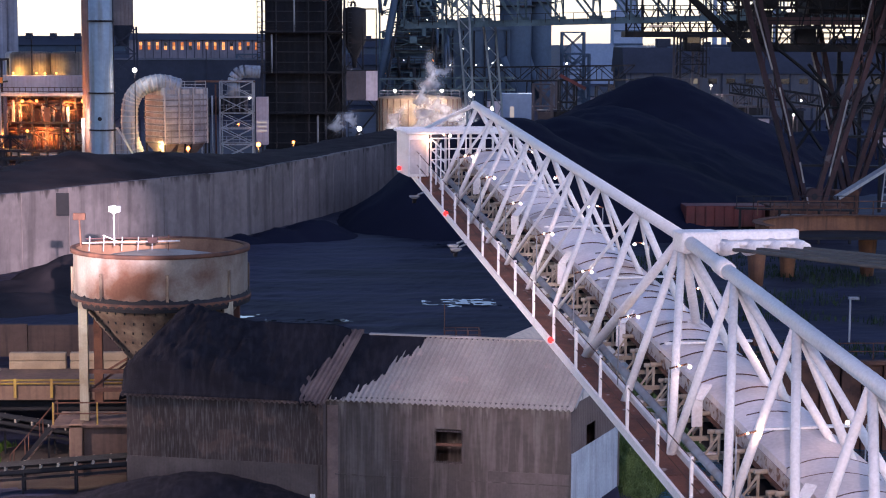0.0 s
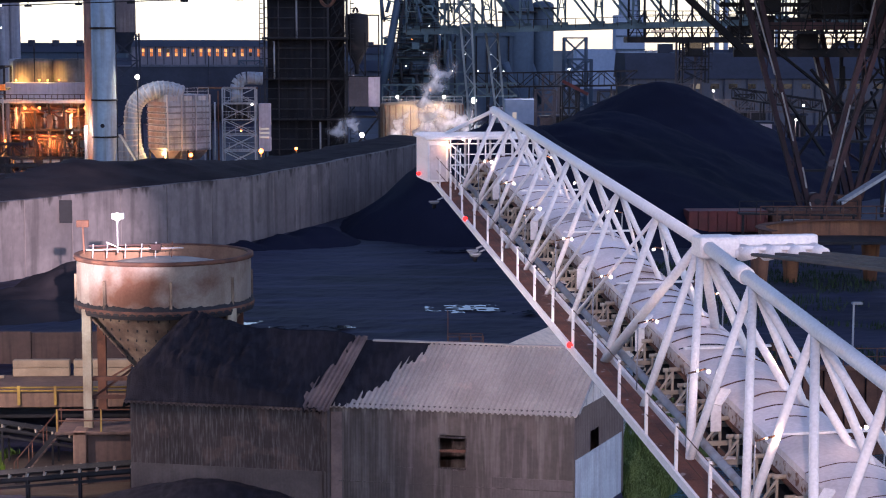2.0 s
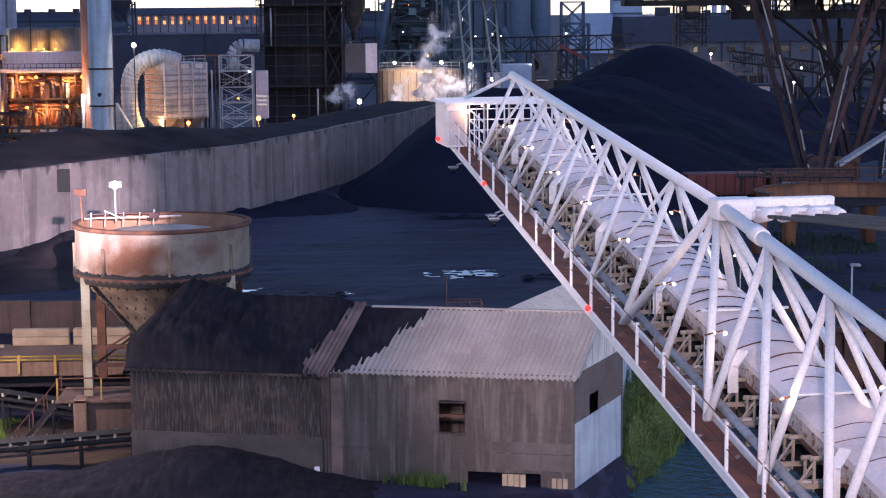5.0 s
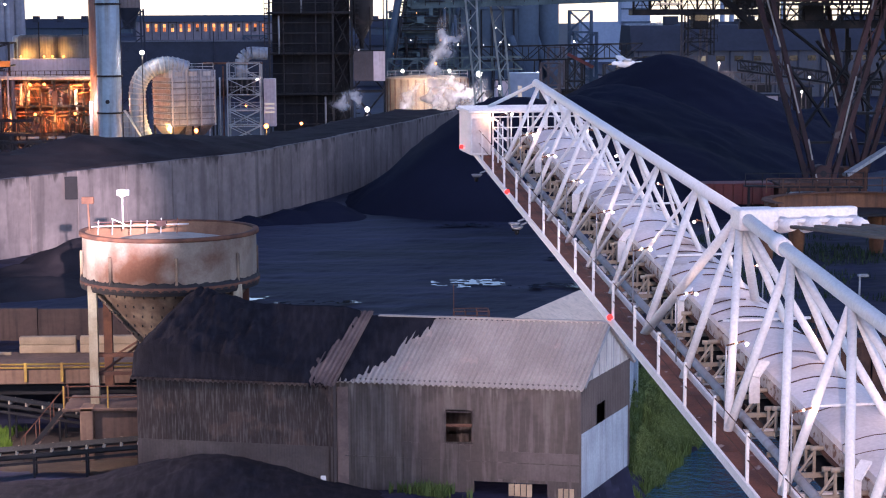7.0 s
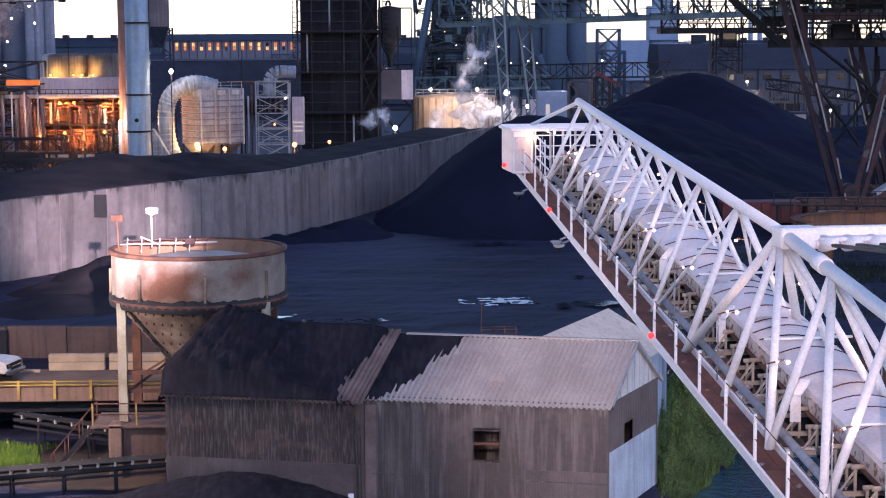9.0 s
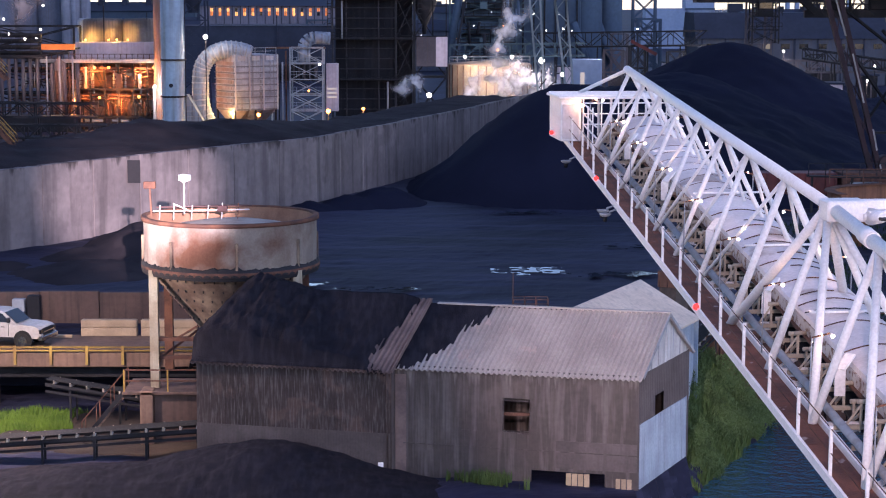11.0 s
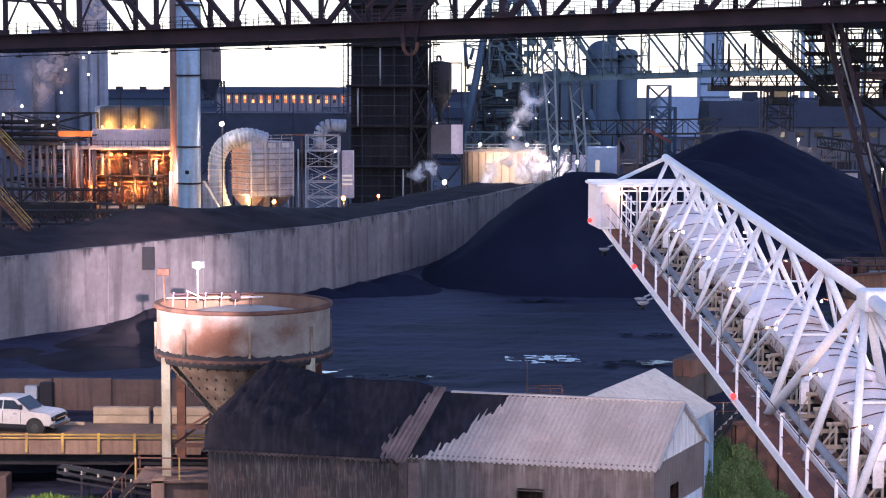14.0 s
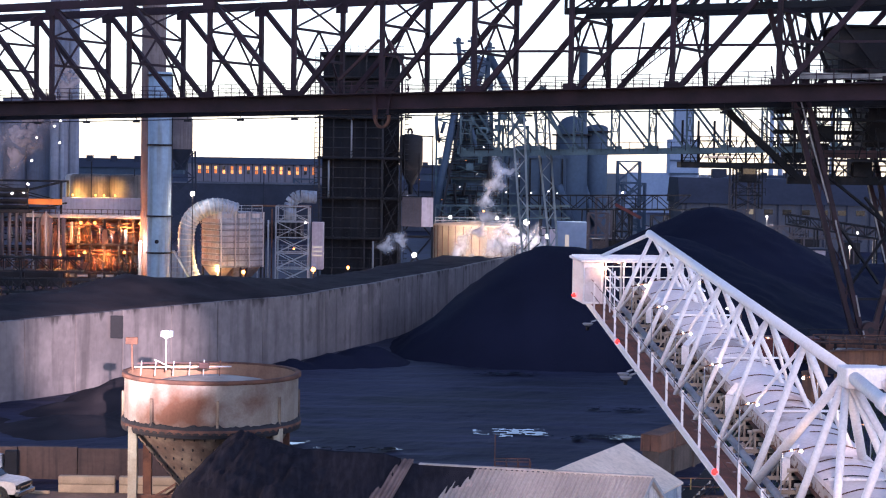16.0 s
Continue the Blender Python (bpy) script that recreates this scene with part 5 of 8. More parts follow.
for z in (2.8, 3.18):
    for y in (0, 1.0):
        bar("hand_rail", (-0.9, y, z), (0.9, y, z), 0.04, RUST, small)
    for x in (-0.9, 0.9):
        bar("hand_rail", (x, 0, z), (x, 1.0, z), 0.04, RUST, small)
bar("mast", (-0.9, 0.5, 0), (-0.9, 0.5, 4.5), 0.045, RUST, small)


# ---- the plant behind the wall ----
def small_lamp(name, loc, material, r=0.3, energy=0.0, colour=(1, 0.5, 0.15), label="lit industrial lamp on a short post", foot=None):
    t = thing(name, loc, 0, label, "lamp", "plant lamps")
    ball("bulb", (0, 0, 0), r, material, t, 8)
    bar("lamp_post", (0, 0.1, -0.1 - (loc[2] - foot if foot is not None else 1.0)), (0, 0.1, 0), 0.12, BLACKSTEEL, t)
    if energy:
        point_lamp("lamp_light", (loc[0], loc[1] - r - 0.15, loc[2]), energy, colour, 0.3)
    return t


BINTAN = mat("mauve_brown_shell", (0.19, 0.16, 0.165), (0.12, 0.10, 0.108), 0.2, 0.8, streak=(0.09, 0.065, 0.06), streak_amount=0.6)


def stacks():
    t = thing("chimney_stack", (-34.75, 248, 0), 0, "tall pale blue-grey steel chimney with ring joints", "chimney", "stacks")
    lathe("shaft", [(1.6, 0), (1.58, 29.6), (1.42, 29.6), (1.42, 26)], STACKBLUE, t, 32)
    for z in (5.6, 10.5, 20.0, 29.3):
        lathe("ring_joint", [(1.55, z - 0.22), (1.78, z - 0.22), (1.78, z), (1.55, z)], BLACKSTEEL, t, 32)
    bar("ladder", (1.68, -0.3, 0), (1.66, -0.3, 29), 0.12, BLACKSTEEL, t)
    pipe("vent_port", (-0.1, -1.7, 7.0), (-0.1, -1.5, 7.0), 0.28, BLACKSTEEL, t, 12)
    t = thing("chimney_stack", (-37.65, 262, 0), 0, "tall brown-grey chimney rising out of sight", "chimney", "stacks")
    lathe("shaft", [(1.75, 0), (1.65, 75)], BINTAN, t, 28)
    t = thing("bin_tower", (-39.3, 305, 0), 0, "dark round bin tower with a conical skirt", "tower", "stacks")
    lathe("drum", [(1.9, 19.6), (1.9, 24.5), (1.6, 25.2), (0.1, 25.4)], BINTAN, t, 24)
    lathe("cone", [(1.9, 19.6), (1.0, 17.0), (0.9, 16.2)], FARROOF, t, 24)
    for x in (-2.1, 2.1):
        for y in (-2.0, 2.0):
            bar("leg", (x * 1.2, y, 0), (x, y, 19.4), 0.3, FARROOF, t)
    for k in range(4):
        z = 3.0 + 4.0 * k
        bar("brace", (-2.4, -2, z), (2.4, -2, z + 4.0), 0.2, FARROOF, t)
        bar("brace", (2.4, -2, z), (-2.4, -2, z + 4.0), 0.2, FARROOF, t)
        bar("tie", (-2.5, -2, z), (2.5, -2, z), 0.22, FARROOF, t)
    for x0, y0, r, h, n in ((-92.0, 480, 3.7, 62.0, 3), (-103, 486, 6.0, 33.0, 2), (-112, 476, 4.6, 30.0, 1)):
        t = thing("storage_tower", (x0, y0, 0), 0, "far grey ribbed storage towers with small lamps", "tower", "stacks")
        for k in range(n):
            lathe("drum", [(1.07 * r / n, 0), (1.07 * r / n, h), (0.1, h + 0.3)], FARWALL if h < 40 else HAZETOWER, t, 20, centre=((2 * k - n + 1) * r / n, 0, 0))
        for k in range(4):
            ball("bulb", (random.uniform(-r, r), -r - 0.5, random.uniform(8, min(h, 30))), 0.3, COOL, t, 6)


FARBROWN = mat("brown_grey_shell", (0.085, 0.076, 0.088), (0.056, 0.05, 0.06), 0.2, 0.8, streak=(0.08, 0.06, 0.06), streak_amount=0.5)
WALLPALE = mat("pale_panel_wall", (0.56, 0.48, 0.53), (0.46, 0.40, 0.45), 0.15, 0.7, streak=(0.36, 0.28, 0.27), streak_amount=0.4)
DUCT = mat("ribbed_duct", (0.27, 0.33, 0.41), (0.16, 0.20, 0.26), 0.5, 0.5, streak=(0.10, 0.09, 0.09), streak_amount=0.65)
HAZETOWER = mat("pale_ribbed_tower", (0.21, 0.23, 0.29), (0.15, 0.165, 0.21), 0.08, 0.8, streak=(0.1, 0.1, 0.13), streak_amount=0.6, streak_scale=(1.0, 1.0, 0.02))
# duller DUCT: the shade on the filter's left face is painted in
DUCTSIDE = mat("shaded_duct_plate", (0.26, 0.26, 0.29), (0.17, 0.16, 0.17), 0.4, 0.6, streak=(0.12, 0.09, 0.075), streak_amount=0.6)
# ribs coloured dark so that they read as shadow lines between the bands
RIBGREY = mat("shadow_grey_rib", (0.14, 0.16, 0.2), (0.1, 0.115, 0.145), 0.5, 0.6)
stacks()


def wedge(quad, depth):
    """A prism: a four-cornered plate given depth along y."""
    bm = bmesh.new()
    f = bm.faces.new([bm.verts.new(p) for p in quad])
    r = bmesh.ops.extrude_face_region(bm, geom=[f])
    bmesh.ops.translate(bm, verts=[v for v in r["geom"] if isinstance(v, bmesh.types.BMVert)], vec=(0, depth, 0))
    bmesh.ops.recalc_face_normals(bm, faces=bm.faces)
    return bm


def bag_filter():
    """A ribbed filter house standing corner-on, with its hairpin duct."""
    t = thing("bag_filter", (-27.0, 252.0, 0), 35, "grey ribbed bag filter house on braced legs", "filter house")
    lx, ly, z0, z1 = 6.6, 5.2, 3.3, 10.9
    box("casing", (0, 0, z0), (lx, ly, z1), DUCT, t, 0.05)
    n = 8
    for k in range(n):
        za, zc = z0 + (z1 - z0 - 0.9) * k / n, z0 + (z1 - z0 - 0.9) * (k + 1) / n
        box("wall_band", (0.05, -0.16, za + 0.3), (lx - 0.05, -0.02, zc - 0.06), DUCT, t, 0.06)
        box("wall_band", (-0.16, 0.05, za + 0.3), (-0.02, ly - 0.05, zc - 0.06), DUCTSIDE, t, 0.06)
        bar("rib", (-0.2, -0.22, za + 0.12), (lx, -0.22, za + 0.12), 0.1, RIBGREY, t, 0.16)
        bar("rib", (-0.22, -0.2, za + 0.12), (-0.22, ly, za + 0.12), 0.1, RIBGREY, t, 0.16)
    for k in range(4):
        x = lx * k / 3
        bar("upright_rib", (x, -0.26, z0), (x, -0.26, z1), 0.18, GREY, t, 0.18)
    for k in range(3):
        box("top_hatch", (0.5 + 2.2 * k, -0.14, z1 - 0.8), (1.7 + 2.2 * k, -0.02, z1 - 0.2), GREY, t, 0.03)
        xa, xb = lx * k / 3, lx * (k + 1) / 3
        c = (xa + xb) / 2
        bm = bmesh.new()
        top = [bm.verts.new(p) for p in ((xa + 0.1, 0.1, z0), (xb - 0.1, 0.1, z0), (xb - 0.1, ly, z0), (xa + 0.1, ly, z0))]
        low = [bm.verts.new(p) for p in ((c - 0.3, 2.2, 1.4), (c + 0.3, 2.2, 1.4), (c + 0.3, 3.0, 1.4), (c - 0.3, 3.0, 1.4))]
        for i in range(4):
            bm.faces.new((top[i], low[i], low[(i + 1) % 4], top[(i + 1) % 4]))
        bm.faces.new(low)
        part("hopper", bm, DUCTSIDE, t)
    for x in (0.1, lx / 2, lx - 0.1):
        for y in (0.15, ly - 0.15):
            bar("leg", (x, y, 0), (x, y, z0), 0.22, BLACKSTEEL, t)
    railing(t, (0, 0.1), (lx, 0.1), z1, GREY, 0.9, 1.6, 0.06)
    d = thing("hairpin_duct", (-27.0, 252.0, 0), 0, "pale ribbed hairpin duct between chimney and filter house", "duct")
    path = [Vector(p) for p in ((1.9, 2.2, 11.0), (0.2, 1.6, 11.55), (-1.4, 1.2, 11.6), (-3.0, 1.0, 11.0), (-4.2, 1.0, 9.8), (-4.7, 1.0, 8.2), (-4.75, 1.0, 5.9), (-4.5, 0.9, 3.6), (-3.7, 0.6, 1.6))]
    line = []
    for k in range(len(path) - 1):
        p0, p1, p2, p3 = path[max(0, k - 1)], path[k], path[k + 1], path[min(len(path) - 1, k + 2)]
        for q in range(6):
            u = q / 6
            line.append(0.5 * (2 * p1 + (p2 - p0) * u + (2 * p0 - 5 * p1 + 4 * p2 - p3) * u * u + (3 * p1 - p0 - 3 * p2 + p3) * u * u * u))
    line.append(path[-1])
    n = 20
    for name, m, grow, pick in (("duct_shell", DUCT, 0.0, range(len(line))), ("duct_ring", GREY, 0.09, range(1, len(line) - 1, 2))):
        rings = []
        for k in range(len(line)):
            ax = (line[min(k + 1, len(line) - 1)] - line[max(k - 1, 0)]).normalized()
            x = ax.cross(Vector((0, 1, 0))).normalized()
            rings.append((line[k], x, x.cross(ax), ax))
        if not grow:
            vs = [c + (x * math.cos(2 * math.pi * i / n) + y * math.sin(2 * math.pi * i / n)) * 1.12 for c, x, y, ax in rings for i in range(n)]
            fs = [(k * n + i, k * n + (i + 1) % n, (k + 1) * n + (i + 1) % n, (k + 1) * n + i) for k in range(len(line) - 1) for i in range(n)]
            pydata(name, vs, fs, m, d, smooth=True)
            continue
        for k in pick:
            c, x, y, ax = rings[k]
            vs = [c + ax * o + (x * math.cos(2 * math.pi * i / n) + y * math.sin(2 * math.pi * i / n)) * (1.12 + g) for o, g in ((-0.09, 0.0), (-0.07, grow), (0.07, grow), (0.09, 0.0)) for i in range(n)]
            fs = [(j * n + i, j * n + (i + 1) % n, (j + 1) * n + (i + 1) % n, (j + 1) * n + i) for j in range(3) for i in range(n)]
            pydata(name, vs, fs, m, d)
    # the ribbed wedge at the chimney's foot
    w = part("inlet_wedge", wedge(((-6.5, -2.0, 5.6), (-6.2, -2.0, 5.6), (-3.8, -2.0, 1.6), (-6.5, -2.0, 1.6)), 2.2), DUCT, d)
    for k in range(5):
        z = 1.9 + 0.75 * k
        bar("wedge_rib", (-6.5, -2.06, z), (-6.15 + 2.3 * (5.4 - z) / 3.8, -2.06, z), 0.1, GREY, w)




def lattice(base, x0, x1, y0, y1, z0, z1, bays, material, size=0.16, floors=(), cross=True):
    """An open steel frame: four posts, floor beams and cross bracing on each bay."""
    for x in (x0, x1):
        for y in (y0, y1):
            bar("post", (x, y, z0), (x, y, z1), size * 1.3, material, base)
    for k in range(bays):
        za, zb = z0 + (z1 - z0) * k / bays, z0 + (z1 - z0) * (k + 1) / bays
        for y in (y0, y1):
            bar("floor_beam", (x0, y, zb), (x1, y, zb), size, material, base)
            if cross:
                bar("brace", (x0, y, za), (x1, y, zb), size * 0.7, material, base)
                bar("brace", (x1, y, za), (x0, y, zb), size * 0.7, material, base)
        for x in (x0, x1):
            bar("floor_beam", (x, y0, zb), (x, y1, zb), size, material, base)


def railing(base, a, b, z, material, height=1.05, gap=1.5, size=0.06):
    a, b = Vector((*a, z)), Vector((*b, z))
    n = max(1, int((b - a).length / gap))
    up = Vector((0, 0, height))
    for k in range(n + 1):
        c = a.lerp(b, k / n)
        bar("rail_post", c, c + up, size, material, base)
    for h in (0.5, 1.0):
        bar("hand_rail", a + up * h, b + up * h, size, material, base)


def pipe_rack():
    t = thing("duct_support", (-19.2, 262, 0), 0, "pale steel pipe frame with a bent duct on top", "pipe frame")
    lattice(t, -1.0, 3.6, 0, 4, 0.5, 11.6, 5, GREY, 0.16)
    bend = [Vector((2.4 - 1.5 * math.cos(a), 1.0, 11.4 + 1.6 * math.sin(a))) for a in (0, 0.4, 0.8, 1.2, 1.57)]
    bend = [Vector((0.9, 1.0, 9.6))] + bend + [Vector((4.6, 1.3, 12.9))]
    for a, b in zip(bend, bend[1:]):
        pipe("bent_duct", a, b, 0.9, DUCT, t, 16)
    for k in range(7):
        pipe("drum_ring", (-2.6 + 0.75 * k, 1.5, 8.1), (-2.1 + 0.75 * k, 1.5, 8.1), 1.25, BLACKSTEEL, t, 16)
    pipe("cross_drum", (-2.8, 1.5, 8.1), (2.8, 1.5, 8.1), 1.15, FARBROWN, t, 16)
    box("switch_house", (3.9, 3, 2.5), (5.6, 5, 9.3), WALLPALE, t, 0.05)
    for z in (4.4, 5.0, 5.6):
        box("louvre", (4.0, 2.9, z), (5.4, 3.02, z + 0.22), COOLPANEL, t)
    for k in range(5):
        pipe("small_pipe", (-1.6 - 0.5 * k, 0.2, 0.5), (-1.6 - 0.5 * k, 0.2, 11.2 - 1.6 * k), 0.12, (RUST, GREY, BLACKSTEEL)[k % 3], t, 8)
    pipe("header_pipe", (-4.4, 0.2, 11.6), (4.0, 0.2, 11.6), 0.14, RUST, t, 8)
    for z in (3.0, 5.2, 7.4, 9.4):
        railing(t, (-1.0, -0.3), (3.6, -0.3), z, GREY, 0.9, 0.9, 0.05)
    ball("bulb", (3.2, -0.4, 9.3), 0.16, COOL, t, 6)
    ball("bulb", (1.6, -0.4, 5.6), 0.16, SODIUM, t, 6)


COOLPANEL = glow("lit_louvre", (0.9, 0.8, 0.65), 0.35)
bag_filter()
pipe_rack()


def boiler_house():
    """The open plant with orange-lit floors, the pale penthouse and its dark tanks."""
    t = thing("process_plant", (-46.0, 262, 0), 0, "open steel process plant with orange-lit floors and pipes", "plant")
    x0, x1 = -8.6, 7.6
    for z in (2.0, 5.9, 9.6):
        box("floor_slab", (x0, 0, z - 0.3), (x1, 8, z), BLACKSTEEL, t)
        railing(t, (x0, -0.1), (x1, -0.1), z, RUST, 1.1, 0.8, 0.09)
    for k in range(9):
        x = x0 + (x1 - x0) * k / 8
        bar("column", (x, 0.2, 0), (x, 0.2, 9.6), 0.28, BLACKSTEEL, t)
    box("back_wall", (x0, 5.6, 0), (x1, 6.0, 9.6), RUST, t)
    box("lit_bay", (-3.2, 3.4, 2.2), (1.6, 3.7, 5.3), TANCONC, t)
    for k in range(14):
        x = x0 + 0.7 + k * 1.12
        z = (2.0, 5.9)[k % 2]
        if k % 3 == 0:
            lathe("vessel", [(0.05, z), (0.7, z + 0.1), (0.7, z + 2.6), (0.05, z + 2.9)], (GREY, RUST, BLACKSTEEL)[k % 3], t, 14, centre=(x, 3.0, 0))
        elif k % 3 == 1:
            box("machine", (x - 0.5, 2, z), (x + 0.6, 4, z + 1.6 + 0.5 * random.random()), TANCONC, t, 0.05)
        else:
            pipe("riser", (x, 1.5, 0), (x, 1.5, 9.4), 0.16, GREY, t, 8)
    for z, r in ((8.7, 0.2), (8.2, 0.14), (4.9, 0.22), (4.4, 0.14), (1.3, 0.25)):
        pipe("pipe_run", (x0 - 5, 0.6, z), (x1, 0.6, z), r, (RUST, GREY)[int(z) % 2], t, 8)
    rng = random.Random(8)
    for k in range(150):
        x, z = rng.uniform(x0 - 4, x1), (0.2, 2.0, 5.9)[k % 3]
        y = rng.uniform(-0.6, 1.6)
        kind = k % 5
        if kind < 2:
            pipe("stand_pipe", (x, y, z), (x, y, z + rng.uniform(1.2, 3.4)), rng.uniform(0.07, 0.2), (BLACKSTEEL, RUST, GREY)[k % 3], t, 8)
        elif kind == 2:
            pipe("cross_pipe", (x, y, z + rng.uniform(0.6, 3.2)), (x + rng.uniform(1, 3), y, z + rng.uniform(0.6, 3.2)), rng.uniform(0.07, 0.16), (BLACKSTEEL, RUST)[k % 2], t, 8)
        elif kind == 3:
            box("control_box", (x, y, z), (x + rng.uniform(0.4, 1.3), y + 0.8, z + rng.uniform(0.8, 2.2)), (BLACKSTEEL, FARBROWN, BROWNWALL)[k % 3], t, 0.04)
        else:
            bar("brace", (x, y, z), (x + rng.uniform(-2, 2), y, z + 3.3), 0.13, BLACKSTEEL, t)
    box("penthouse", (-5.4, 4, 9.6), (7.0, 12, 12.3), WALLPALE, t, 0.05)
    for cx, r, m in ((-1.9, 3.0, TANKTAN), (3.6, 2.7, TANKTAN), (-4.3, 1.3, GREY)):
        lathe("roof_tank", [(r, 12.3), (r, 15.3), (r - 0.3, 15.6), (0.1, 15.7)], m, t, 28, centre=(cx, 8.2, 0))
    for x in (-3.9, -0.6, 0.6, 2.2):
        ball("bulb", (x, 4.9, 12.6), 0.16, SODIUMY, t, 8)
    bar("roof_mast", (-1.1, 4.2, 9.6), (-1.1, 4.2, 17.5), 0.16, BLACKSTEEL, t)
    bar("roof_mast", (4.8, 6, 12.3), (4.8, 6, 16.5), 0.1, BLACKSTEEL, t)
    box("eave_duct", (-9.4, -0.6, 9.5), (7.4, 0.4, 10.0), GREY, t, 0.03)
    for x, z in ((-5.9, 8.7), (-1.8, 8.8), (0.2, 8.8), (6.6, 8.8), (-1.2, 4.6), (4.4, 4.7), (-4.8, 4.2)):
        ball("bulb", (x, -0.15, z), 0.24, SODIUM, t, 8)
    for x, z in ((-1.8, 8.4), (5.0, 8.4), (1.6, 4.3), (-4.6, 4.3), (-5.4, 0.9)):
        point_lamp("sodium_light", (-46 + x, 261.3, z - 0.2), 1700, (1.0, 0.31, 0.055), 0.3)
    w = box("lit_window", (-5.6, -0.35, 0.1), (-3.9, -0.3, 1.6), LITWINDOW, t)
    for k in range(4):
        bar("window_bar", (-5.6 + 0.55 * k, -0.4, 0.1), (-5.6 + 0.55 * k, -0.4, 1.6), 0.09, BLACKSTEEL, w)
    bar("light_mast", (6.9, -2.0, 0), (6.9, -2.0, 6.4), 0.4, GREY, t)
    ball("bulb", (7.0, -2.4, 6.3), 0.22, COOL, t, 8)
    point_lamp("mast_light", (-38.8, 258.8, 6.0), 900, (1.0, 0.92, 0.7), 0.2)
    # yellow lit gap under the tanks
    for x in (-49.6, -45.4):
        point_lamp("tank_light", (x, 266.3, 12.75), 520, (1.0, 0.58, 0.1), 0.3)


TANKTAN = mat("tan_roof_tank", (0.24, 0.2, 0.17), (0.1, 0.085, 0.08), 0.25, 0.75, streak=(0.05, 0.045, 0.045), streak_amount=0.6)
SODIUMY = glow("yellow_lamp", (1.0, 0.40, 0.06), 5.0)
boiler_house()


def pipe_wall():
    t = thing("heat_exchanger", (-57.0, 258, 0), 0, "bank of tall pinkish vertical pipes under a dark header", "heat exchanger")
    for k in range(9):
        x = -6.0 + 1.0 * k
        pipe("tube", (x, 0, 2.6), (x, 0, 10.2), 0.26, FARBROWN, t, 10)
    box("header", (-6.8, -0.6, 10.2), (3.0, 1.5, 10.7), BLACKSTEEL, t, 0.05)
    for k in range(4):
        z = 11.0 + 0.8 * k
        pipe("header_pipe", (-6.8, 0.3, z), (2.6, 0.3, z), 0.3, BLACKSTEEL, t, 10)
        railing(t, (-6.8, -0.5), (2.6, -0.5), z - 0.2, BLACKSTEEL, 0.9, 1.2, 0.07)
    box("foot", (-6.8, -0.5, 0), (7.4, 2.5, 2.4), BLACKSTEEL, t, 0.05)
    railing(t, (-6.8, -0.6), (7.0, -0.6), 2.4, RUST, 1.0, 1.2, 0.08)
    box("crane_beam", (2.6, 0, 11.4), (7.2, 0.6, 12.2), SAFETYORANGE, t, 0.03)
    for k in range(8):
        x = 3.2 + 0.6 * k
        pipe("riser", (x, 0.5 + 0.3 * (k % 3), 2.4), (x, 0.5 + 0.3 * (k % 3), 10.5 - (k % 3)), (0.12, 0.3, 0.18)[k % 3], (GREY, FARBROWN, RUST)[k % 3], t, 8)
    lathe("vessel", [(0.05, 2.4), (0.9, 2.6), (0.9, 9.5), (0.05, 10.2)], BINTAN, t, 16, centre=(4.6, 2.2, 0))
    box("upper_frame", (-6.5, 2, 10.7), (6.0, 3, 11.0), BLACKSTEEL, t)
    lattice(t, -6.0, 6.4, 4, 9, 2.0, 14.6, 4, BLACKSTEEL, 0.22)
    for x, z in ((-5.0, 14.4), (-1.8, 13.6), (2.6, 14.2), (0.4, 12.9)):
        ball("bulb", (x, -0.2, z), 0.17, COOL, t, 6)
    # added fill with no bulb of its own, warms the pipe bank
    point_lamp("rack_fill", (-53.0, 255.0, 9.0), 750, (1.0, 0.6, 0.35), 0.3)


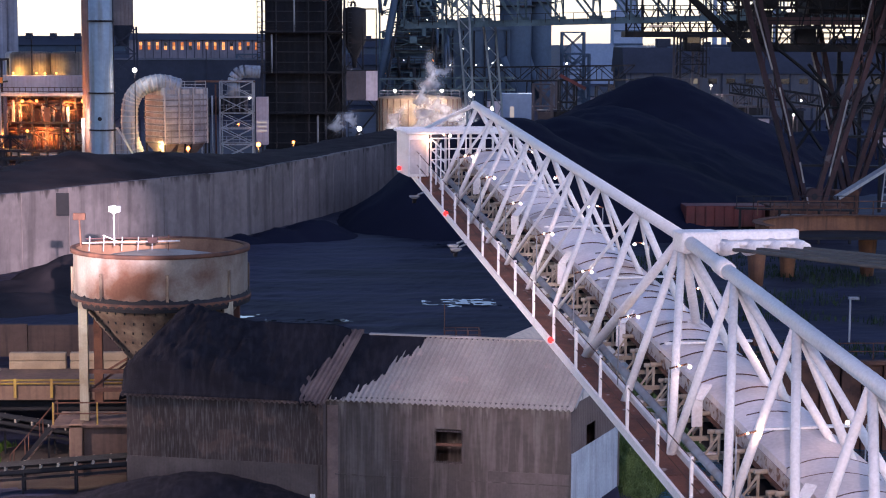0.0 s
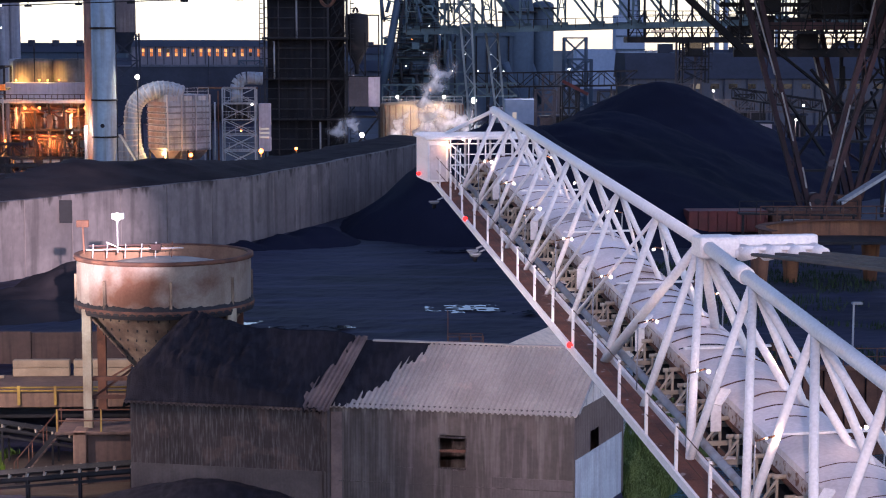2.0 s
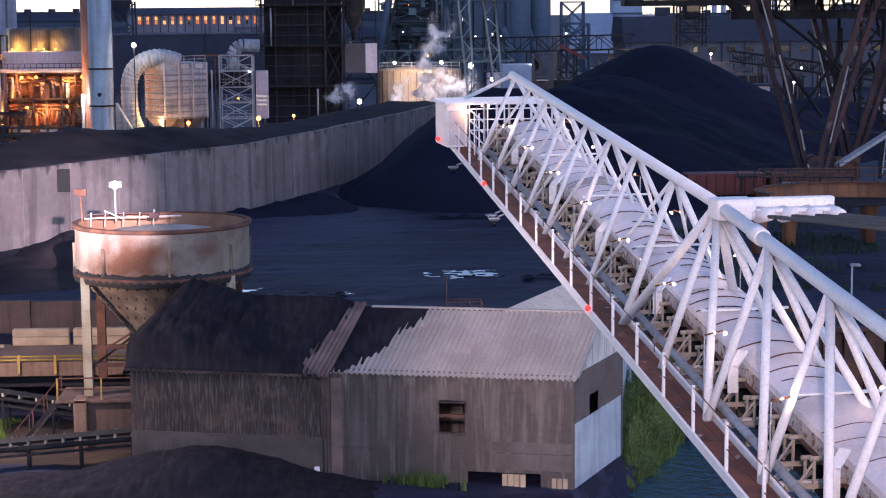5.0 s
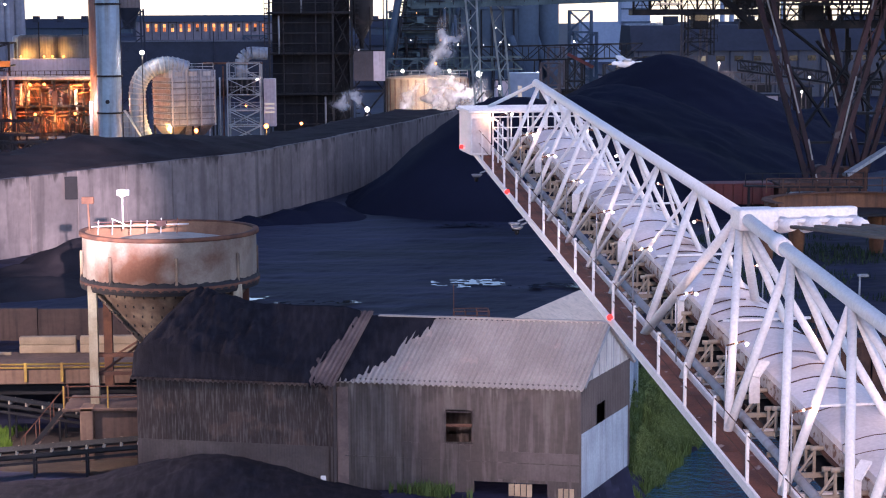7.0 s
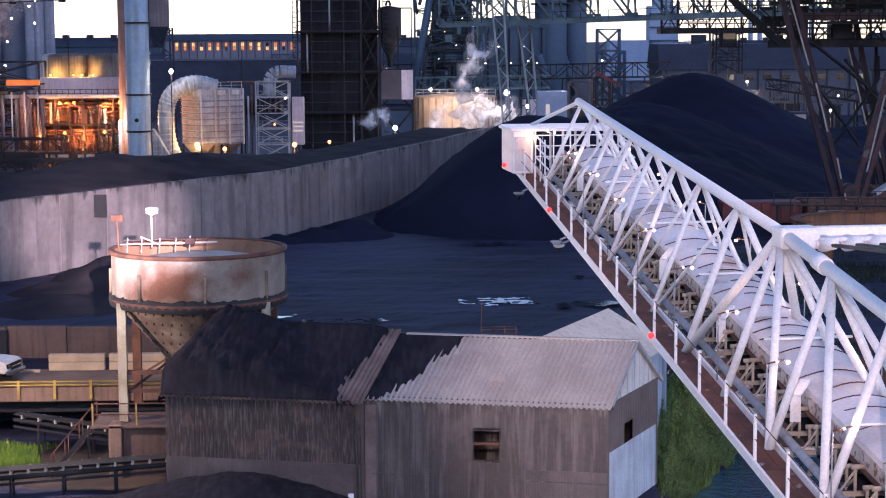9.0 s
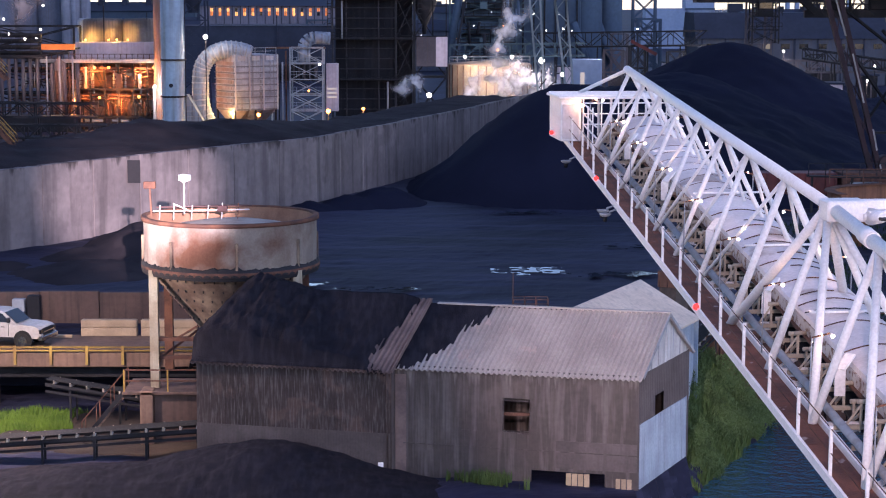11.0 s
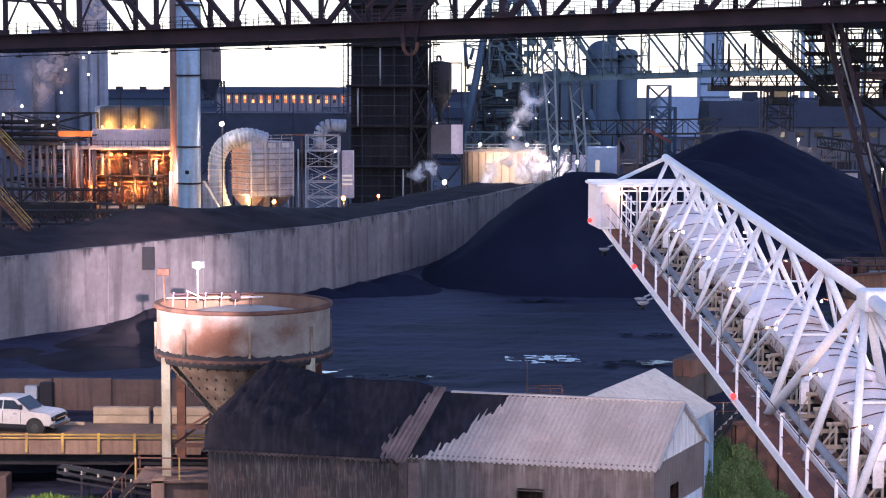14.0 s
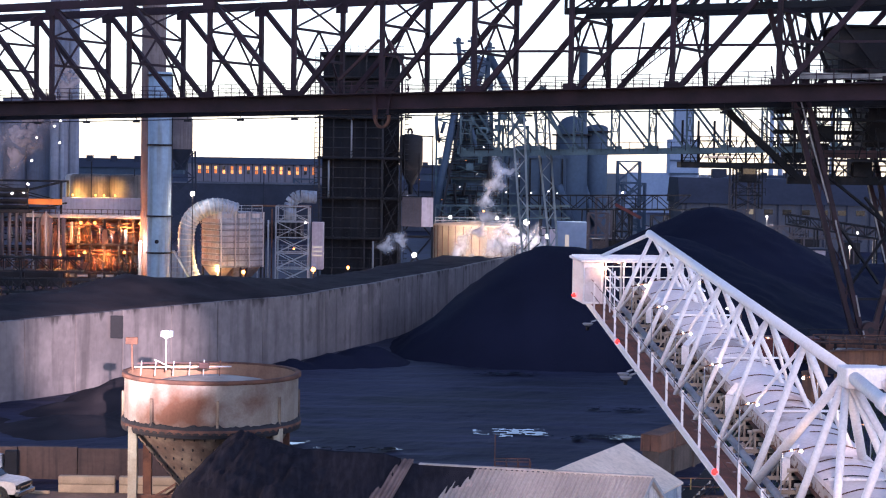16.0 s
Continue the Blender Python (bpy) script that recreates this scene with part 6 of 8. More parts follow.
def loader():
    """The rusty stacker tower on the coal bank with its railed stair arms."""
    t = thing("loader_tower", (-36.9, 148, 5.2), 0, "dark rusty stacker tower with yellow-railed stair arms", "loader")
    up = lambda x, z, y=0.0: (x, y, z)
    for x in (-2.6, 0.1, 0.95):
        bar("mast_chord", up(x, -3.0), up(x - 0.1, 16.5), 0.22, DARKSTEEL, t, 0.3)
    for k in range(11):
        z = 0.4 + 1.45 * k
        bar("mast_lacing", up(0.1, z), up(0.95, z + 1.4), 0.09, RUST, t)
        bar("mast_lacing", up(-2.6, z), up(0.1, z + 1.4), 0.11, DARKSTEEL, t)
        bar("mast_tie", up(-2.6, z), up(0.95, z), 0.1, RUST, t)
    box("balcony", (0.9, -0.5, 12.9), (2.3, 0.6, 13.0), DARKSTEEL, t)
    railing(t, (0.9, -0.5), (2.3, -0.5), 13.0, RUST, 1.1, 0.45, 0.05)
    for x0, z0, x1, z1 in ((-3.2, 13.4, 2.9, 6.8), (-2.5, 8.0, 3.5, 1.3)):
        n = 12
        for y in (-0.5, 0.5):
            bar("stair_stringer", up(x0, z0, y), up(x1, z1, y), 0.1, RUST, t, 0.26)
            for h in (0.55, 1.05):
                bar("hand_rail", up(x0, z0 + h, y), up(x1, z1 + h, y), 0.05, YELLOW, t)
            for k in range(n + 1):
                u = k / n
                bar("baluster", up(x0 + (x1 - x0) * u, z0 + (z1 - z0) * u, y), up(x0 + (x1 - x0) * u, z0 + (z1 - z0) * u + 1.05, y), 0.05, RUST, t)
        for k in range(2 * n):
            u = k / (2 * n)
            box("tread", (x0 + (x1 - x0) * u - 0.12, -0.5, z0 + (z1 - z0) * u), (x0 + (x1 - x0) * u + 0.14, 0.5, z0 + (z1 - z0) * u + 0.04), RUST, t)
        bar("arm_stay", up(x0 + 1.5, z0 + 3.0), up(x1 - 0.6, z1 + 0.4), 0.09, DARKSTEEL, t)
    box("service_deck", (-4.0, -0.9, -0.1), (4.1, 1.2, 0.1), RUST, t, 0.02)
    railing(t, (-4.0, -0.9), (4.1, -0.9), 0.1, YELLOW, 0.95, 0.9, 0.06)
    pipe("winch_drum", (0.4, 0.2, 1.2), (2.0, 0.3, 1.5), 0.55, RUSTPAINT, t, 16)
    box("winch_frame", (0.2, -0.2, 0.1), (2.3, 0.8, 0.7), RUST, t, 0.04)
    for x in (-3.6, -1.0, 1.4, 3.8):
        bar("deck_leg", up(x, -4.0, 0.2), up(x, 0.0, 0.2), 0.25, DARKSTEEL, t)


SAFETYORANGE = mat("orange_paint", (0.6, 0.2, 0.04), (0.45, 0.14, 0.03), 0.5, 0.6)
pipe_wall()
loader()


def process_tower():
    """The tall dark tower with bracing, side hopper and clad lower house."""
    t = thing("process_tower", (-9.3, 290, 0), 0, "tall soot-black steel process tower with open rib frames", "tower")
    box("casing", (-6.0, 0.9, 0), (3.3, 9, 35.2), TOWERSOOT, t, 0.1)
    box("stair_core", (3.6, 2.2, 0), (6.0, 8.6, 34.6), TOWERSOOT, t, 0.1)
    box("crown", (-6.5, -0.3, 34.6), (6.6, 9.4, 35.1), TOWERSOOT, t, 0.05)
    railing(t, (-6.5, -0.3), (6.6, -0.3), 35.1, TOWERSOOT, 1.0, 1.1, 0.08)
    for x, w in ((-6.4, 0.3), (-4.25, 0.2), (0.8, 0.2), (3.5, 0.34), (6.4, 0.34)):
        bar("upright_rib", (x, 0, 0), (x, 0, 34.6), w, TOWERRIB, t, 0.3)
    for k in range(5):
        z = 6.0 + 6.3 * k
        bar("ring_beam", (-6.7, -0.1, z), (6.7, -0.1, z), 0.3, TOWERRIB, t, 0.42)
        box("landing", (-6.7, -1.0, z - 0.1), (6.7, 0.8, z), TOWERSOOT, t)
        railing(t, (-6.7, -1.0), (6.7, -1.0), z, TOWERSOOT, 1.0, 1.3, 0.06)
        for j in range(1, 4):
            bar("girt", (-6.3, 0.35, z - 6.3 + 1.6 * j), (3.4, 0.35, z - 6.3 + 1.6 * j), 0.12, TOWERRIB, t, 0.16)
        bar("brace", (3.6, 0.2, z - 6.0), (6.3, 0.2, z), 0.16, TOWERRIB, t)
        bar("brace", (6.3, 0.2, z - 6.0), (3.6, 0.2, z), 0.16, TOWERRIB, t)
        for j in range(3):
            zz = z - 6.0 + 2.1 * j
            bar("stair_flight", (3.8, 1.2, zz), (6.1, 1.2, zz + 2.0), 0.9, TOWERSOOT, t, 0.14)
            bar("stair_rail", (3.8, 0.7, zz + 1.0), (6.1, 0.7, zz + 3.0), 0.08, TOWERRIB, t)
        for j in range(6):
            box("casing_panel", (-5.95 + 1.55 * j, 0.82, z - 6.1), (-4.5 + 1.55 * j, 0.89, z - 0.3), TOWERSOOT, t)
    for x in (-7.15, 6.95):
        d = 0.55 if x < 0 else 0.6
        bar("ladder_rail", (x, 0, 0), (x, 0, 34.5), 0.12, TOWERRIB, t)
        for k in range(44):
            bar("rung", (x - 0.02, -0.1, 0.78 * k + 0.6), (x + d, -0.1, 0.78 * k + 0.6), 0.13, TOWERRIB, t)
    # vent pipes up the face
    for x, z0, z1 in ((-4.9, 12.2, 18.2), (-1.4, 18.6, 24.5), (2.2, 0.5, 5.6)):
        pipe("vent_pipe", (x, -0.2, z0), (x, -0.2, z1), 0.14, GREY, t, 8)
    # the small hopper beside it
    h = thing("day_bin", (-1.45, 290, 0), 0, "black cone-bottomed bin on a slender frame", "bin")
    lathe("bin_shell", [(0.05, 22.6), (1.75, 22.3), (1.85, 21.8), (1.85, 17.4), (0.4, 14.4), (0.35, 13.0)], BLACKSTEEL, h, 24, centre=(0.1, 2, 0))
    lattice(h, -1.6, 3.6, 0, 4, 0.0, 12.6, 2, BLACKSTEEL, 0.2)
    box("clad_house", (-1.2, -0.3, 8.0), (3.7, 4.2, 12.6), FARBROWN, h, 0.05)
    box("clad_strip", (1.9, -0.38, 8.0), (3.7, -0.3, 12.6), WALLPALE, h)
    for x in (-1.4, 1.4):
        bar("bin_leg", (x, 0.6, 12.6), (x, 0.6, 19.5), 0.22, BLACKSTEEL, h)
    bar("brace", (-1.4, 0.6, 12.7), (1.4, 0.6, 17.0), 0.12, BLACKSTEEL, h)
    bar("brace", (1.4, 0.6, 12.7), (-1.4, 0.6, 17.0), 0.12, BLACKSTEEL, h)
    for z in (17.4, 22.2):
        bar("gangway", (1.6, 0.4, z), (3.6, 0.4, z), 0.2, BLACKSTEEL, h)
    bar("gangway_post", (3.5, 0.4, 12.6), (3.5, 0.4, 22.3), 0.18, BLACKSTEEL, h)
    for k in range(5):
        pipe("vent_bend", (0.3 + 0.35 * math.cos(math.pi * k / 5) - 0.4, 2, 22.6 + 0.8 * math.sin(math.pi * k / 5)), (0.3 + 0.35 * math.cos(math.pi * (k + 1) / 5) - 0.4, 2, 22.6 + 0.8 * math.sin(math.pi * (k + 1) / 5)), 0.18, BLACKSTEEL, h, 8)


TOWERRIB = mat("sooty_tower_steel", (0.026, 0.027, 0.034), (0.014, 0.015, 0.019), 0.4, 0.7, patch=(0.05, 0.045, 0.045), patch_scale=0.6, patch_at=0.62)
process_tower()


MILLWALL = mat("pale_mill_wall", (0.17, 0.17, 0.225), (0.13, 0.135, 0.18), 0.1, 0.8, streak=(0.10, 0.10, 0.12), streak_amount=0.5)


def mill():
    t = thing("mill_building", (-40.0, 420, 0), 0, "long blue-grey mill hall with a row of orange-lit windows", "building")
    x0, x1 = -12.5, 18.0
    box("upper_wall", (x0, 0, 12.8), (x1, 14, 17.0), MILLWALL, t, 0.05)
    bm = bmesh.new()
    ring = [[bm.verts.new((x, y, z)) for y, z in ((-0.6, 16.9), (6, 18.4), (14.6, 16.9))] for x in (x0 - 0.4, x1)]
    bm.faces.new(ring[0])
    bm.faces.new(ring[1][::-1])
    for i in range(3):
        bm.faces.new((ring[0][i], ring[0][(i + 1) % 3], ring[1][(i + 1) % 3], ring[1][i]))
    part("roof", bm, FARROOF, t)
    box("lower_hall", (x0 - 4, -9, 0), (x1 + 3, 0.2, 12.6), FARROOF, t, 0.05)
    bar("lower_eave", (x0 - 4, -9.2, 12.7), (x1 + 3, -9.2, 12.7), 0.3, FARWALL, t)
    for k in range(15):
        x = x0 + 2.6 + 1.85 * k
        for z0, z1, m in ((14.75, 15.5, k * 5 % 7), (15.65, 16.4, (k * 3 + 1) % 8)):
            w = box("window", (x - 0.27, -0.2, z0), (x + 0.27, -0.1, z1), (LITDIM, LITWINDOW, GLASSDARK, LITDIM, LITHALF, LITDIM, LITHALF, LITWINDOW)[m], t)
            bar("window_frame", (x, -0.24, z0), (x, -0.24, z1), 0.07, FARROOF, w)
        bar("pilaster", (x + 0.92, -0.1, 12.9), (x + 0.92, -0.1, 16.9), 0.14, FARROOF, t)
    bar("vent_pipe", (5.5, -9.5, 8), (5.5, -9.5, 15), 0.2, FARROOF, t)
    h = thing("rolling_hall", (95.0, 400, 0), 0, "long dark hall with a dim strip of lit windows", "building")
    box("hall_wall", (-38, 0, 0), (60, 20, 10.2), WALLHALL, h, 0.05)
    bm = bmesh.new()
    ring = [[bm.verts.new((x, y, z)) for y, z in ((-0.6, 10.1), (3.0, 15.6), (17, 15.6), (20.6, 10.1))] for x in (-38.5, 60)]
    bm.faces.new(ring[0])
    bm.faces.new(ring[1][::-1])
    for i in range(4):
        bm.faces.new((ring[0][i], ring[0][(i + 1) % 4], ring[1][(i + 1) % 4], ring[1][i]))
    part("roof", bm, FARROOF, h)
    for k in range(24):
        x = -36 + 4.0 * k
        box("window", (x, -0.08, 7.9), (x + 1.9, 0.02, 9.0), (GLASSDARK, DIMWARM)[k % 7 == 3], h)
    for k in range(20):
        bar("pilaster", (-37 + 5 * k, -0.15, 0), (-37 + 5 * k, -0.15, 10.1), 0.3, FARROOF, h)
    for k in range(5):
        box("roof_vent", (-30 + 17 * k, 8, 15.5), (-27 + 17 * k, 11, 17.6), FARROOF, h, 0.05)


LITHALF = glow("amber_window", (1.0, 0.4, 0.1), 1.1)
LITDIM = glow("dim_window", (1.0, 0.3, 0.06), 0.6)
DIMWARM = glow("dim_warm_window", (0.9, 0.75, 0.45), 0.14)
WALLHALL = mat("blue_grey_hall_wall", (0.075, 0.085, 0.115), (0.055, 0.063, 0.088), 0.1, 0.8, streak=(0.09, 0.08, 0.08), streak_amount=0.5)
mill()

# the air haze over distance is painted into these bluish colours
HAZEBLUE = mat("blue_haze_tone", (0.058, 0.092, 0.14), (0.042, 0.067, 0.105), 0.08, 0.85, bump=0.1)
HAZEPALE = mat("pale_haze_tone", (0.22, 0.29, 0.41), (0.18, 0.245, 0.36), 0.08, 0.85, bump=0.1)


def furnace():
    t = thing("blast_furnace", (13.0, 450, 0), 0, "dark blue-grey blast furnace with platforms, skips and top gear", "furnace")
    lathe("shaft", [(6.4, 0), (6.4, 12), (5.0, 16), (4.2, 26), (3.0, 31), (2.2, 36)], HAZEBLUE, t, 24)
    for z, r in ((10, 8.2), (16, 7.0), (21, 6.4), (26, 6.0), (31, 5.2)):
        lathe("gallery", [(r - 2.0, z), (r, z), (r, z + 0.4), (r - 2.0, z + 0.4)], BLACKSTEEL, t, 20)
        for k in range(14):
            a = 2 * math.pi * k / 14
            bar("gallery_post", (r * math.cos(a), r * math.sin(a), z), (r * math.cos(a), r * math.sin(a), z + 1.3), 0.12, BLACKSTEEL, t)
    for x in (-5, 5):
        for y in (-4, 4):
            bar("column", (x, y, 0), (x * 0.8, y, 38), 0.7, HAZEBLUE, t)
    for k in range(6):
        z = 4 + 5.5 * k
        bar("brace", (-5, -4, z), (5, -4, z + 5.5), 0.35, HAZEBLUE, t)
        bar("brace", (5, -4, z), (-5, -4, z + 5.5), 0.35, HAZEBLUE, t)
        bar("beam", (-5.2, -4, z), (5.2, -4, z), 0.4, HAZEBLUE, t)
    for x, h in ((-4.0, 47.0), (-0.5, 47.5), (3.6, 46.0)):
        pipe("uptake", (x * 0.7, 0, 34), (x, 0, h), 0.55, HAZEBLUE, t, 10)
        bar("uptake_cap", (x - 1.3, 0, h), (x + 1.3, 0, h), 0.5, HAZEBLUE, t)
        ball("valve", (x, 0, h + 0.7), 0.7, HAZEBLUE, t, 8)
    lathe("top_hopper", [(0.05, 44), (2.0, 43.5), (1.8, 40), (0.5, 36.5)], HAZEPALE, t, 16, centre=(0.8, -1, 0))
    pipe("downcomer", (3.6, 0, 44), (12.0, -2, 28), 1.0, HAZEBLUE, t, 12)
    rng = random.Random(17)
    for k in range(9):
        ball("bulb", (-7.5 + 1.4 * k, -7.6, 9 + (k * 7) % 5 * 3.2), 0.11, COOL if k % 4 else SODIUM, t, 5)
    # the steel round the shaft: frames, decks, pipes and hoppers
    lattice(t, -9.0, 6.0, -7.4, -5.4, 0, 33, 7, BLUESTEEL, 0.34)
    lattice(t, -3.5, 3.5, -5.0, -3.0, 33, 45, 4, HAZEBLUE, 0.3)
    lattice(t, 7.0, 13.0, -6.0, -2.0, 0, 27, 5, BLUESTEEL, 0.32)
    for k in range(11):
        z = 5.0 + 3.1 * k
        wide = 9.6 - 0.18 * z
        box("deck", (-wide, -8.0, z), (wide * 0.8, -4.5, z + 0.25), BLACKSTEEL, t)
        railing(t, (-wide, -8.0), (wide * 0.8, -8.0), z + 0.25, BLACKSTEEL, 1.2, 1.6, 0.12)
    for k in range(44):
        x, z = rng.uniform(-9, 9), rng.uniform(3, 30)
        m = (BLUESTEEL, HAZEBLUE, BLACKSTEEL)[k % 3]
        if k % 3:
            pipe("process_pipe", (x, -8.2, z), (x + rng.uniform(-1, 1), -8.2, z + rng.uniform(2, 7)), rng.uniform(0.15, 0.5), m, t, 8)
        else:
            box("plant_box", (x, -8.4, z), (x + rng.uniform(0.8, 2.6), -6.8, z + rng.uniform(0.8, 2.6)), m, t, 0.08)
    pipe("skip_bridge", (-4, -6, 34), (-9.5, -12, 4), 0.9, HAZEBLUE, t, 8)
    bar("skip_track", (-2, -6.5, 36), (-8.0, -14, 4), 0.5, BLACKSTEEL, t)
    c = thing("cast_house", (27.0, 447, 0), 0, "dark blue-grey cast house beside the furnace", "building")
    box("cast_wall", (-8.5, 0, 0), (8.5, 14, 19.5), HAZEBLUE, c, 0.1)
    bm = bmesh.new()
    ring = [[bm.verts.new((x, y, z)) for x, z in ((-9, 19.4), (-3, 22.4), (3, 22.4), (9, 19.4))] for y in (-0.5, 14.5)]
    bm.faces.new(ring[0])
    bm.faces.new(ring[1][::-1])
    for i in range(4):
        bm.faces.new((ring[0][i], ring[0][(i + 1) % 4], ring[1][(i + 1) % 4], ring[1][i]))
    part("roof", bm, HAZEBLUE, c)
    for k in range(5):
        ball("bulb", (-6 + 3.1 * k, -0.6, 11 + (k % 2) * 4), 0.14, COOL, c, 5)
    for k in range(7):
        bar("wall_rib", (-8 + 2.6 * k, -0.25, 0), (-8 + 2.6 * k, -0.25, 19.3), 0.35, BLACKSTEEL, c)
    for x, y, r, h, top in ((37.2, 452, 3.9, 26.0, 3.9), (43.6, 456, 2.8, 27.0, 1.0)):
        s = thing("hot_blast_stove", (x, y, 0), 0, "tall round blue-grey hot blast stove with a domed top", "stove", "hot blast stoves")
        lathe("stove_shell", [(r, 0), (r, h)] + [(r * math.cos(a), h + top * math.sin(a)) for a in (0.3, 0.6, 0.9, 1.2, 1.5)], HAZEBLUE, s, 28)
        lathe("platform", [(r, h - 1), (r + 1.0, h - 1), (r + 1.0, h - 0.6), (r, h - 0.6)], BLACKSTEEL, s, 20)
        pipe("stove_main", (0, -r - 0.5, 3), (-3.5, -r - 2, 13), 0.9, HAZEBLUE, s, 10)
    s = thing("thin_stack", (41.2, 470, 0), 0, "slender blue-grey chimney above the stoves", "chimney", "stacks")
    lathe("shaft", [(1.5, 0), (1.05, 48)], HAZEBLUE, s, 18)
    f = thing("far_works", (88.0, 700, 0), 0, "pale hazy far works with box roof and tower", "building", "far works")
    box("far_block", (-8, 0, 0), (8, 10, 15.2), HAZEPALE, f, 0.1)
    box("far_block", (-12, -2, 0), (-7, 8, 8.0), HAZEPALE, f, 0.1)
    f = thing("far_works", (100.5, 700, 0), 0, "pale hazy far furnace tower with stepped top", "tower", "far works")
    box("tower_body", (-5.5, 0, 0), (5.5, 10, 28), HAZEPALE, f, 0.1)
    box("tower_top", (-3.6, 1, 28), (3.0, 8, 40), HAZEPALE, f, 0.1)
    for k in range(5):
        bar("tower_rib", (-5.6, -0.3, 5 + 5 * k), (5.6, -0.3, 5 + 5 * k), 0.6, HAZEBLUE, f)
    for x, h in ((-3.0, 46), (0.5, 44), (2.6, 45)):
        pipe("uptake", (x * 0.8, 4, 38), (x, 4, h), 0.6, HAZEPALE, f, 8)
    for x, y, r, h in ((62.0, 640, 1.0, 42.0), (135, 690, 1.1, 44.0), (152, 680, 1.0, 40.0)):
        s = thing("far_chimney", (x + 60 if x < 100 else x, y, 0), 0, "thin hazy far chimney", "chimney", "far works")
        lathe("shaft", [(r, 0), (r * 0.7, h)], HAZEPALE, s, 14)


furnace()


def lit_tank_wall():
    t = thing("slurry_tank", (9.2, 303, 0), 0, "wide pale tank brightly lit and wrapped in steam", "tank")
    lathe("tank_shell", [(6.8, 0), (6.8, 7.9), (6.6, 8.1), (0.1, 8.6)], TANKWARM, t, 48)
    railing(t, (-6.5, -2.5), (6.5, -2.5), 8.2, GREY, 1.0, 1.3, 0.09)
    for k in range(16):
        a = math.pi + math.pi * (k + 0.5) / 16
        bar("tank_rib", (6.85 * math.cos(a), 6.85 * math.sin(a), 0), (6.85 * math.cos(a), 6.85 * math.sin(a), 7.9), 0.14, RUST, t)
    for x, z in ((-4.1, 9.3), (3.4, 9.3)):
        ball("bulb", (x, -6.0, z), 0.28, COOL, t, 8)
        point_lamp("tank_lamp", (9.2 + x, 293.5, z), 1800, (1.0, 0.78, 0.5), 0.3)
    ball("bulb", (1.2, -6.0, 10.4), 0.2, SODIUM, t, 8)
    point_lamp("tank_lamp", (9.2, 291.5, 4.0), 1200, (1.0, 0.85, 0.62), 0.4)
    for x, y, z, r in ((-0.6, 283, 3.9, 0.42), (16.5, 282, 9.2, 0.5), (19.7, 282, 7.1, 0.34)):
        small_lamp("flood_lamp", (x, y, z), COOL, r, 800, (1.0, 0.9, 0.75), "white flood lamp at the tower foot", 0)


lit_tank_wall()


def conveyor_gallery(name, a, b, h, w, material, label, legs=4, group="conveyor galleries"):
    """A lattice gallery: two trusses with a deck, on trestle legs."""
    a, b = Vector(a), Vector(b)
    base = thing(name, (a.x, a.y, 0), 0, label, "gallery", group)
    o = Vector((a.x, a.y, 0))
    d = b - a
    n = max(4, int(d.length / (h * 1.1)))
    side = Vector((-d.y, d.x, 0)).normalized() * w / 2
    up = Vector((0, 0, h))
    for s in (-1, 1):
        p, q = a - o + side * s, b - o + side * s
        bar("bottom_chord", p, q, 0.25, material, base)
        bar("top_chord", p + up, q + up, 0.25, material, base)
        for k in range(n):
            c0, c1 = p.lerp(q, k / n), p.lerp(q, (k + 1) / n)
            bar("hanger", c0, c0 + up, 0.14, material, base)
            bar("diagonal", c0 if k % 2 else c0 + up, c1 + up if k % 2 else c1, 0.14, material, base)
    bar("deck", a - o + Vector((0, 0, 0.1)), b - o + Vector((0, 0, 0.1)), w, BLACKSTEEL, base, 0.15)
    for k in range(legs):
        c = a.lerp(b, (k + 0.5) / legs) - o
        for s in (-1, 1):
            bar("trestle_leg", Vector((c.x, c.y, 0)) + side * s * 1.6, c + side * s, 0.25, material, base)
        bar("trestle_tie", Vector((c.x, c.y, c.z * 0.5)) - side * 1.3, Vector((c.x, c.y, c.z * 0.5)) + side * 1.3, 0.18, material, base)
    return base


conveyor_gallery("pipe_gallery", (3.0, 330, 8.2), (27.0, 330, 8.5), 2.2, 3.0, BLUESTEEL, "blue-grey lattice pipe bridge behind the lit tank", 3)
conveyor_gallery("belt_gallery", (20.0, 345, 9.6), (48.5, 332, 10.3), 2.6, 3.2, BLACKSTEEL, "dark lattice conveyor gallery on trestles", 4)
conveyor_gallery("belt_gallery", (60.0, 300, 9.0), (95.0, 285, 4.0), 1.6, 2.4, BLACKSTEEL, "dark lattice conveyor gallery sloping behind the coal", 4)
conveyor_gallery("belt_gallery", (54.0, 320, 6.0), (105.0, 318, 6.0), 2.0, 2.6, FARBROWN, "rusty lattice gallery in front of the far hall", 6)

conveyor_gallery("belt_gallery", (-66.0, 226, 1.6), (-38.0, 218, 2.2), 1.5, 2.2, BLACKSTEEL, "dark low conveyor gallery behind the coal bank", 6)
conveyor_gallery("belt_gallery", (-70.0, 240, 3.4), (-44.0, 243, 3.0), 1.8, 2.6, BLACKSTEEL, "dark low conveyor gallery beside the process plant", 5)


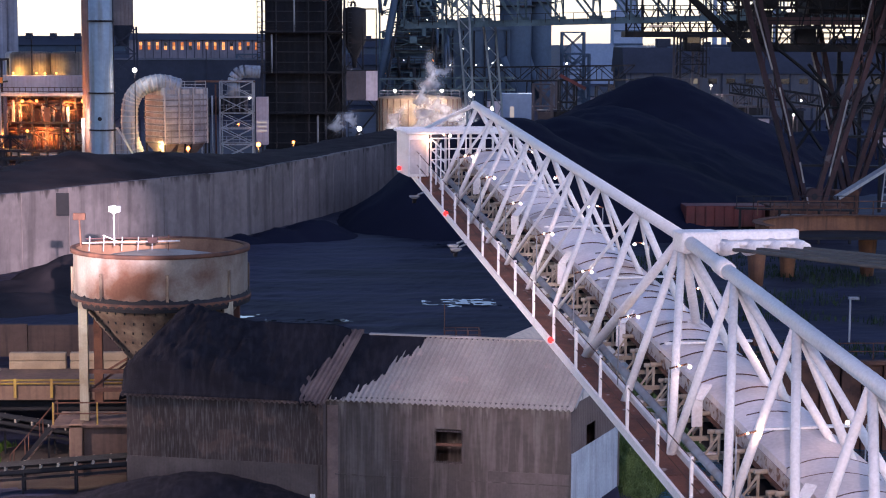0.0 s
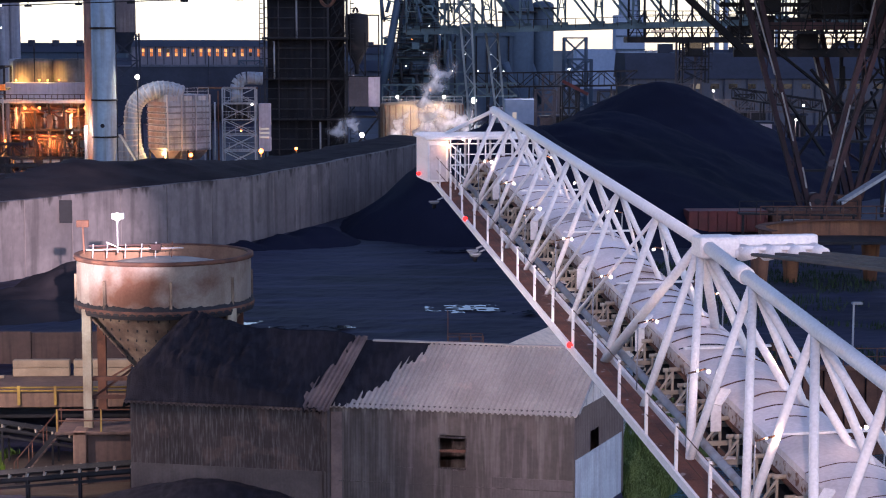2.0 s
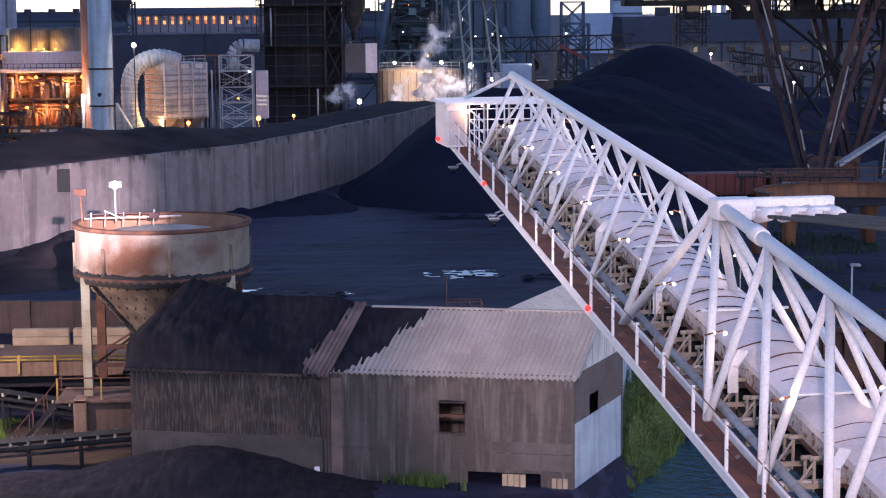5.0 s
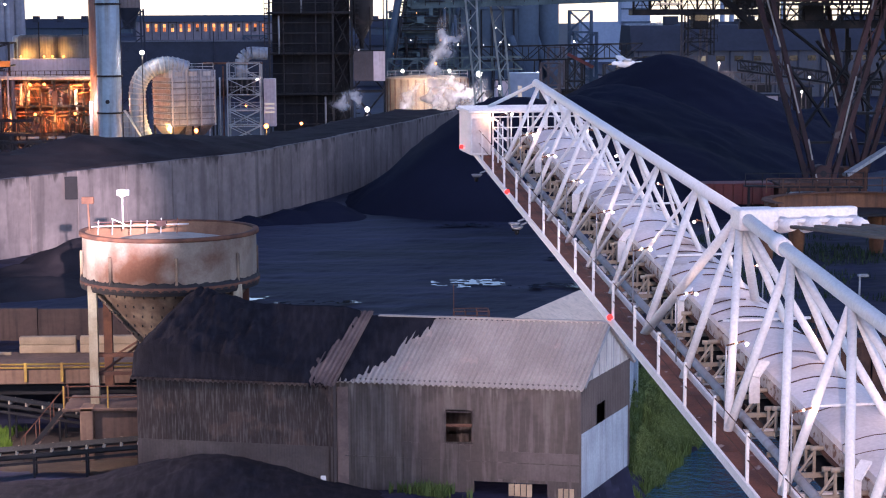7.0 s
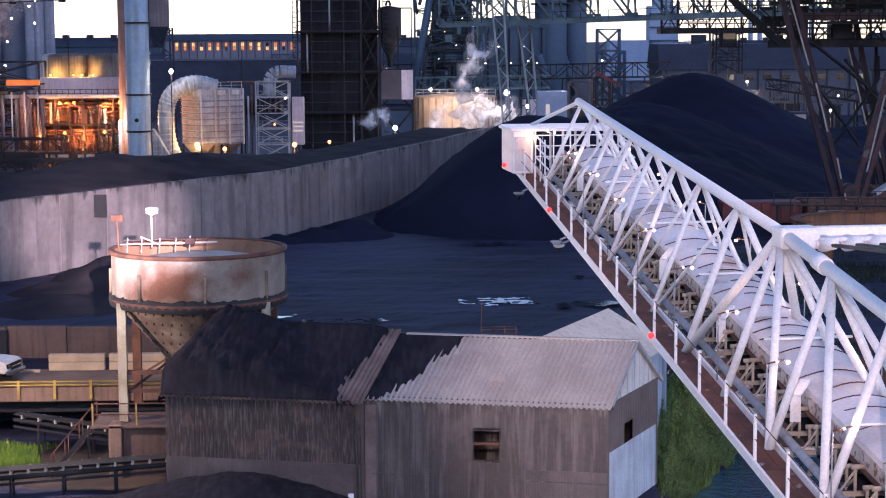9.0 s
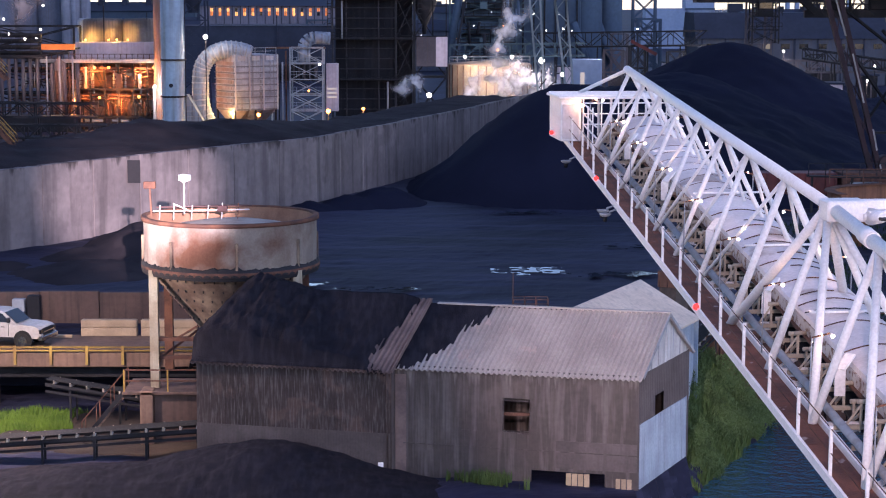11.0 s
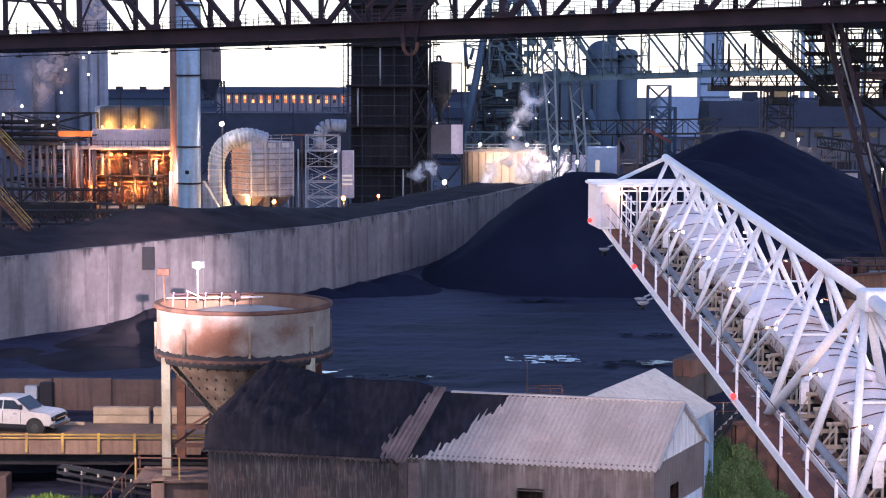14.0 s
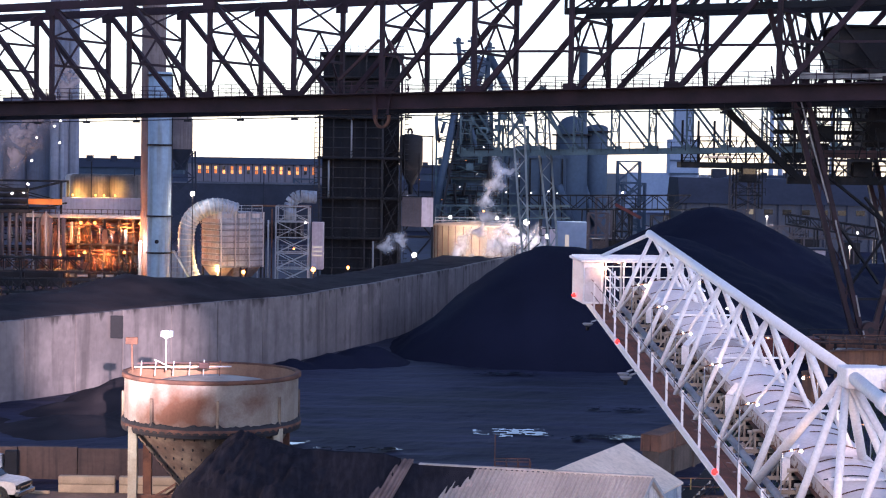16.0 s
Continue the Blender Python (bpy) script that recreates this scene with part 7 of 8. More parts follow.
def yard_clutter():
    """Low sheds, tanks and frames between the coal and the far hall."""
    rng = random.Random(11)
    for k in range(16):
        x, y = rng.uniform(24, 115), rng.uniform(275, 370)
        w, h = rng.uniform(2, 6), rng.uniform(2.5, 6.5)
        t = thing("plant_hut", (x, y, 0), rng.uniform(-8, 8), "small dark plant hut with a flat roof", "hut", "plant huts")
        m = (FARBROWN, FARWALL, BLACKSTEEL, WALLPALE)[k % 4]
        box("hut_wall", (-w / 2, 0, 0), (w / 2, 4, h), m, t, 0.05)
        box("hut_roof", (-w / 2 - 0.3, -0.3, h), (w / 2 + 0.3, 4.3, h + 0.3), FARROOF, t, 0.05)
        box("hut_door", (-0.5, -0.06, 0), (0.5, 0.0, 2.1), BLACKSTEEL, t)
        if k % 3 == 0:
            box("hut_window", (w / 2 - 1.2, -0.06, 1.4), (w / 2 - 0.4, 0.0, 2.3), LITDIM, t)
    for k in range(10):
        x, y = rng.uniform(22, 110), rng.uniform(285, 360)
        t = thing("pipe_trestle", (x, y, 0), 0, "dark steel trestle carrying pipes", "trestle", "pipe trestles")
        lattice(t, -1.5, 1.5, 0, 2.5, 0, rng.uniform(7, 13), 3, (BLACKSTEEL, FARBROWN)[k % 2], 0.18)
    t = thing("blue_bin_house", (26.5, 318, 0), 0, "blue-grey bin house lit from inside", "building")
    box("bin_wall", (-2.5, 0, 0), (2.8, 5, 8.2), HAZEPALE, t, 0.05)
    box("lit_door", (-1.2, -0.06, 3.2), (-0.5, 0.0, 6.0), COOLPANEL, t)
    t = thing("wagon_ramp", (33.5, 300, 0), 0, "dark ramp structure with a red steel arm", "ramp")
    lattice(t, -1.5, 1.2, 0, 3, 0, 11.0, 3, BLACKSTEEL, 0.2)
    bar("red_arm", (-1.6, -0.5, 11.8), (2.6, -0.5, 9.6), 0.5, REDPAINT, t)


REDPAINT = mat("red_paint", (0.13, 0.032, 0.03), (0.08, 0.025, 0.025), 0.6, 0.6)
yard_clutter()

# lamps seen along the plant: place, glow, size, light
for loc, m, r, e, c in (((-12.75, 225, 4.9), SODIUM, 0.34, 1500, (1, 0.42, 0.1)), ((-8.5, 225, 5.2), SODIUM, 0.22, 900, (1, 0.42, 0.1)),
                        ((-23.6, 250, 2.9), SODIUM, 0.32, 1800, (1, 0.42, 0.1)), ((-27.6, 253, 2.9), SODIUMY, 0.24, 1800, (1, 0.6, 0.15)), ((-30.6, 250, 13.4), COOL, 0.34, 900, (1, 0.85, 0.6))):
    small_lamp("plant_lamp", loc, m, r, e, c, "lit industrial lamp above the coal bank", 0)
for x, z, y in ((70.4, 5.4, 300), (66.5, 7.2, 300), (60.5, 9.6, 320), (74.0, 7.4, 310), (62.0, 3.4, 300), (64.0, 3.2, 295), (47.5, 7.6, 330), (24.2, 13.0, 345), (29.5, 9.0, 320), (17.8, 6.4, 252), (38, 13.0, 345), (80, 6.0, 300)):
    small_lamp("plant_lamp", (x, y, z), COOL, 0.19, 1500 if x in (70.4, 60.5, 47.5, 29.5) else 0, (1, 0.86, 0.66), "small white lamp among the far plant", 0)


def far_halls():
    """Long low works that close the horizon."""
    rng = random.Random(4)
    for k, (x, y, w, h) in enumerate(((-150, 520, 60, 14), (-92, 540, 46, 17), (-62, 500, 24, 13), (-18, 530, 34, 16), (-2, 480, 20, 12.5), (14, 560, 60, 16.5), (120, 560, 50, 15), (165, 520, 60, 17), (-210, 560, 60, 18), (230, 560, 80, 18))):
        t = thing("far_hall", (x, y, 0), 0, "long dark blue-grey works hall closing the horizon", "building", "far halls")
        box("hall_wall", (-w / 2, 0, 0), (w / 2, 16, h - 2), (FARWALL, HAZEBLUE)[k % 2], t, 0.1)
        bm = bmesh.new()
        ring = [[bm.verts.new((xx, yy, z)) for yy, z in ((-0.5, h - 2.1), (8, h + 0.6), (16.5, h - 2.1))] for xx in (-w / 2 - 0.5, w / 2 + 0.5)]
        bm.faces.new(ring[0])
        bm.faces.new(ring[1][::-1])
        for i in range(3):
            bm.faces.new((ring[0][i], ring[0][(i + 1) % 3], ring[1][(i + 1) % 3], ring[1][i]))
        part("hall_roof", bm, FARROOF, t)
        for j in range(int(w / 7)):
            box("roof_vent", (-w / 2 + 3 + 7 * j, 5, h - 0.4), (-w / 2 + 4.6 + 7 * j, 8, h + 1.4), FARROOF, t)
            if rng.random() < 0.5:
                ball("bulb", (-w / 2 + 2 + 7 * j, -0.5, rng.uniform(4, h - 3)), 0.18, COOL if j % 2 else SODIUM, t, 5)
    for k in range(7):
        x = rng.uniform(-30, 70)
        t = thing("pipe_trestle", (x, rng.uniform(400, 440), 0), 0, "dark steel trestle carrying pipes", "trestle", "pipe trestles")
        lattice(t, -2.5, 2.5, 0, 3, 0, rng.uniform(12, 19), 4, HAZEBLUE, 0.3)


far_halls()


# ---- the two ore bridges ----
def truss_girder(base, x0, x1, y, z0, z1, h, bays, material, chord, web, sway, lean, flip_at=None, deck=True, flip=True):
    """A through truss: two faces 'sway' apart, verticals, diagonals, cross struts and a walkway."""
    dz = (z1 - z0) / (x1 - x0)
    zb = lambda x: z0 + dz * (x - x0)
    n = bays
    for yy in (y, y + sway):
        bar("bottom_chord", (x0, yy, zb(x0)), (x1, yy, zb(x1)), chord, material, base, chord * 2.6)
        bar("chord_flange", (x0, yy, zb(x0) + chord * 1.3), (x1, yy, zb(x1) + chord * 1.3), chord * 1.9, material, base, chord * 0.12)
        bar("chord_flange", (x0, yy, zb(x0) - chord * 1.3), (x1, yy, zb(x1) - chord * 1.3), chord * 1.9, material, base, chord * 0.12)
        bar("top_chord", (x0, yy, zb(x0) + h), (x1, yy, zb(x1) + h), chord, material, base, chord * 1.6)
        for k in range(n + 1):
            x = x0 + (x1 - x0) * k / n + (lean if yy > y else 0)
            bar("vertical", (x, yy, zb(x)), (x, yy, zb(x) + h), web * 0.92, material, base)
            for zz in (zb(x) + chord * 1.7, zb(x) + h - chord * 1.2):
                box("gusset", (x - chord * 1.3, yy - 0.06 - chord / 2, zz - chord * 0.9), (x + chord * 1.3, yy + 0.06 - chord / 2, zz + chord * 0.9), material, base)
            if k < n:
                xn = x + (x1 - x0) / n
                up = flip and (flip_at is None or k >= flip_at)
                a, b = ((x, yy, zb(x)), (xn, yy, zb(xn) + h)) if up else ((x, yy, zb(x) + h), (xn, yy, zb(xn)))
                bar("diagonal", a, b, web * 1.05, material, base)
    for k in range(n + 1):
        x = x0 + (x1 - x0) * k / n
        at = lambda u, f: (x + lean * u, y + sway * u, zb(x) + h * f)
        for f in (0.42, 0.69):
            bar("sway_strut", at(0, f), at(1, f), web * 0.55, material, base)
        for a, b in ((at(0, 0.69), at(1, 1.0)), (at(1, 0.69), at(0, 1.0)), (at(0, 0.12), at(0.22, 0.42)), (at(1, 0.12), at(0.78, 0.42)),
                     (at(0.22, 0.42), at(0.5, 0.69)), (at(0.78, 0.42), at(0.5, 0.69)), (at(0, 0.69), at(0.22, 0.42)), (at(1, 0.69), at(0.78, 0.42))):
            bar("sway_brace", a, b, web * 0.36, material, base)
    if deck:
        bar("deck", (x0, y + sway / 2, zb(x0) + chord), (x1, y + sway / 2, zb(x1) + chord), sway, material, base, 0.2)


def ore_bridge():
    """The near gantry bridge; it runs askew, its far end beyond the process plant."""
    t = thing("ore_bridge", (-39.12, 197.09, 0), -25.75, "huge dark rusty lattice gantry crane bridge over the coal yard", "gantry crane")
    bay = 9.81
    x0, x1 = -6 * bay, 11 * bay
    zb = lambda x: 23.3 + 0.0185 * x
    truss_girder(t, x0, x1, 0, zb(x0), zb(x1), 10.8, 17, DARKSTEEL, 0.52, 0.46, 10.2, 0.0, 9, deck=False)
    # walkways with rails along both faces
    for y, n in ((-0.75, 110), (9.3, 100)):
        bar("walkway", (x0, y, zb(x0) + 0.75), (x1, y, zb(x1) + 0.75), 1.3, DARKSTEEL, t, 0.1)
        for k in range(n):
            x = x0 + (x1 - x0) * k / n
            bar("rail_post", (x, y - 0.55, zb(x) + 0.75), (x, y - 0.55, zb(x) + 1.95), 0.07, DARKSTEEL, t)
        for z in (1.15, 1.55, 1.95):
            bar("hand_rail", (x0, y - 0.55, zb(x0) + z), (x1, y - 0.55, zb(x1) + z), 0.06, DARKSTEEL, t)
    bar("trolley_rail", (x0, 5.0, zb(x0) - 0.75), (x1, 5.0, zb(x1) - 0.75), 0.5, BLACKSTEEL, t, 0.5)
    for k in range(18):
        x = x0 + bay * k
        bar("floor_beam", (x, 0, zb(x) - 0.2), (x, 10.2, zb(x) - 0.2), 0.4, BLACKSTEEL, t, 0.9)
        bar("floor_brace", (x, 0, zb(x) - 0.2), (x + bay, 10.2, zb(x + bay) - 0.2), 0.2, BLACKSTEEL, t)
    pipe("supply_cable", (x0, 0.5, zb(x0) - 1.55), (x1, 0.5, zb(x1) - 1.25), 0.06, BLACKSTEEL, t, 6)
    for k in range(26):
        x = x0 + 6.3 * k
        bar("cable_hanger", (x, 0.5, zb(x) - 1.5), (x, 0.5, zb(x) - 0.6), 0.07, BLACKSTEEL, t)
        box("cable_trolley", (x - 0.35, 0.3, zb(x) - 1.65), (x + 0.3, 0.7, zb(x) - 1.45), BLACKSTEEL, t)
    # the cable drum and its loop near the middle
    h = 4 * bay + 0.4
    bar("hook_plate", (h - 0.9, -0.5, zb(h) + 1.0), (h - 0.8, -0.5, zb(h) - 1.7), 0.4, DARKSTEEL, t, 0.3)
    bar("hook_plate", (h + 0.9, -0.5, zb(h) + 1.0), (h + 0.5, -0.5, zb(h) - 1.2), 0.2, DARKSTEEL, t, 0.2)
    for k in range(9):
        a0, a1 = math.pi * 0.9 + 1.2 * math.pi * k / 9, math.pi * 0.9 + 1.2 * math.pi * (k + 1) / 9
        bar("cable_hook", (h + 0.75 * math.cos(a0), -0.6, zb(h) - 1.6 + 0.9 * math.sin(a0)), (h + 0.75 * math.cos(a1), -0.6, zb(h) - 1.6 + 0.9 * math.sin(a1)), 0.26, RUST, t)
    bar("rust_stay", (3.5 * bay, 0.3, zb(33) + 2.2), (3.95 * bay, 0.3, zb(39) + 6.0), 0.25, RUSTPAINT, t)
    bar("rust_stay", (4.3 * bay, 0.3, zb(42) + 2.2), (4.05 * bay, 0.3, zb(40) + 6.0), 0.25, RUSTPAINT, t)
    # the upper machinery runway over the crane's end
    for y in (1.0, 6.5):
        bar("runway_beam", (5.9 * bay, y, zb(58) + 8.1), (x1, y, zb(x1) + 7.6), 0.5, BLACKSTEEL, t, 0.6)
        bar("runway_beam", (5.9 * bay, y, zb(58) + 9.8), (x1, y, zb(x1) + 9.4), 0.4, BLACKSTEEL, t, 0.5)
    for k in range(11):
        x = 5.9 * bay + 3.1 * k
        bar("runway_post", (x, 1.0, zb(x) + 7.8), (x, 1.0, zb(x) + 10.4), 0.25, BLACKSTEEL, t)
        bar("runway_brace", (x, 1.2, zb(x) + 7.9), (x + 3.1, 1.2, zb(x) + 9.7), 0.16, BLACKSTEEL, t)
        if k < 4:
            bar("runway_hanger", (x, 3.0, zb(x) + 2.0), (x + 0.8, 3.0, zb(x) + 7.0), 0.14, BLACKSTEEL, t)
    for k in range(4, 10):
        x = bay * k
        bar("side_strut", (x, 0.1, zb(x) + 4.6), (x + bay, 0.1, zb(x) + 4.5), 0.3 if k > 4 else 0.16, DARKSTEEL, t, 0.22)
    # stair between the chords
    for k in range(16):
        u = k / 15
        bar("stair_post", (6.35 * bay + 8.0 * u, 4.4, zb(62) + 1.2 + 6.2 * u), (6.35 * bay + 8.0 * u, 4.4, zb(62) + 2.3 + 6.2 * u), 0.06, DARKSTEEL, t)
    for hh in (0.0, 0.55, 1.1):
        bar("stair_rail", (6.35 * bay, 4.4, zb(62) + 1.2 + hh), (6.35 * bay + 8.0, 4.4, zb(62) + 7.4 + hh), 0.09, DARKSTEEL, t)
    return t


ore_bridge()


def crane_leg():
    """The rusty shear legs and machinery decks at the bridge's end."""
    t = thing("shear_leg", (41.5, 168, 0), 0, "rusty lattice shear legs carrying the ore bridge and machine decks", "crane leg")
    def laced(name, a, b, w, m=DARKSTEEL, n=10):
        a, b = Vector(a), Vector(b)
        side = Vector((w / 2, 0, 0))
        for s in (-1, 1):
            bar(name, a + side * s, b + side * s * 0.5, 0.42, m, t, 0.6)
        for k in range(n):
            c0, c1 = a.lerp(b, k / n), a.lerp(b, (k + 1) / n)
            f0, f1 = 1 - 0.5 * k / n, 1 - 0.5 * (k + 1) / n
            bar("lacing", c0 - side * f0, c1 + side * f1, 0.1, m, t)
            bar("lacing", c0 + side * f0, c1 - side * f1, 0.1, m, t)
    laced("leg_chord", (-10.0, -2, 34.0), (-1.0, 0, 2.4), 1.6)
    laced("leg_chord", (8.3, -2, 33.0), (0.35, 0, 2.4), 1.6, RUSTPAINT)
    laced("back_leg", (-1.3, 7, 30.0), (5.5, 9, 3.0), 1.3)
    laced("back_leg", (12.4, 7, 26.0), (6.1, 9, 3.0), 1.3, RUSTPAINT)
    box("leg_shoe", (-1.2, -0.8, 0.3), (0.8, 1.0, 3.0), RUST, t, 0.1)
    pipe("leg_pin", (-0.2, -1.0, 3.6), (-0.2, 1.0, 3.6), 0.75, RUSTPAINT, t, 16)
    pipe("pin_hole", (-0.2, -1.05, 3.6), (-0.2, -0.9, 3.6), 0.3, BLACKSTEEL, t, 12)
    box("leg_shoe", (4.0, 8.2, 0.3), (6.4, 10.0, 3.4), RUST, t, 0.1)
    # the machine floor: a heavy beam, a paler beam over it, posts, braces and rails
    bar("floor_girder", (-7.2, 4, 17.1), (16, 4, 17.1), 0.5, BLACKSTEEL, t, 0.7)
    bar("floor_girder", (-6.4, 7, 17.3), (16, 7, 17.3), 0.4, BLACKSTEEL, t, 0.5)
    bar("rust_beam", (-5.6, 1, 19.6), (4.2, 1, 19.6), 0.4, RUSTPAINT, t, 0.7)
    bar("upper_beam", (-8.6, 4, 21.6), (16, 4, 21.6), 0.3, BLACKSTEEL, t, 0.4)
    bar("upper_beam", (-9.0, 4, 24.2), (16, 4, 24.2), 0.3, BLACKSTEEL, t, 0.4)
    box("machine_house", (-0.3, 2.5, 20.3), (14, 8, 26.5), BLACKSTEEL, t, 0.1)
    box("winch_house", (6.2, 2.5, 17.6), (12.5, 7, 21.2), FARBROWN, t, 0.1)
    box("drive_box", (-4.9, 3.0, 17.5), (-3.6, 6, 20.6), BLACKSTEEL, t, 0.05)
    box("drive_box", (-1.2, 3.4, 17.5), (0.6, 6, 19.2), BLACKSTEEL, t, 0.05)
    for k in range(12):
        x = -6.6 + 1.8 * k
        bar("floor_post", (x, 3.8, 17.2), (x, 3.8, 27.0), 0.2, BLACKSTEEL, t)
        bar("floor_brace", (x, 3.8, 17.4), (x + 1.8, 3.8, 21.5), 0.13, BLACKSTEEL, t)
        if k % 2:
            bar("floor_brace", (x + 1.8, 5.8, 17.4), (x, 5.8, 21.5), 0.13, BLACKSTEEL, t)
    for y, z in ((3.6, 17.4), (6.6, 17.5), (3.6, 19.0), (5.0, 20.4), (3.6, 21.8)):
        railing(t, (-6.8, y), (15, y), z, BLACKSTEEL, 1.1, 1.3, 0.08)
    bar("pale_beam", (-7.7, -3.0, 26.5), (12, -3.0, 26.6), 0.35, PALESTEEL, t, 0.55)
    # the black winch house on top, with its roof rail, stays and under-slung gear
    box("winch_house", (-3.9, -1.5, 26.9), (14, 5, 31.0), BLACKSTEEL, t, 0.1)
    box("house_roof", (-4.2, -1.9, 31.0), (14.4, 5.4, 31.2), BLACKSTEEL, t, 0.03)
    railing(t, (-6.8, -2.6), (13, -2.6), 26.9, BLACKSTEEL, 1.1, 1.0, 0.08)
    for a, b, w in (((-7.6, -2.2, 30.0), (-0.6, -2.2, 26.9), 0.45), ((-5.0, -2.0, 33.0), (-0.2, -2.0, 27.0), 0.3), ((-6.4, 2, 33.0), (-4.0, 2, 27.0), 0.35), ((-4.6, 4, 33.5), (-3.4, 4, 27.0), 0.3), ((-3.6, 1, 33.5), (-6.6, 1, 27.0), 0.28)):
        bar("house_stay", a, b, w, BLACKSTEEL, t)
    for z, y, x0 in ((22.7, 1.0, -9.2), (22.9, 5.0, -8.0), (20.8, 2.0, -7.4), (19.0, 0.8, -6.6), (25.2, 2.0, -9.6)):
        bar("catwalk", (x0, y, z), (14, y, z), 1.0, BLACKSTEEL, t, 0.22)
        railing(t, (x0, y - 0.5), (14, y - 0.5), z + 0.1, BLACKSTEEL, 1.1, 0.95, 0.07)
        for k in range(9):
            x = x0 + 0.8 + 2.2 * k
            bar("catwalk_hanger", (x, y, z), (x + 0.5 * (k % 3 - 1), y, z + 2.4), 0.13, BLACKSTEEL, t)
            bar("catwalk_brace", (x, y + 0.3, z - 1.9), (x + 2.0 * (1 if k % 2 else -1), y + 0.3, z), 0.12, BLACKSTEEL, t)
    for x, y, z, w, h in ((-9.0, 1.0, 23.2, 1.4, 1.5), (-7.2, 2.0, 22.9, 1.1, 1.0), (-5.0, 1.5, 20.9, 1.6, 1.3), (-8.2, 1.2, 24.2, 2.6, 0.9), (-2.6, 1.5, 19.2, 1.5, 1.2), (1.6, 2.0, 22.8, 2.6, 3.0), (4.8, 1.0, 19.1, 3.5, 3.6)):
        box("gear_case", (x, y, z), (x + w, y + 1.2, z + h), BLACKSTEEL, t, 0.08)
    for k in range(6):
        pipe("slack_cable", (1.5 + 0.9 * k, -2.5, 26.5), (0.6 + 1.4 * k, -1.6, 17.5 + 0.6 * (k % 3)), 0.05, BLACKSTEEL, t, 6)
    # bracing between the legs
    for a, b in (((-3.4, 0.5, 13.6), (1.6, 4, 7.6)), ((2.6, 1, 14.0), (-1.6, 4, 6.4)), ((0.6, 6, 15.6), (6.6, 8, 9.0)), ((7.2, 6, 15.6), (3.0, 8, 9.4)), ((-6.0, 1, 19.0), (4.6, 8, 12.0)),
                 ((7.4, 7, 13.6), (2.4, 1, 9.0)), ((-1.8, 0, 6.4), (1.4, 0, 6.4)), ((3.4, 8, 8.6), (7.0, 8, 8.6)), ((2.9, 8, 11.4), (7.2, 8, 11.4))):
        bar("cross_brace", a, b, 0.22, BLACKSTEEL, t)
    rng = random.Random(31)
    for k in range(40):
        x, z = rng.uniform(5.0, 11.5), rng.uniform(4.0, 16.0)
        bar("tower_lacing", (x, rng.uniform(9.5, 13), z), (x + rng.uniform(-1.8, 1.8), rng.uniform(9.5, 13), z + rng.uniform(0.4, 3.0)), rng.uniform(0.1, 0.26), (BLACKSTEEL, DARKSTEEL)[k % 2], t)
    for x in (4.8, 7.0, 9.2, 11.4):
        bar("tower_post", (x, 11, 1.0), (x, 11, 17.0), 0.3, BLACKSTEEL, t)
    for z in (5.5, 8.5, 11.5, 14.5):
        bar("tower_floor", (4.4, 11, z), (12, 11, z), 1.2, BLACKSTEEL, t, 0.2)
    # the long inclined stair
    for s in (0, 1.2):
        bar("stair_stringer", (-14.6, 3 + s, 24.9), (-6.3, 3 + s, 17.3), 0.2, BLACKSTEEL, t, 0.5)
        bar("stair_rail", (-14.6, 3 + s, 26.0), (-6.3, 3 + s, 18.4), 0.09, BLACKSTEEL, t)
    for k in range(12):
        u = k / 11
        bar("stair_post", (-14.6 + 8.3 * u, 3, 24.9 - 7.6 * u), (-14.6 + 8.3 * u, 3, 26.0 - 7.6 * u), 0.08, BLACKSTEEL, t)
        bar("stair_tread", (-14.6 + 8.3 * u, 3, 24.9 - 7.6 * u), (-14.6 + 8.3 * u, 4.2, 24.9 - 7.6 * u), 0.3, BLACKSTEEL, t, 0.06)
    # ladders by the back leg
    for x in (8.0, 8.9):
        bar("ladder_rail", (x, 6, 2.0), (x + 1.2, 6, 16.0), 0.1, GREY, t)
    for k in range(18):
        z = 2.4 + 0.75 * k
        x = 8.0 + 1.2 * (z - 2) / 14
        bar("rung", (x, 6, z), (x + 0.9, 6, z), 0.09, GREY, t)
    bar("conveyor_shute", (2.6, 2, 3.2), (10, 6, 6.8), 0.8, GREY, t, 0.3)
    # pale cable trays lying on the legs
    for a, b in (((-3.9, -1.9, 13.6), (-2.7, -1.6, 9.2)), ((-1.75, -1.5, 6.8), (-1.35, -1.5, 4.9)), ((-1.0, -1.4, 3.6), (-0.85, -1.4, 2.9)), ((0.9, 6.4, 17.0), (2.9, 6.6, 9.4)), ((4.2, 7.2, 7.4), (4.5, 7.2, 6.2)),
                 ((-7.6, -2.3, 25.0), (-4.6, -2.0, 15.2)), ((3.5, -2.4, 18.5), (5.3, -2.6, 27.0)), ((1.0, -1.4, 5.5), (2.4, -1.9, 12.5))):
        bar("cable_tray", a, b, 0.13, PALESTEEL, t, 0.1)
    return t


PALESTEEL = mat("pale_galvanised", (0.34, 0.33, 0.33), (0.22, 0.21, 0.21), 1.0, 0.4)
crane_leg()


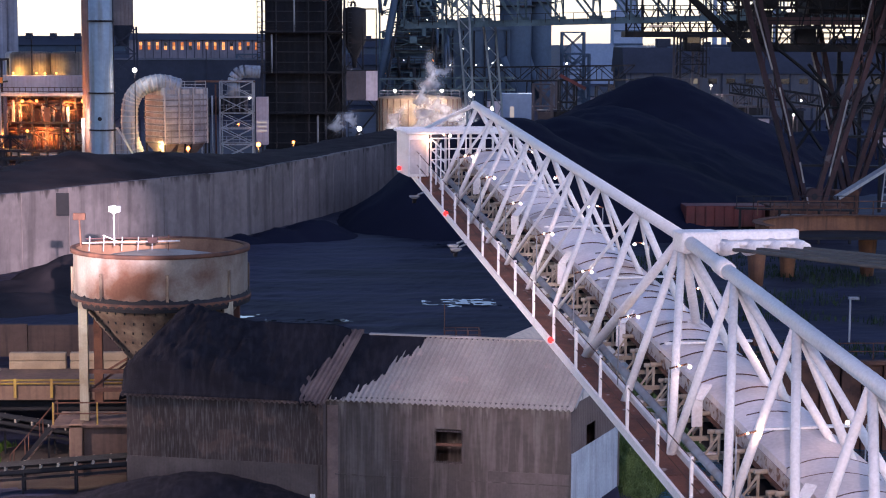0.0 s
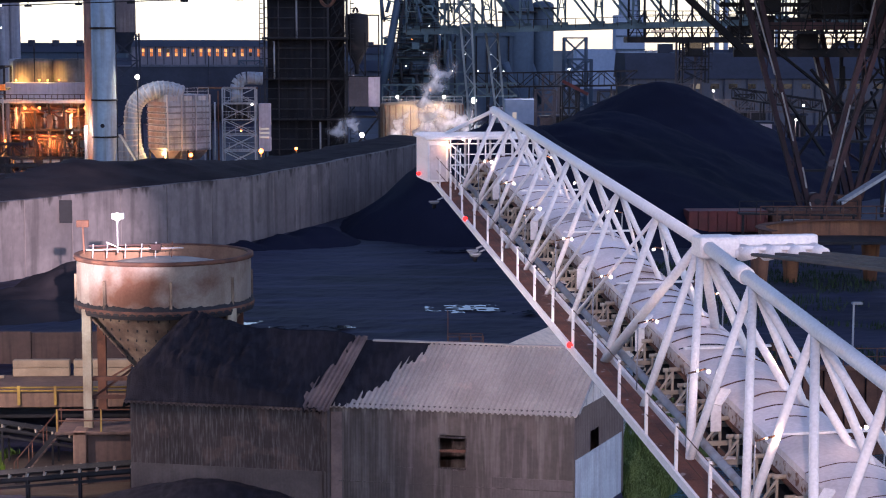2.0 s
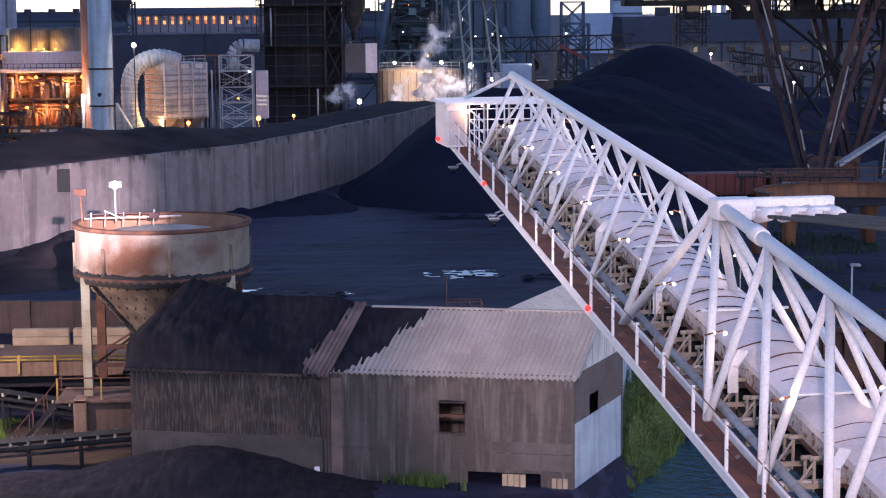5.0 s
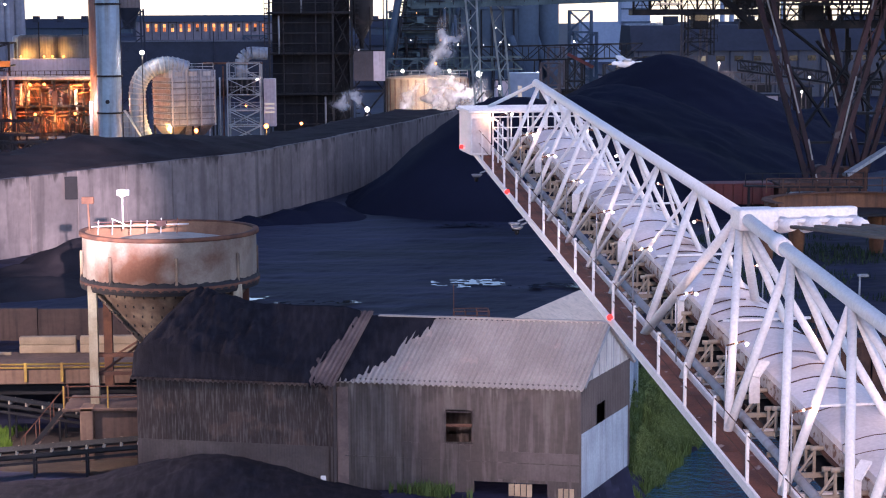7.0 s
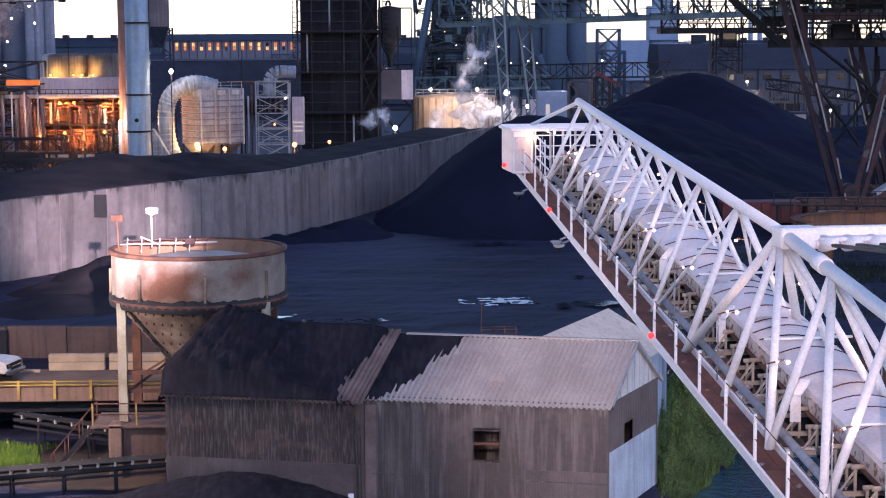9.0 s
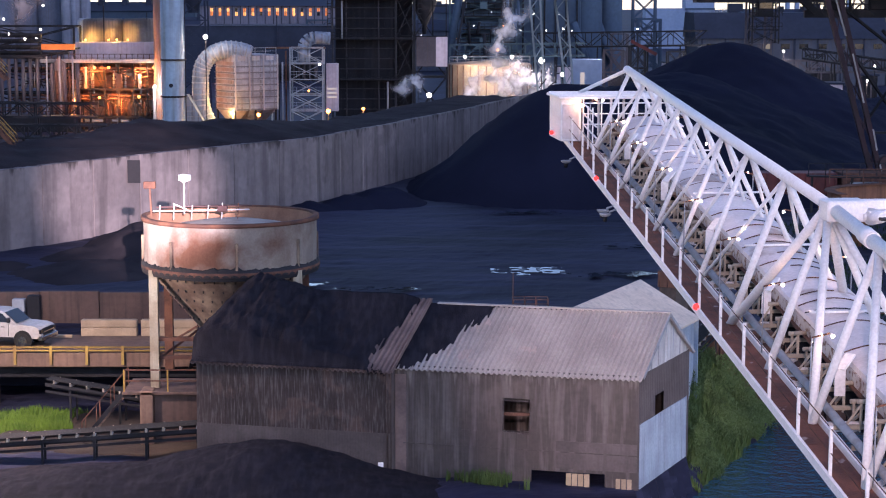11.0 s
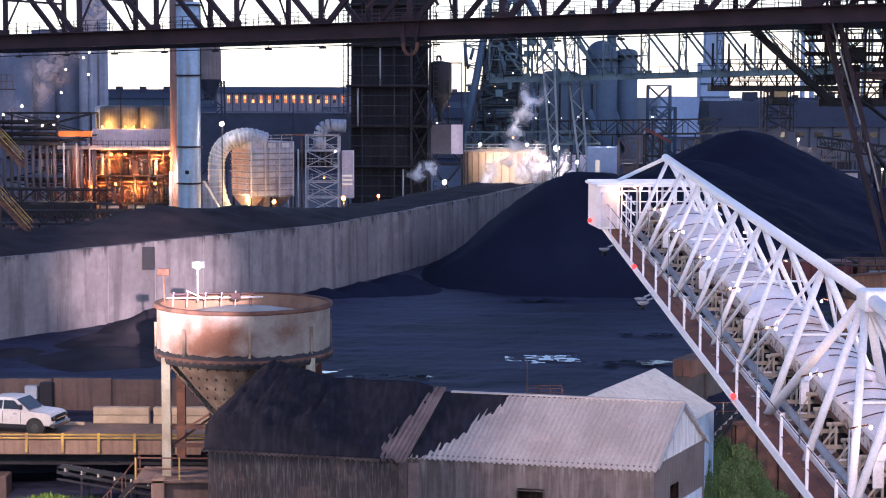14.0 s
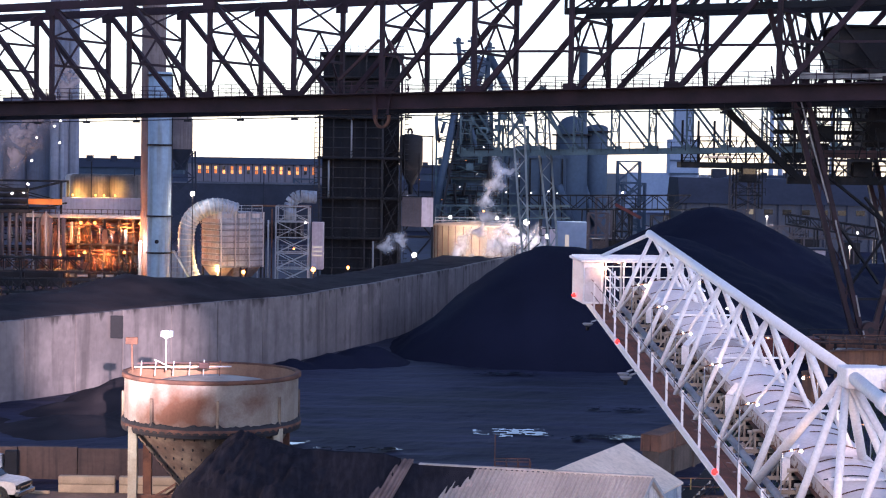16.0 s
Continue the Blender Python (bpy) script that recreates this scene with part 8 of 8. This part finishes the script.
def far_bridge():
    t = thing("ore_bridge", (0, 250, 0), 0, "blue-green lattice ore bridge further back with trestle legs", "gantry crane")
    truss_girder(t, 5.5, 82.0, 0, 19.4, 21.6, 6.6, 15, BLUESTEEL, 0.3, 0.26, 5.0, 1.6, None, deck=True, flip=False)
    for k in range(40):
        x = 5.5 + 1.9 * k
        bar("rail_post", (x, -0.5, 19.4 + 0.0288 * (x - 5.5)), (x, -0.5, 20.6 + 0.0288 * (x - 5.5)), 0.08, BLACKSTEEL, t)
    bar("hand_rail", (5.5, -0.5, 20.6), (82, -0.5, 22.8), 0.07, BLACKSTEEL, t)
    # trestle legs
    for x0, x1, y0, zf, sp in ((13.1, 14.6, -1.0, 5.5, 1.7), (16.6, 18.9, 4.0, 5.0, 1.9)):
        a, b = Vector((x0, y0, 25.5)), Vector((x1, y0 + 0.5, zf))
        side = Vector((sp / 2, 0, 0))
        for s in (-1, 1):
            bar("leg_chord", a + side * s, b + side * s * 0.5, 0.26, PALETEAL, t, 0.3)
        n = 12
        for k in range(n):
            c0, c1 = a.lerp(b, k / n), a.lerp(b, (k + 1) / n)
            f0, f1 = 1 - 0.5 * k / n, 1 - 0.5 * (k + 1) / n
            if k % 2:
                bar("lacing", c0 - side * f0, c1 + side * f1, 0.13, PALETEAL, t)
            else:
                bar("lacing", c0 + side * f0, c1 - side * f1, 0.13, PALETEAL, t)
    for a, b in (((13.0, -1, 25.5), (16.5, -1, 28.6)), ((16.5, -1, 28.6), (18.6, -1, 25.5)), ((12.0, -1, 22), (15.0, -1, 26.5)), ((19, -1, 22), (16.5, -1, 26.5))):
        bar("portal_brace", a, b, 0.45, BLUESTEEL, t)
    box("leg_truck", (13.2, -1.6, 4.2), (16.2, 0.4, 5.8), BLACKSTEEL, t, 0.1)
    box("leg_base", (13.4, -1.2, -0.2), (15.8, 0.2, 4.3), BLACKSTEEL, t, 0.1)
    box("leg_base", (17.4, 3.6, -0.2), (19.4, 5.0, 5.4), BLACKSTEEL, t, 0.1)
    for k in range(3):
        bar("leg_panel", (14.2 + 1.2 * k, -1.5, 6.6 + 0.1 * k), (15.2 + 1.2 * k, -1.5, 7.9 - 0.4 * k), 0.9, BLACKSTEEL, t, 0.1)
    c = thing("trolley_crane", (45.5, 252, 0), 0, "dark trolley crane platform under the far ore bridge", "crane")
    box("crane_deck", (-9.8, 0, 18.0), (9, 4, 18.8), BLACKSTEEL, c, 0.05)
    box("crane_cab", (-1.5, -0.2, 16.2), (0.6, 2.4, 18.4), BLACKSTEEL, c, 0.05)
    box("cab_window", (-1.3, -0.26, 17.2), (0.4, -0.2, 18.0), GLASSDARK, c)
    lattice(c, -2.2, 1.4, 0, 2.6, 12.5, 18.0, 3, BLACKSTEEL, 0.14)
    for z in (14.3, 16.2):
        railing(c, (-2.6, -0.3), (1.8, -0.3), z, BLACKSTEEL, 1.0, 0.8, 0.07)
    box("crane_cab", (4.4, 0.2, 18.85), (7.2, 3, 21.6), BLACKSTEEL, c, 0.05)
    for z in (18.8, 21.2):
        railing(c, (-9.8, -0.1), (9, -0.1), z, BLACKSTEEL, 1.1, 1.2, 0.11)
    for k in range(9):
        x = -9.4 + 2.2 * k
        bar("hanger", (x, 2, 18.6), (x, 2, 24.5), 0.28, BLACKSTEEL, c)
        bar("hanger_brace", (x, 2, 18.6), (x + 2.2, 2, 22.3), 0.16, BLACKSTEEL, c)
        bar("hanger_brace", (x + 2.2, 3, 18.6), (x, 3, 22.3), 0.16, BLACKSTEEL, c)
    box("lit_strip", (-6.6, -0.1, 19.3), (-3.0, 0.0, 19.7), COOLPANEL, c)
    for x in (-2.9, -0.3):
        for d in (0.0, 0.9):
            bar("crane_leg", (x + d, 1, 0), (x + d, 1, 18.0), 0.26, FARBROWN, c)
        for k in range(10):
            bar("leg_lacing", (x, 1, 1.7 * k), (x + 0.9, 1, 1.7 * k + 1.7), 0.12, FARBROWN, c)


far_bridge()


# ---- things beside the boom, to the right ----
def hopper_cars():
    for k, x in enumerate((29.0, 36.6)):
        t = thing("ore_wagon", (x, 164.5, 0), 0, "dark red ribbed ore wagon beside the coal", "wagon", "ore wagons")
        box("wagon_body", (0, 0, 1.1), (7.2, 2.8, 3.0), REDPAINT if k == 0 else RUST, t, 0.05)
        for j in range(9):
            bar("wagon_rib", (0.1 + 0.87 * j, -0.06, 1.1), (0.1 + 0.87 * j, -0.06, 3.0), 0.12, REDPAINT if k == 0 else RUST, t, 0.14)
        box("under_frame", (0.2, 0.6, 0.7), (7.0, 2.2, 1.1), BLACKSTEEL, t)
        for j in (0.9, 2.0, 5.2, 6.3):
            for y in (0.3, 2.4):
                pipe("wheel", (j, y, 0.45), (j, y + 0.15, 0.45), 0.45, BLACKSTEEL, t, 14)
    t = thing("service_walkway", (32.0, 160, 0), 0, "dark railed service walkway over the wagons", "walkway")
    bar("walk_deck", (0.6, 0, 3.2), (11, 0, 3.0), 1.0, BLACKSTEEL, t, 0.15)
    railing(t, (0.6, -0.4), (11, -0.4), 3.2, BLACKSTEEL, 1.1, 1.4, 0.07)
    for x in (1, 4.5, 8, 10.8):
        bar("walk_post", (x, 0, 0), (x, 0, 3.1), 0.2, BLACKSTEEL, t)
    box("chute_box", (4.5, -0.6, 1.0), (7.2, 0.8, 2.6), GREY, t, 0.05)


hopper_cars()


def slew_ring():
    """The curved rusty girder and its tapered legs."""
    t = thing("curved_girder", (36.0, 133.0, 0), 0, "curved rusty plate girder on tapered steel legs", "girder")
    pts = []
    for k in range(15):
        a = math.radians(200 - 13 * k)
        pts.append(Vector((7.2 * math.cos(a), 6.0 * math.sin(a), 4.05)))
    for a, b in zip(pts, pts[1:]):
        bar("girder_web", a, b, 0.3, RUSTPLATE, t, 1.1)
        bar("girder_flange", a + Vector((0, 0, 0.58)), b + Vector((0, 0, 0.58)), 0.75, RUST, t, 0.08)
        bar("girder_flange", a - Vector((0, 0, 0.58)), b - Vector((0, 0, 0.58)), 0.75, RUST, t, 0.08)
    for k in (2, 6, 10, 13):
        p = pts[k]
        pipe("girder_leg", (p.x, p.y, -0.2), (p.x, p.y, 3.5), 0.5, RUSTPLATE, t, 8, 0.8)
    box("girder_deck", (-6.0, 1.0, 3.3), (8, 6.5, 3.5), BLACKSTEEL, t)
    railing(t, (-6, 6), (8, 6), 4.6, RUST, 1.1, 1.2, 0.07)


RUSTPLATE = mat("warm_rust_plate", (0.26, 0.12, 0.065), (0.16, 0.075, 0.05), 0.5, 0.85, streak=(0.08, 0.045, 0.035), streak_amount=0.6)
slew_ring()
t = thing("dock_lamp", (29.0, 108.0, 0), 0, "unlit grey dock lamp on a short pole", "lamp")
bar("pole", (0, 0, 0), (0, 0, 2.6), 0.1, GREY, t)
box("lamp_head", (-0.1, -0.2, 2.6), (0.5, 0.2, 2.75), GREY, t, 0.03)

# ---- lamps that light the near yard ----
def aim_flood(eye, target, energy, colour, size, blend):
    """A flood lamp kept out of view: only its beam is built."""
    spot = new("unseen_flood", bpy.data.lights.new("unseen_flood", "SPOT"))
    spot.data.energy, spot.data.color, spot.data.spot_size, spot.data.spot_blend, spot.data.shadow_soft_size = energy, colour, radians(size), blend, 0.18
    spot.matrix_world = look(eye, target)


aim_flood((2.0, 5.0, 21.2), (-24.0, 147.0, 2.9), 1400000, (1.0, 0.80, 0.74), 6.8, 0.85)
# unseen flood assumed on the same mast to warm the boom
aim_flood((2.5, 5.0, 20.9), (13.5, 50.0, 9.0), 15500, (1.0, 0.74, 0.62), 60, 0.9)
# added fill on the shed, placed where the boom casts no shadow
aim_flood((-6.0, 5.0, 20.9), (8.0, 83.0, 1.5), 110000, (1.0, 0.82, 0.72), 11, 0.9)
# masts out of view; the one at x = -6 is added for the fill
for mx in (2.25, -6.0):
    mast = thing("unseen_mast", (mx, 4.6, -8.5), 0, "unseen steel mast with flood lamp housings", "lamp", "ship masts", "structure")
    pipe("mast_pole", (0, 0, 0), (0, 0, 30.2), 0.16, GREY, mast, 12)
    bar("mast_arm", (-0.5, 0, 29.55), (0.5, 0, 29.55), 0.1, GREY, mast)
    for x, z in ((-0.25, 29.7), (0.25, 29.4)):
        box("lamp_housing", (x - 0.2, -0.2, z - 0.15), (x + 0.2, 0.12, z + 0.15), BLACKSTEEL, mast, 0.03)
point_lamp("flood_glow", (-12.37, 90.9, 9.95), 25, (1.0, 0.88, 0.8), 0.25)
pole = thing("street_lamp", (-23.5, 83.1, -3.0), 0, "tall street lamp beside the road bridge", "lamp")
bar("pole", (0, 0, 0), (0, 0, 10.0), 0.16, GREY, pole)
bar("arm", (0, 0, 10.0), (1.2, 0.4, 10.2), 0.1, GREY, pole)
box("lamp_head", (1.0, 0.2, 10.05), (1.7, 0.6, 10.2), GREY, pole, 0.03)
box("lamp_glass", (1.05, 0.25, 10.0), (1.65, 0.55, 10.05), WARM, pole)
point_lamp("street_light", (-22.1, 83.5, 6.8), 7400, (1.0, 0.78, 0.6), 0.2)

t = thing("boom_pedestal", (12.0, 7.0, -8.5), 0, "dark steel pedestal that carries the boom's heel", "pedestal", kind="structure")
pipe("pedestal_drum", (0.5, 0.3, 0), (0.5, 0.3, 13.56), 2.2, BLACKSTEEL, t, 24)
t = thing("shed_footing", (0, 0, 0), 0, "rough concrete footing under the shed", "footing", kind="structure")
f0 = [SHED_L, SHED_C, SHED_B, SHED_L + (SHED_B - SHED_C)]
mid = sum(f0, Vector()) / 4
f0 = [p + (mid - p).normalized() * 0.35 for p in f0]
bm = bmesh.new()
lo = [bm.verts.new((p.x, p.y, -7.0)) for p in f0]
hi = [bm.verts.new((p.x, p.y, -3.0)) for p in f0]
bm.faces.new(hi)
for i in range(4):
    bm.faces.new((lo[i], lo[(i + 1) % 4], hi[(i + 1) % 4], hi[i]))
part("footing_block", bm, CONC_PLAIN, t)


# ---- steam in rigid drifting puffs ----
STEAM = bpy.data.materials.new("steam")
STEAM.use_nodes = True
_n, _l = STEAM.node_tree.nodes, STEAM.node_tree.links
_d, _t, _m = _n.new("ShaderNodeBsdfDiffuse"), _n.new("ShaderNodeBsdfTransparent"), _n.new("ShaderNodeMixShader")
_d.inputs["Color"].default_value = (0.85, 0.85, 0.88, 1)
_c, _g = _n.new("ShaderNodeTexCoord"), _n.new("ShaderNodeTexNoise")
_g.inputs["Scale"].default_value = 1.4
_g.inputs["Detail"].default_value = 6.0
_g.inputs["Scale"].default_value = 0.7
_r = _n.new("ShaderNodeMapRange")
_r.inputs["From Min"].default_value, _r.inputs["From Max"].default_value, _r.inputs["To Max"].default_value = 0.30, 0.62, 0.95
_v, _w, _x = _n.new("ShaderNodeVectorMath"), _n.new("ShaderNodeMapRange"), _n.new("ShaderNodeMath")
_v.operation = "DISTANCE"
_v.inputs[1].default_value = (0.5, 0.5, 0.5)
_w.inputs["From Min"].default_value, _w.inputs["From Max"].default_value, _w.inputs["To Min"].default_value, _w.inputs["To Max"].default_value = 0.08, 0.5, 1.0, 0.0
_w.interpolation_type = "SMOOTHSTEP"
_x.operation = "MULTIPLY"
_l.new(_c.outputs["Generated"], _v.inputs[0])
_l.new(_v.outputs["Value"], _w.inputs["Value"])
_l.new(_c.outputs["Object"], _g.inputs["Vector"])
_l.new(_g.outputs["Fac"], _r.inputs["Value"])
_l.new(_r.outputs["Result"], _x.inputs[0])
_l.new(_w.outputs["Result"], _x.inputs[1])
_l.new(_x.outputs[0], _m.inputs[0])
_l.new(_t.outputs[0], _m.inputs[1])
_l.new(_d.outputs[0], _m.inputs[2])
_l.new(_m.outputs[0], _n["Material Output"].inputs["Surface"])
SMOKE = STEAM.copy()
SMOKE.name = "brown_steam"
SMOKE.node_tree.nodes["Diffuse BSDF"].inputs["Color"].default_value = (0.5, 0.38, 0.36, 1)


def steam_puff(seed, radius, material=STEAM, label="thin white steam puff drifting over the plant"):
    """A puff: a billowing sheet of droplets, thinning out to nothing at the rim."""
    rng = random.Random(seed)
    vs, fs = [], []
    n = 12
    for s in range(1):
        i0 = len(vs)
        ph = rng.uniform(0, 6.28)
        for j in range(n + 1):
            for i in range(n + 1):
                x, z = (2 * i / n - 1) * radius, (2 * j / n - 1) * radius
                y = 0.3 * radius * math.sin(2.4 * x / radius + ph) * math.cos(2.1 * z / radius + 2 * ph)
                vs.append((x, y, z))
        fs += [(i0 + j * (n + 1) + i, i0 + j * (n + 1) + i + 1, i0 + (j + 1) * (n + 1) + i + 1, i0 + (j + 1) * (n + 1) + i) for j in range(n) for i in range(n)]
    me = pydata("steam_puff", vs, fs, material, smooth=True)
    return tagged(me, label, "steam", "steam puffs", "stuff")


PUFFS = []
for k in range(5):
    PUFFS.append((steam_puff(20 + k, 2.0 + 0.25 * k), (8.0 + 0.7 * k + 0.7 * math.sin(k * 2.1), 279.0 + 0.8 * k, 4.5 + 2.3 * k), (1.2 + 0.1 * k, 3.5 + 0.2 * k)))
for k in range(5):
    PUFFS.append((steam_puff(50 + k, 3.2 + 0.35 * k), (4.5 + 2.7 * k, 284.0 + 1.2 * (k % 3), 4.4 + 2.0 * ((k * 5) % 4) / 4), (2.0, 0.8)))
for k in range(2):
    PUFFS.append((steam_puff(70 + k, 2.1), (-4.2 + 1.9 * k, 280.0 + k, 4.8 + 0.5 * k), (-0.8, 0.8)))
for k in range(5):
    PUFFS.append((steam_puff(90 + k, 4.6 + 0.4 * k, SMOKE, "brownish steam drifting up beside the far towers"), (-66.0 + 2.2 * k + 1.5 * math.sin(k * 1.9), 278.0 + 2 * k, 13.0 + 3.4 * k), (2.0, 2.6)))
for k in range(2):
    PUFFS.append((steam_puff(110 + k, 5.0), (93.0 + 7 * k, 640.0 + 2 * k, 10.0 + 2.5 * k), (3.0, 1.0)))


# ---- the gull ----
FEATHER = mat("white_feathers", (0.9, 0.9, 0.92), (0.84, 0.84, 0.87), 6.0, 0.8, bump=0.1)
BEAK = mat("yellow_beak", (0.6, 0.4, 0.08), None, 8.0, 0.5)


def spindle(name, rings, material, parent, n=12):
    """A closed body along x from (x, z, half width, half height) rings."""
    vs, fs = [], []
    for x, z, w, h in rings:
        for k in range(n):
            a = 2 * math.pi * k / n
            vs.append((1.25 * x, 1.3 * math.cos(a) * w, 1.25 * z + 1.3 * math.sin(a) * h))
    for i in range(len(rings) - 1):
        for k in range(n):
            fs.append((i * n + k, i * n + (k + 1) % n, (i + 1) * n + (k + 1) % n, (i + 1) * n + k))
    fs.append(tuple(range(n))[::-1])
    fs.append(tuple((len(rings) - 1) * n + k for k in range(n)))
    return pydata(name, vs, fs, material, parent, smooth=True)


def gull():
    base = thing("gull", (60.0, 57.0, 16.8), 0, "white gull with broad wings in flapping flight", "bird")
    spindle("body", [(-0.20, 0.02, 0.035, 0.04), (-0.12, 0.01, 0.07, 0.075), (0.0, 0.0, 0.09, 0.09), (0.12, 0.0, 0.075, 0.07), (0.24, 0.01, 0.035, 0.035), (0.28, 0.01, 0.02, 0.015)], FEATHER, base)
    head = spindle("head", [(-0.33, 0.035, 0.012, 0.012), (-0.31, 0.04, 0.035, 0.038), (-0.26, 0.045, 0.048, 0.05), (-0.20, 0.03, 0.045, 0.05), (-0.15, 0.015, 0.05, 0.055)], FEATHER, base)
    spindle("beak", [(-0.41, 0.018, 0.004, 0.006), (-0.37, 0.028, 0.010, 0.012), (-0.315, 0.034, 0.014, 0.016)], BEAK, head, 8)
    spindle("tail", [(0.24, 0.01, 0.03, 0.014), (0.33, 0.01, 0.065, 0.008), (0.44, 0.012, 0.09, 0.004)], FEATHER, base, 8)
    wings = []
    for s in (-1, 1):
        vs, fs = [], []
        n = 10
        for k in range(n + 1):
            u = k / n
            y = s * 0.74 * u
            sweep = -0.10 * math.sin(min(1.0, u * 2.2) * 1.57) + 0.20 * max(0.0, u - 0.4)
            chord = 0.27 * (1 - u ** 2.6) + 0.015
            arch = 0.10 * math.sin(u * 2.6) - 0.03 * u
            for x, dz in ((0.0, 0.0), (0.3, 0.018), (1.0, 0.0), (0.3, -0.008)):
                vs.append((sweep + chord * x - 0.03, y, arch + dz))
        for k in range(n):
            for m in range(4):
                fs.append((k * 4 + m, k * 4 + (m + 1) % 4, k * 4 + 4 + (m + 1) % 4, k * 4 + 4 + m))
        w = pydata("wing", vs, fs, FEATHER, base, smooth=True)
        w.matrix_world = base.matrix_world @ pose(-0.03, s * 0.06, 0.05)
        wings.append((w, s))
    return base, wings


GULL, WINGS = gull()


# ---- what moves ----
SLEW = [
    (0, 7.83, -0.06),
    (0.5, 7.73, -0.05),
    (1, 7.58, -0.06),
    (1.5, 7.42, -0.06),
    (2, 7.26, -0.03),
    (2.5, 7.12, -0.02),
    (3, 6.99, -0.07),
    (3.5, 6.88, -0.09),
    (4, 6.78, -0.06),
    (6.5, 6.03, -0.04),
    (7, 5.93, 0.00),
    (7.5, 5.82, -0.04),
    (8, 5.71, -0.00),
    (10.5, 5.03, -0.01),
    (11, 4.92, 0.10),
    (11.5, 4.74, 0.07),
    (12, 4.69, 0.06),
    (12.5, 4.50, 0.03),
    (13, 4.39, 0.07),
    (13.5, 4.16, 0.05),
    (14, 4.07, 0.12),
    (14.5, 3.97, 0.09),
    (15, 3.83, 0.05),
    (15.5, 3.74, 0.07),
    (16, 3.57, 0.07),
]



def motions():
    rows = []
    for t, turn, lift in SLEW:
        c = Vector((0, 0, 8.0))
        m = Matrix.Translation((12.0, 7.0, 8.0)) @ pose(0, 0, 0, 0, 0, turn) @ pose(0, 0, 0, lift, 0, 0) @ Matrix.Translation(-c)
        rows.append((t, m))
    walk(BOOM, rows)
    for puff, (x, y, z), (dx, dz) in PUFFS:
        walk(puff, [(t, pose(x + dx * t / 16, y, z + dz * t / 16, 0, 6 * t / 16, 0)) for t in (0, 8, 16)])

    # the gull crosses from beyond the dock to beyond the road, beating its wings every 0.4 s
    line = [(0.0, 78.0, 16.9), (6.0, 17.6, 16.7), (6.5, 12.25, 16.62), (6.7, 10.3, 16.68), (7.0, 7.78, 16.72), (7.2, 5.81, 16.66), (7.4, 3.68, 16.47),
            (7.6, 1.43, 16.14), (7.9, -2.22, 15.62), (8.2, -6.3, 14.85), (8.6, -11.5, 14.0), (9.2, -19.0, 13.3), (16.0, -96.0, 13.0)]
    walk(GULL, [(t, pose(x, 57.0, z, 4, -6 if 6.5 < t < 9 else 0, 8)) for t, x, z in line])
    for wing, s in WINGS:
        rows = []
        for k in range(161):
            t = k * 0.1
            beat = math.cos(2 * math.pi * (t - 7.1) / 0.4)
            rows.append((t, pose(-0.03, s * 0.06, 0.05, s * (8 - 38 * beat), 4 * beat, 0)))
        walk(wing, rows)


motions()
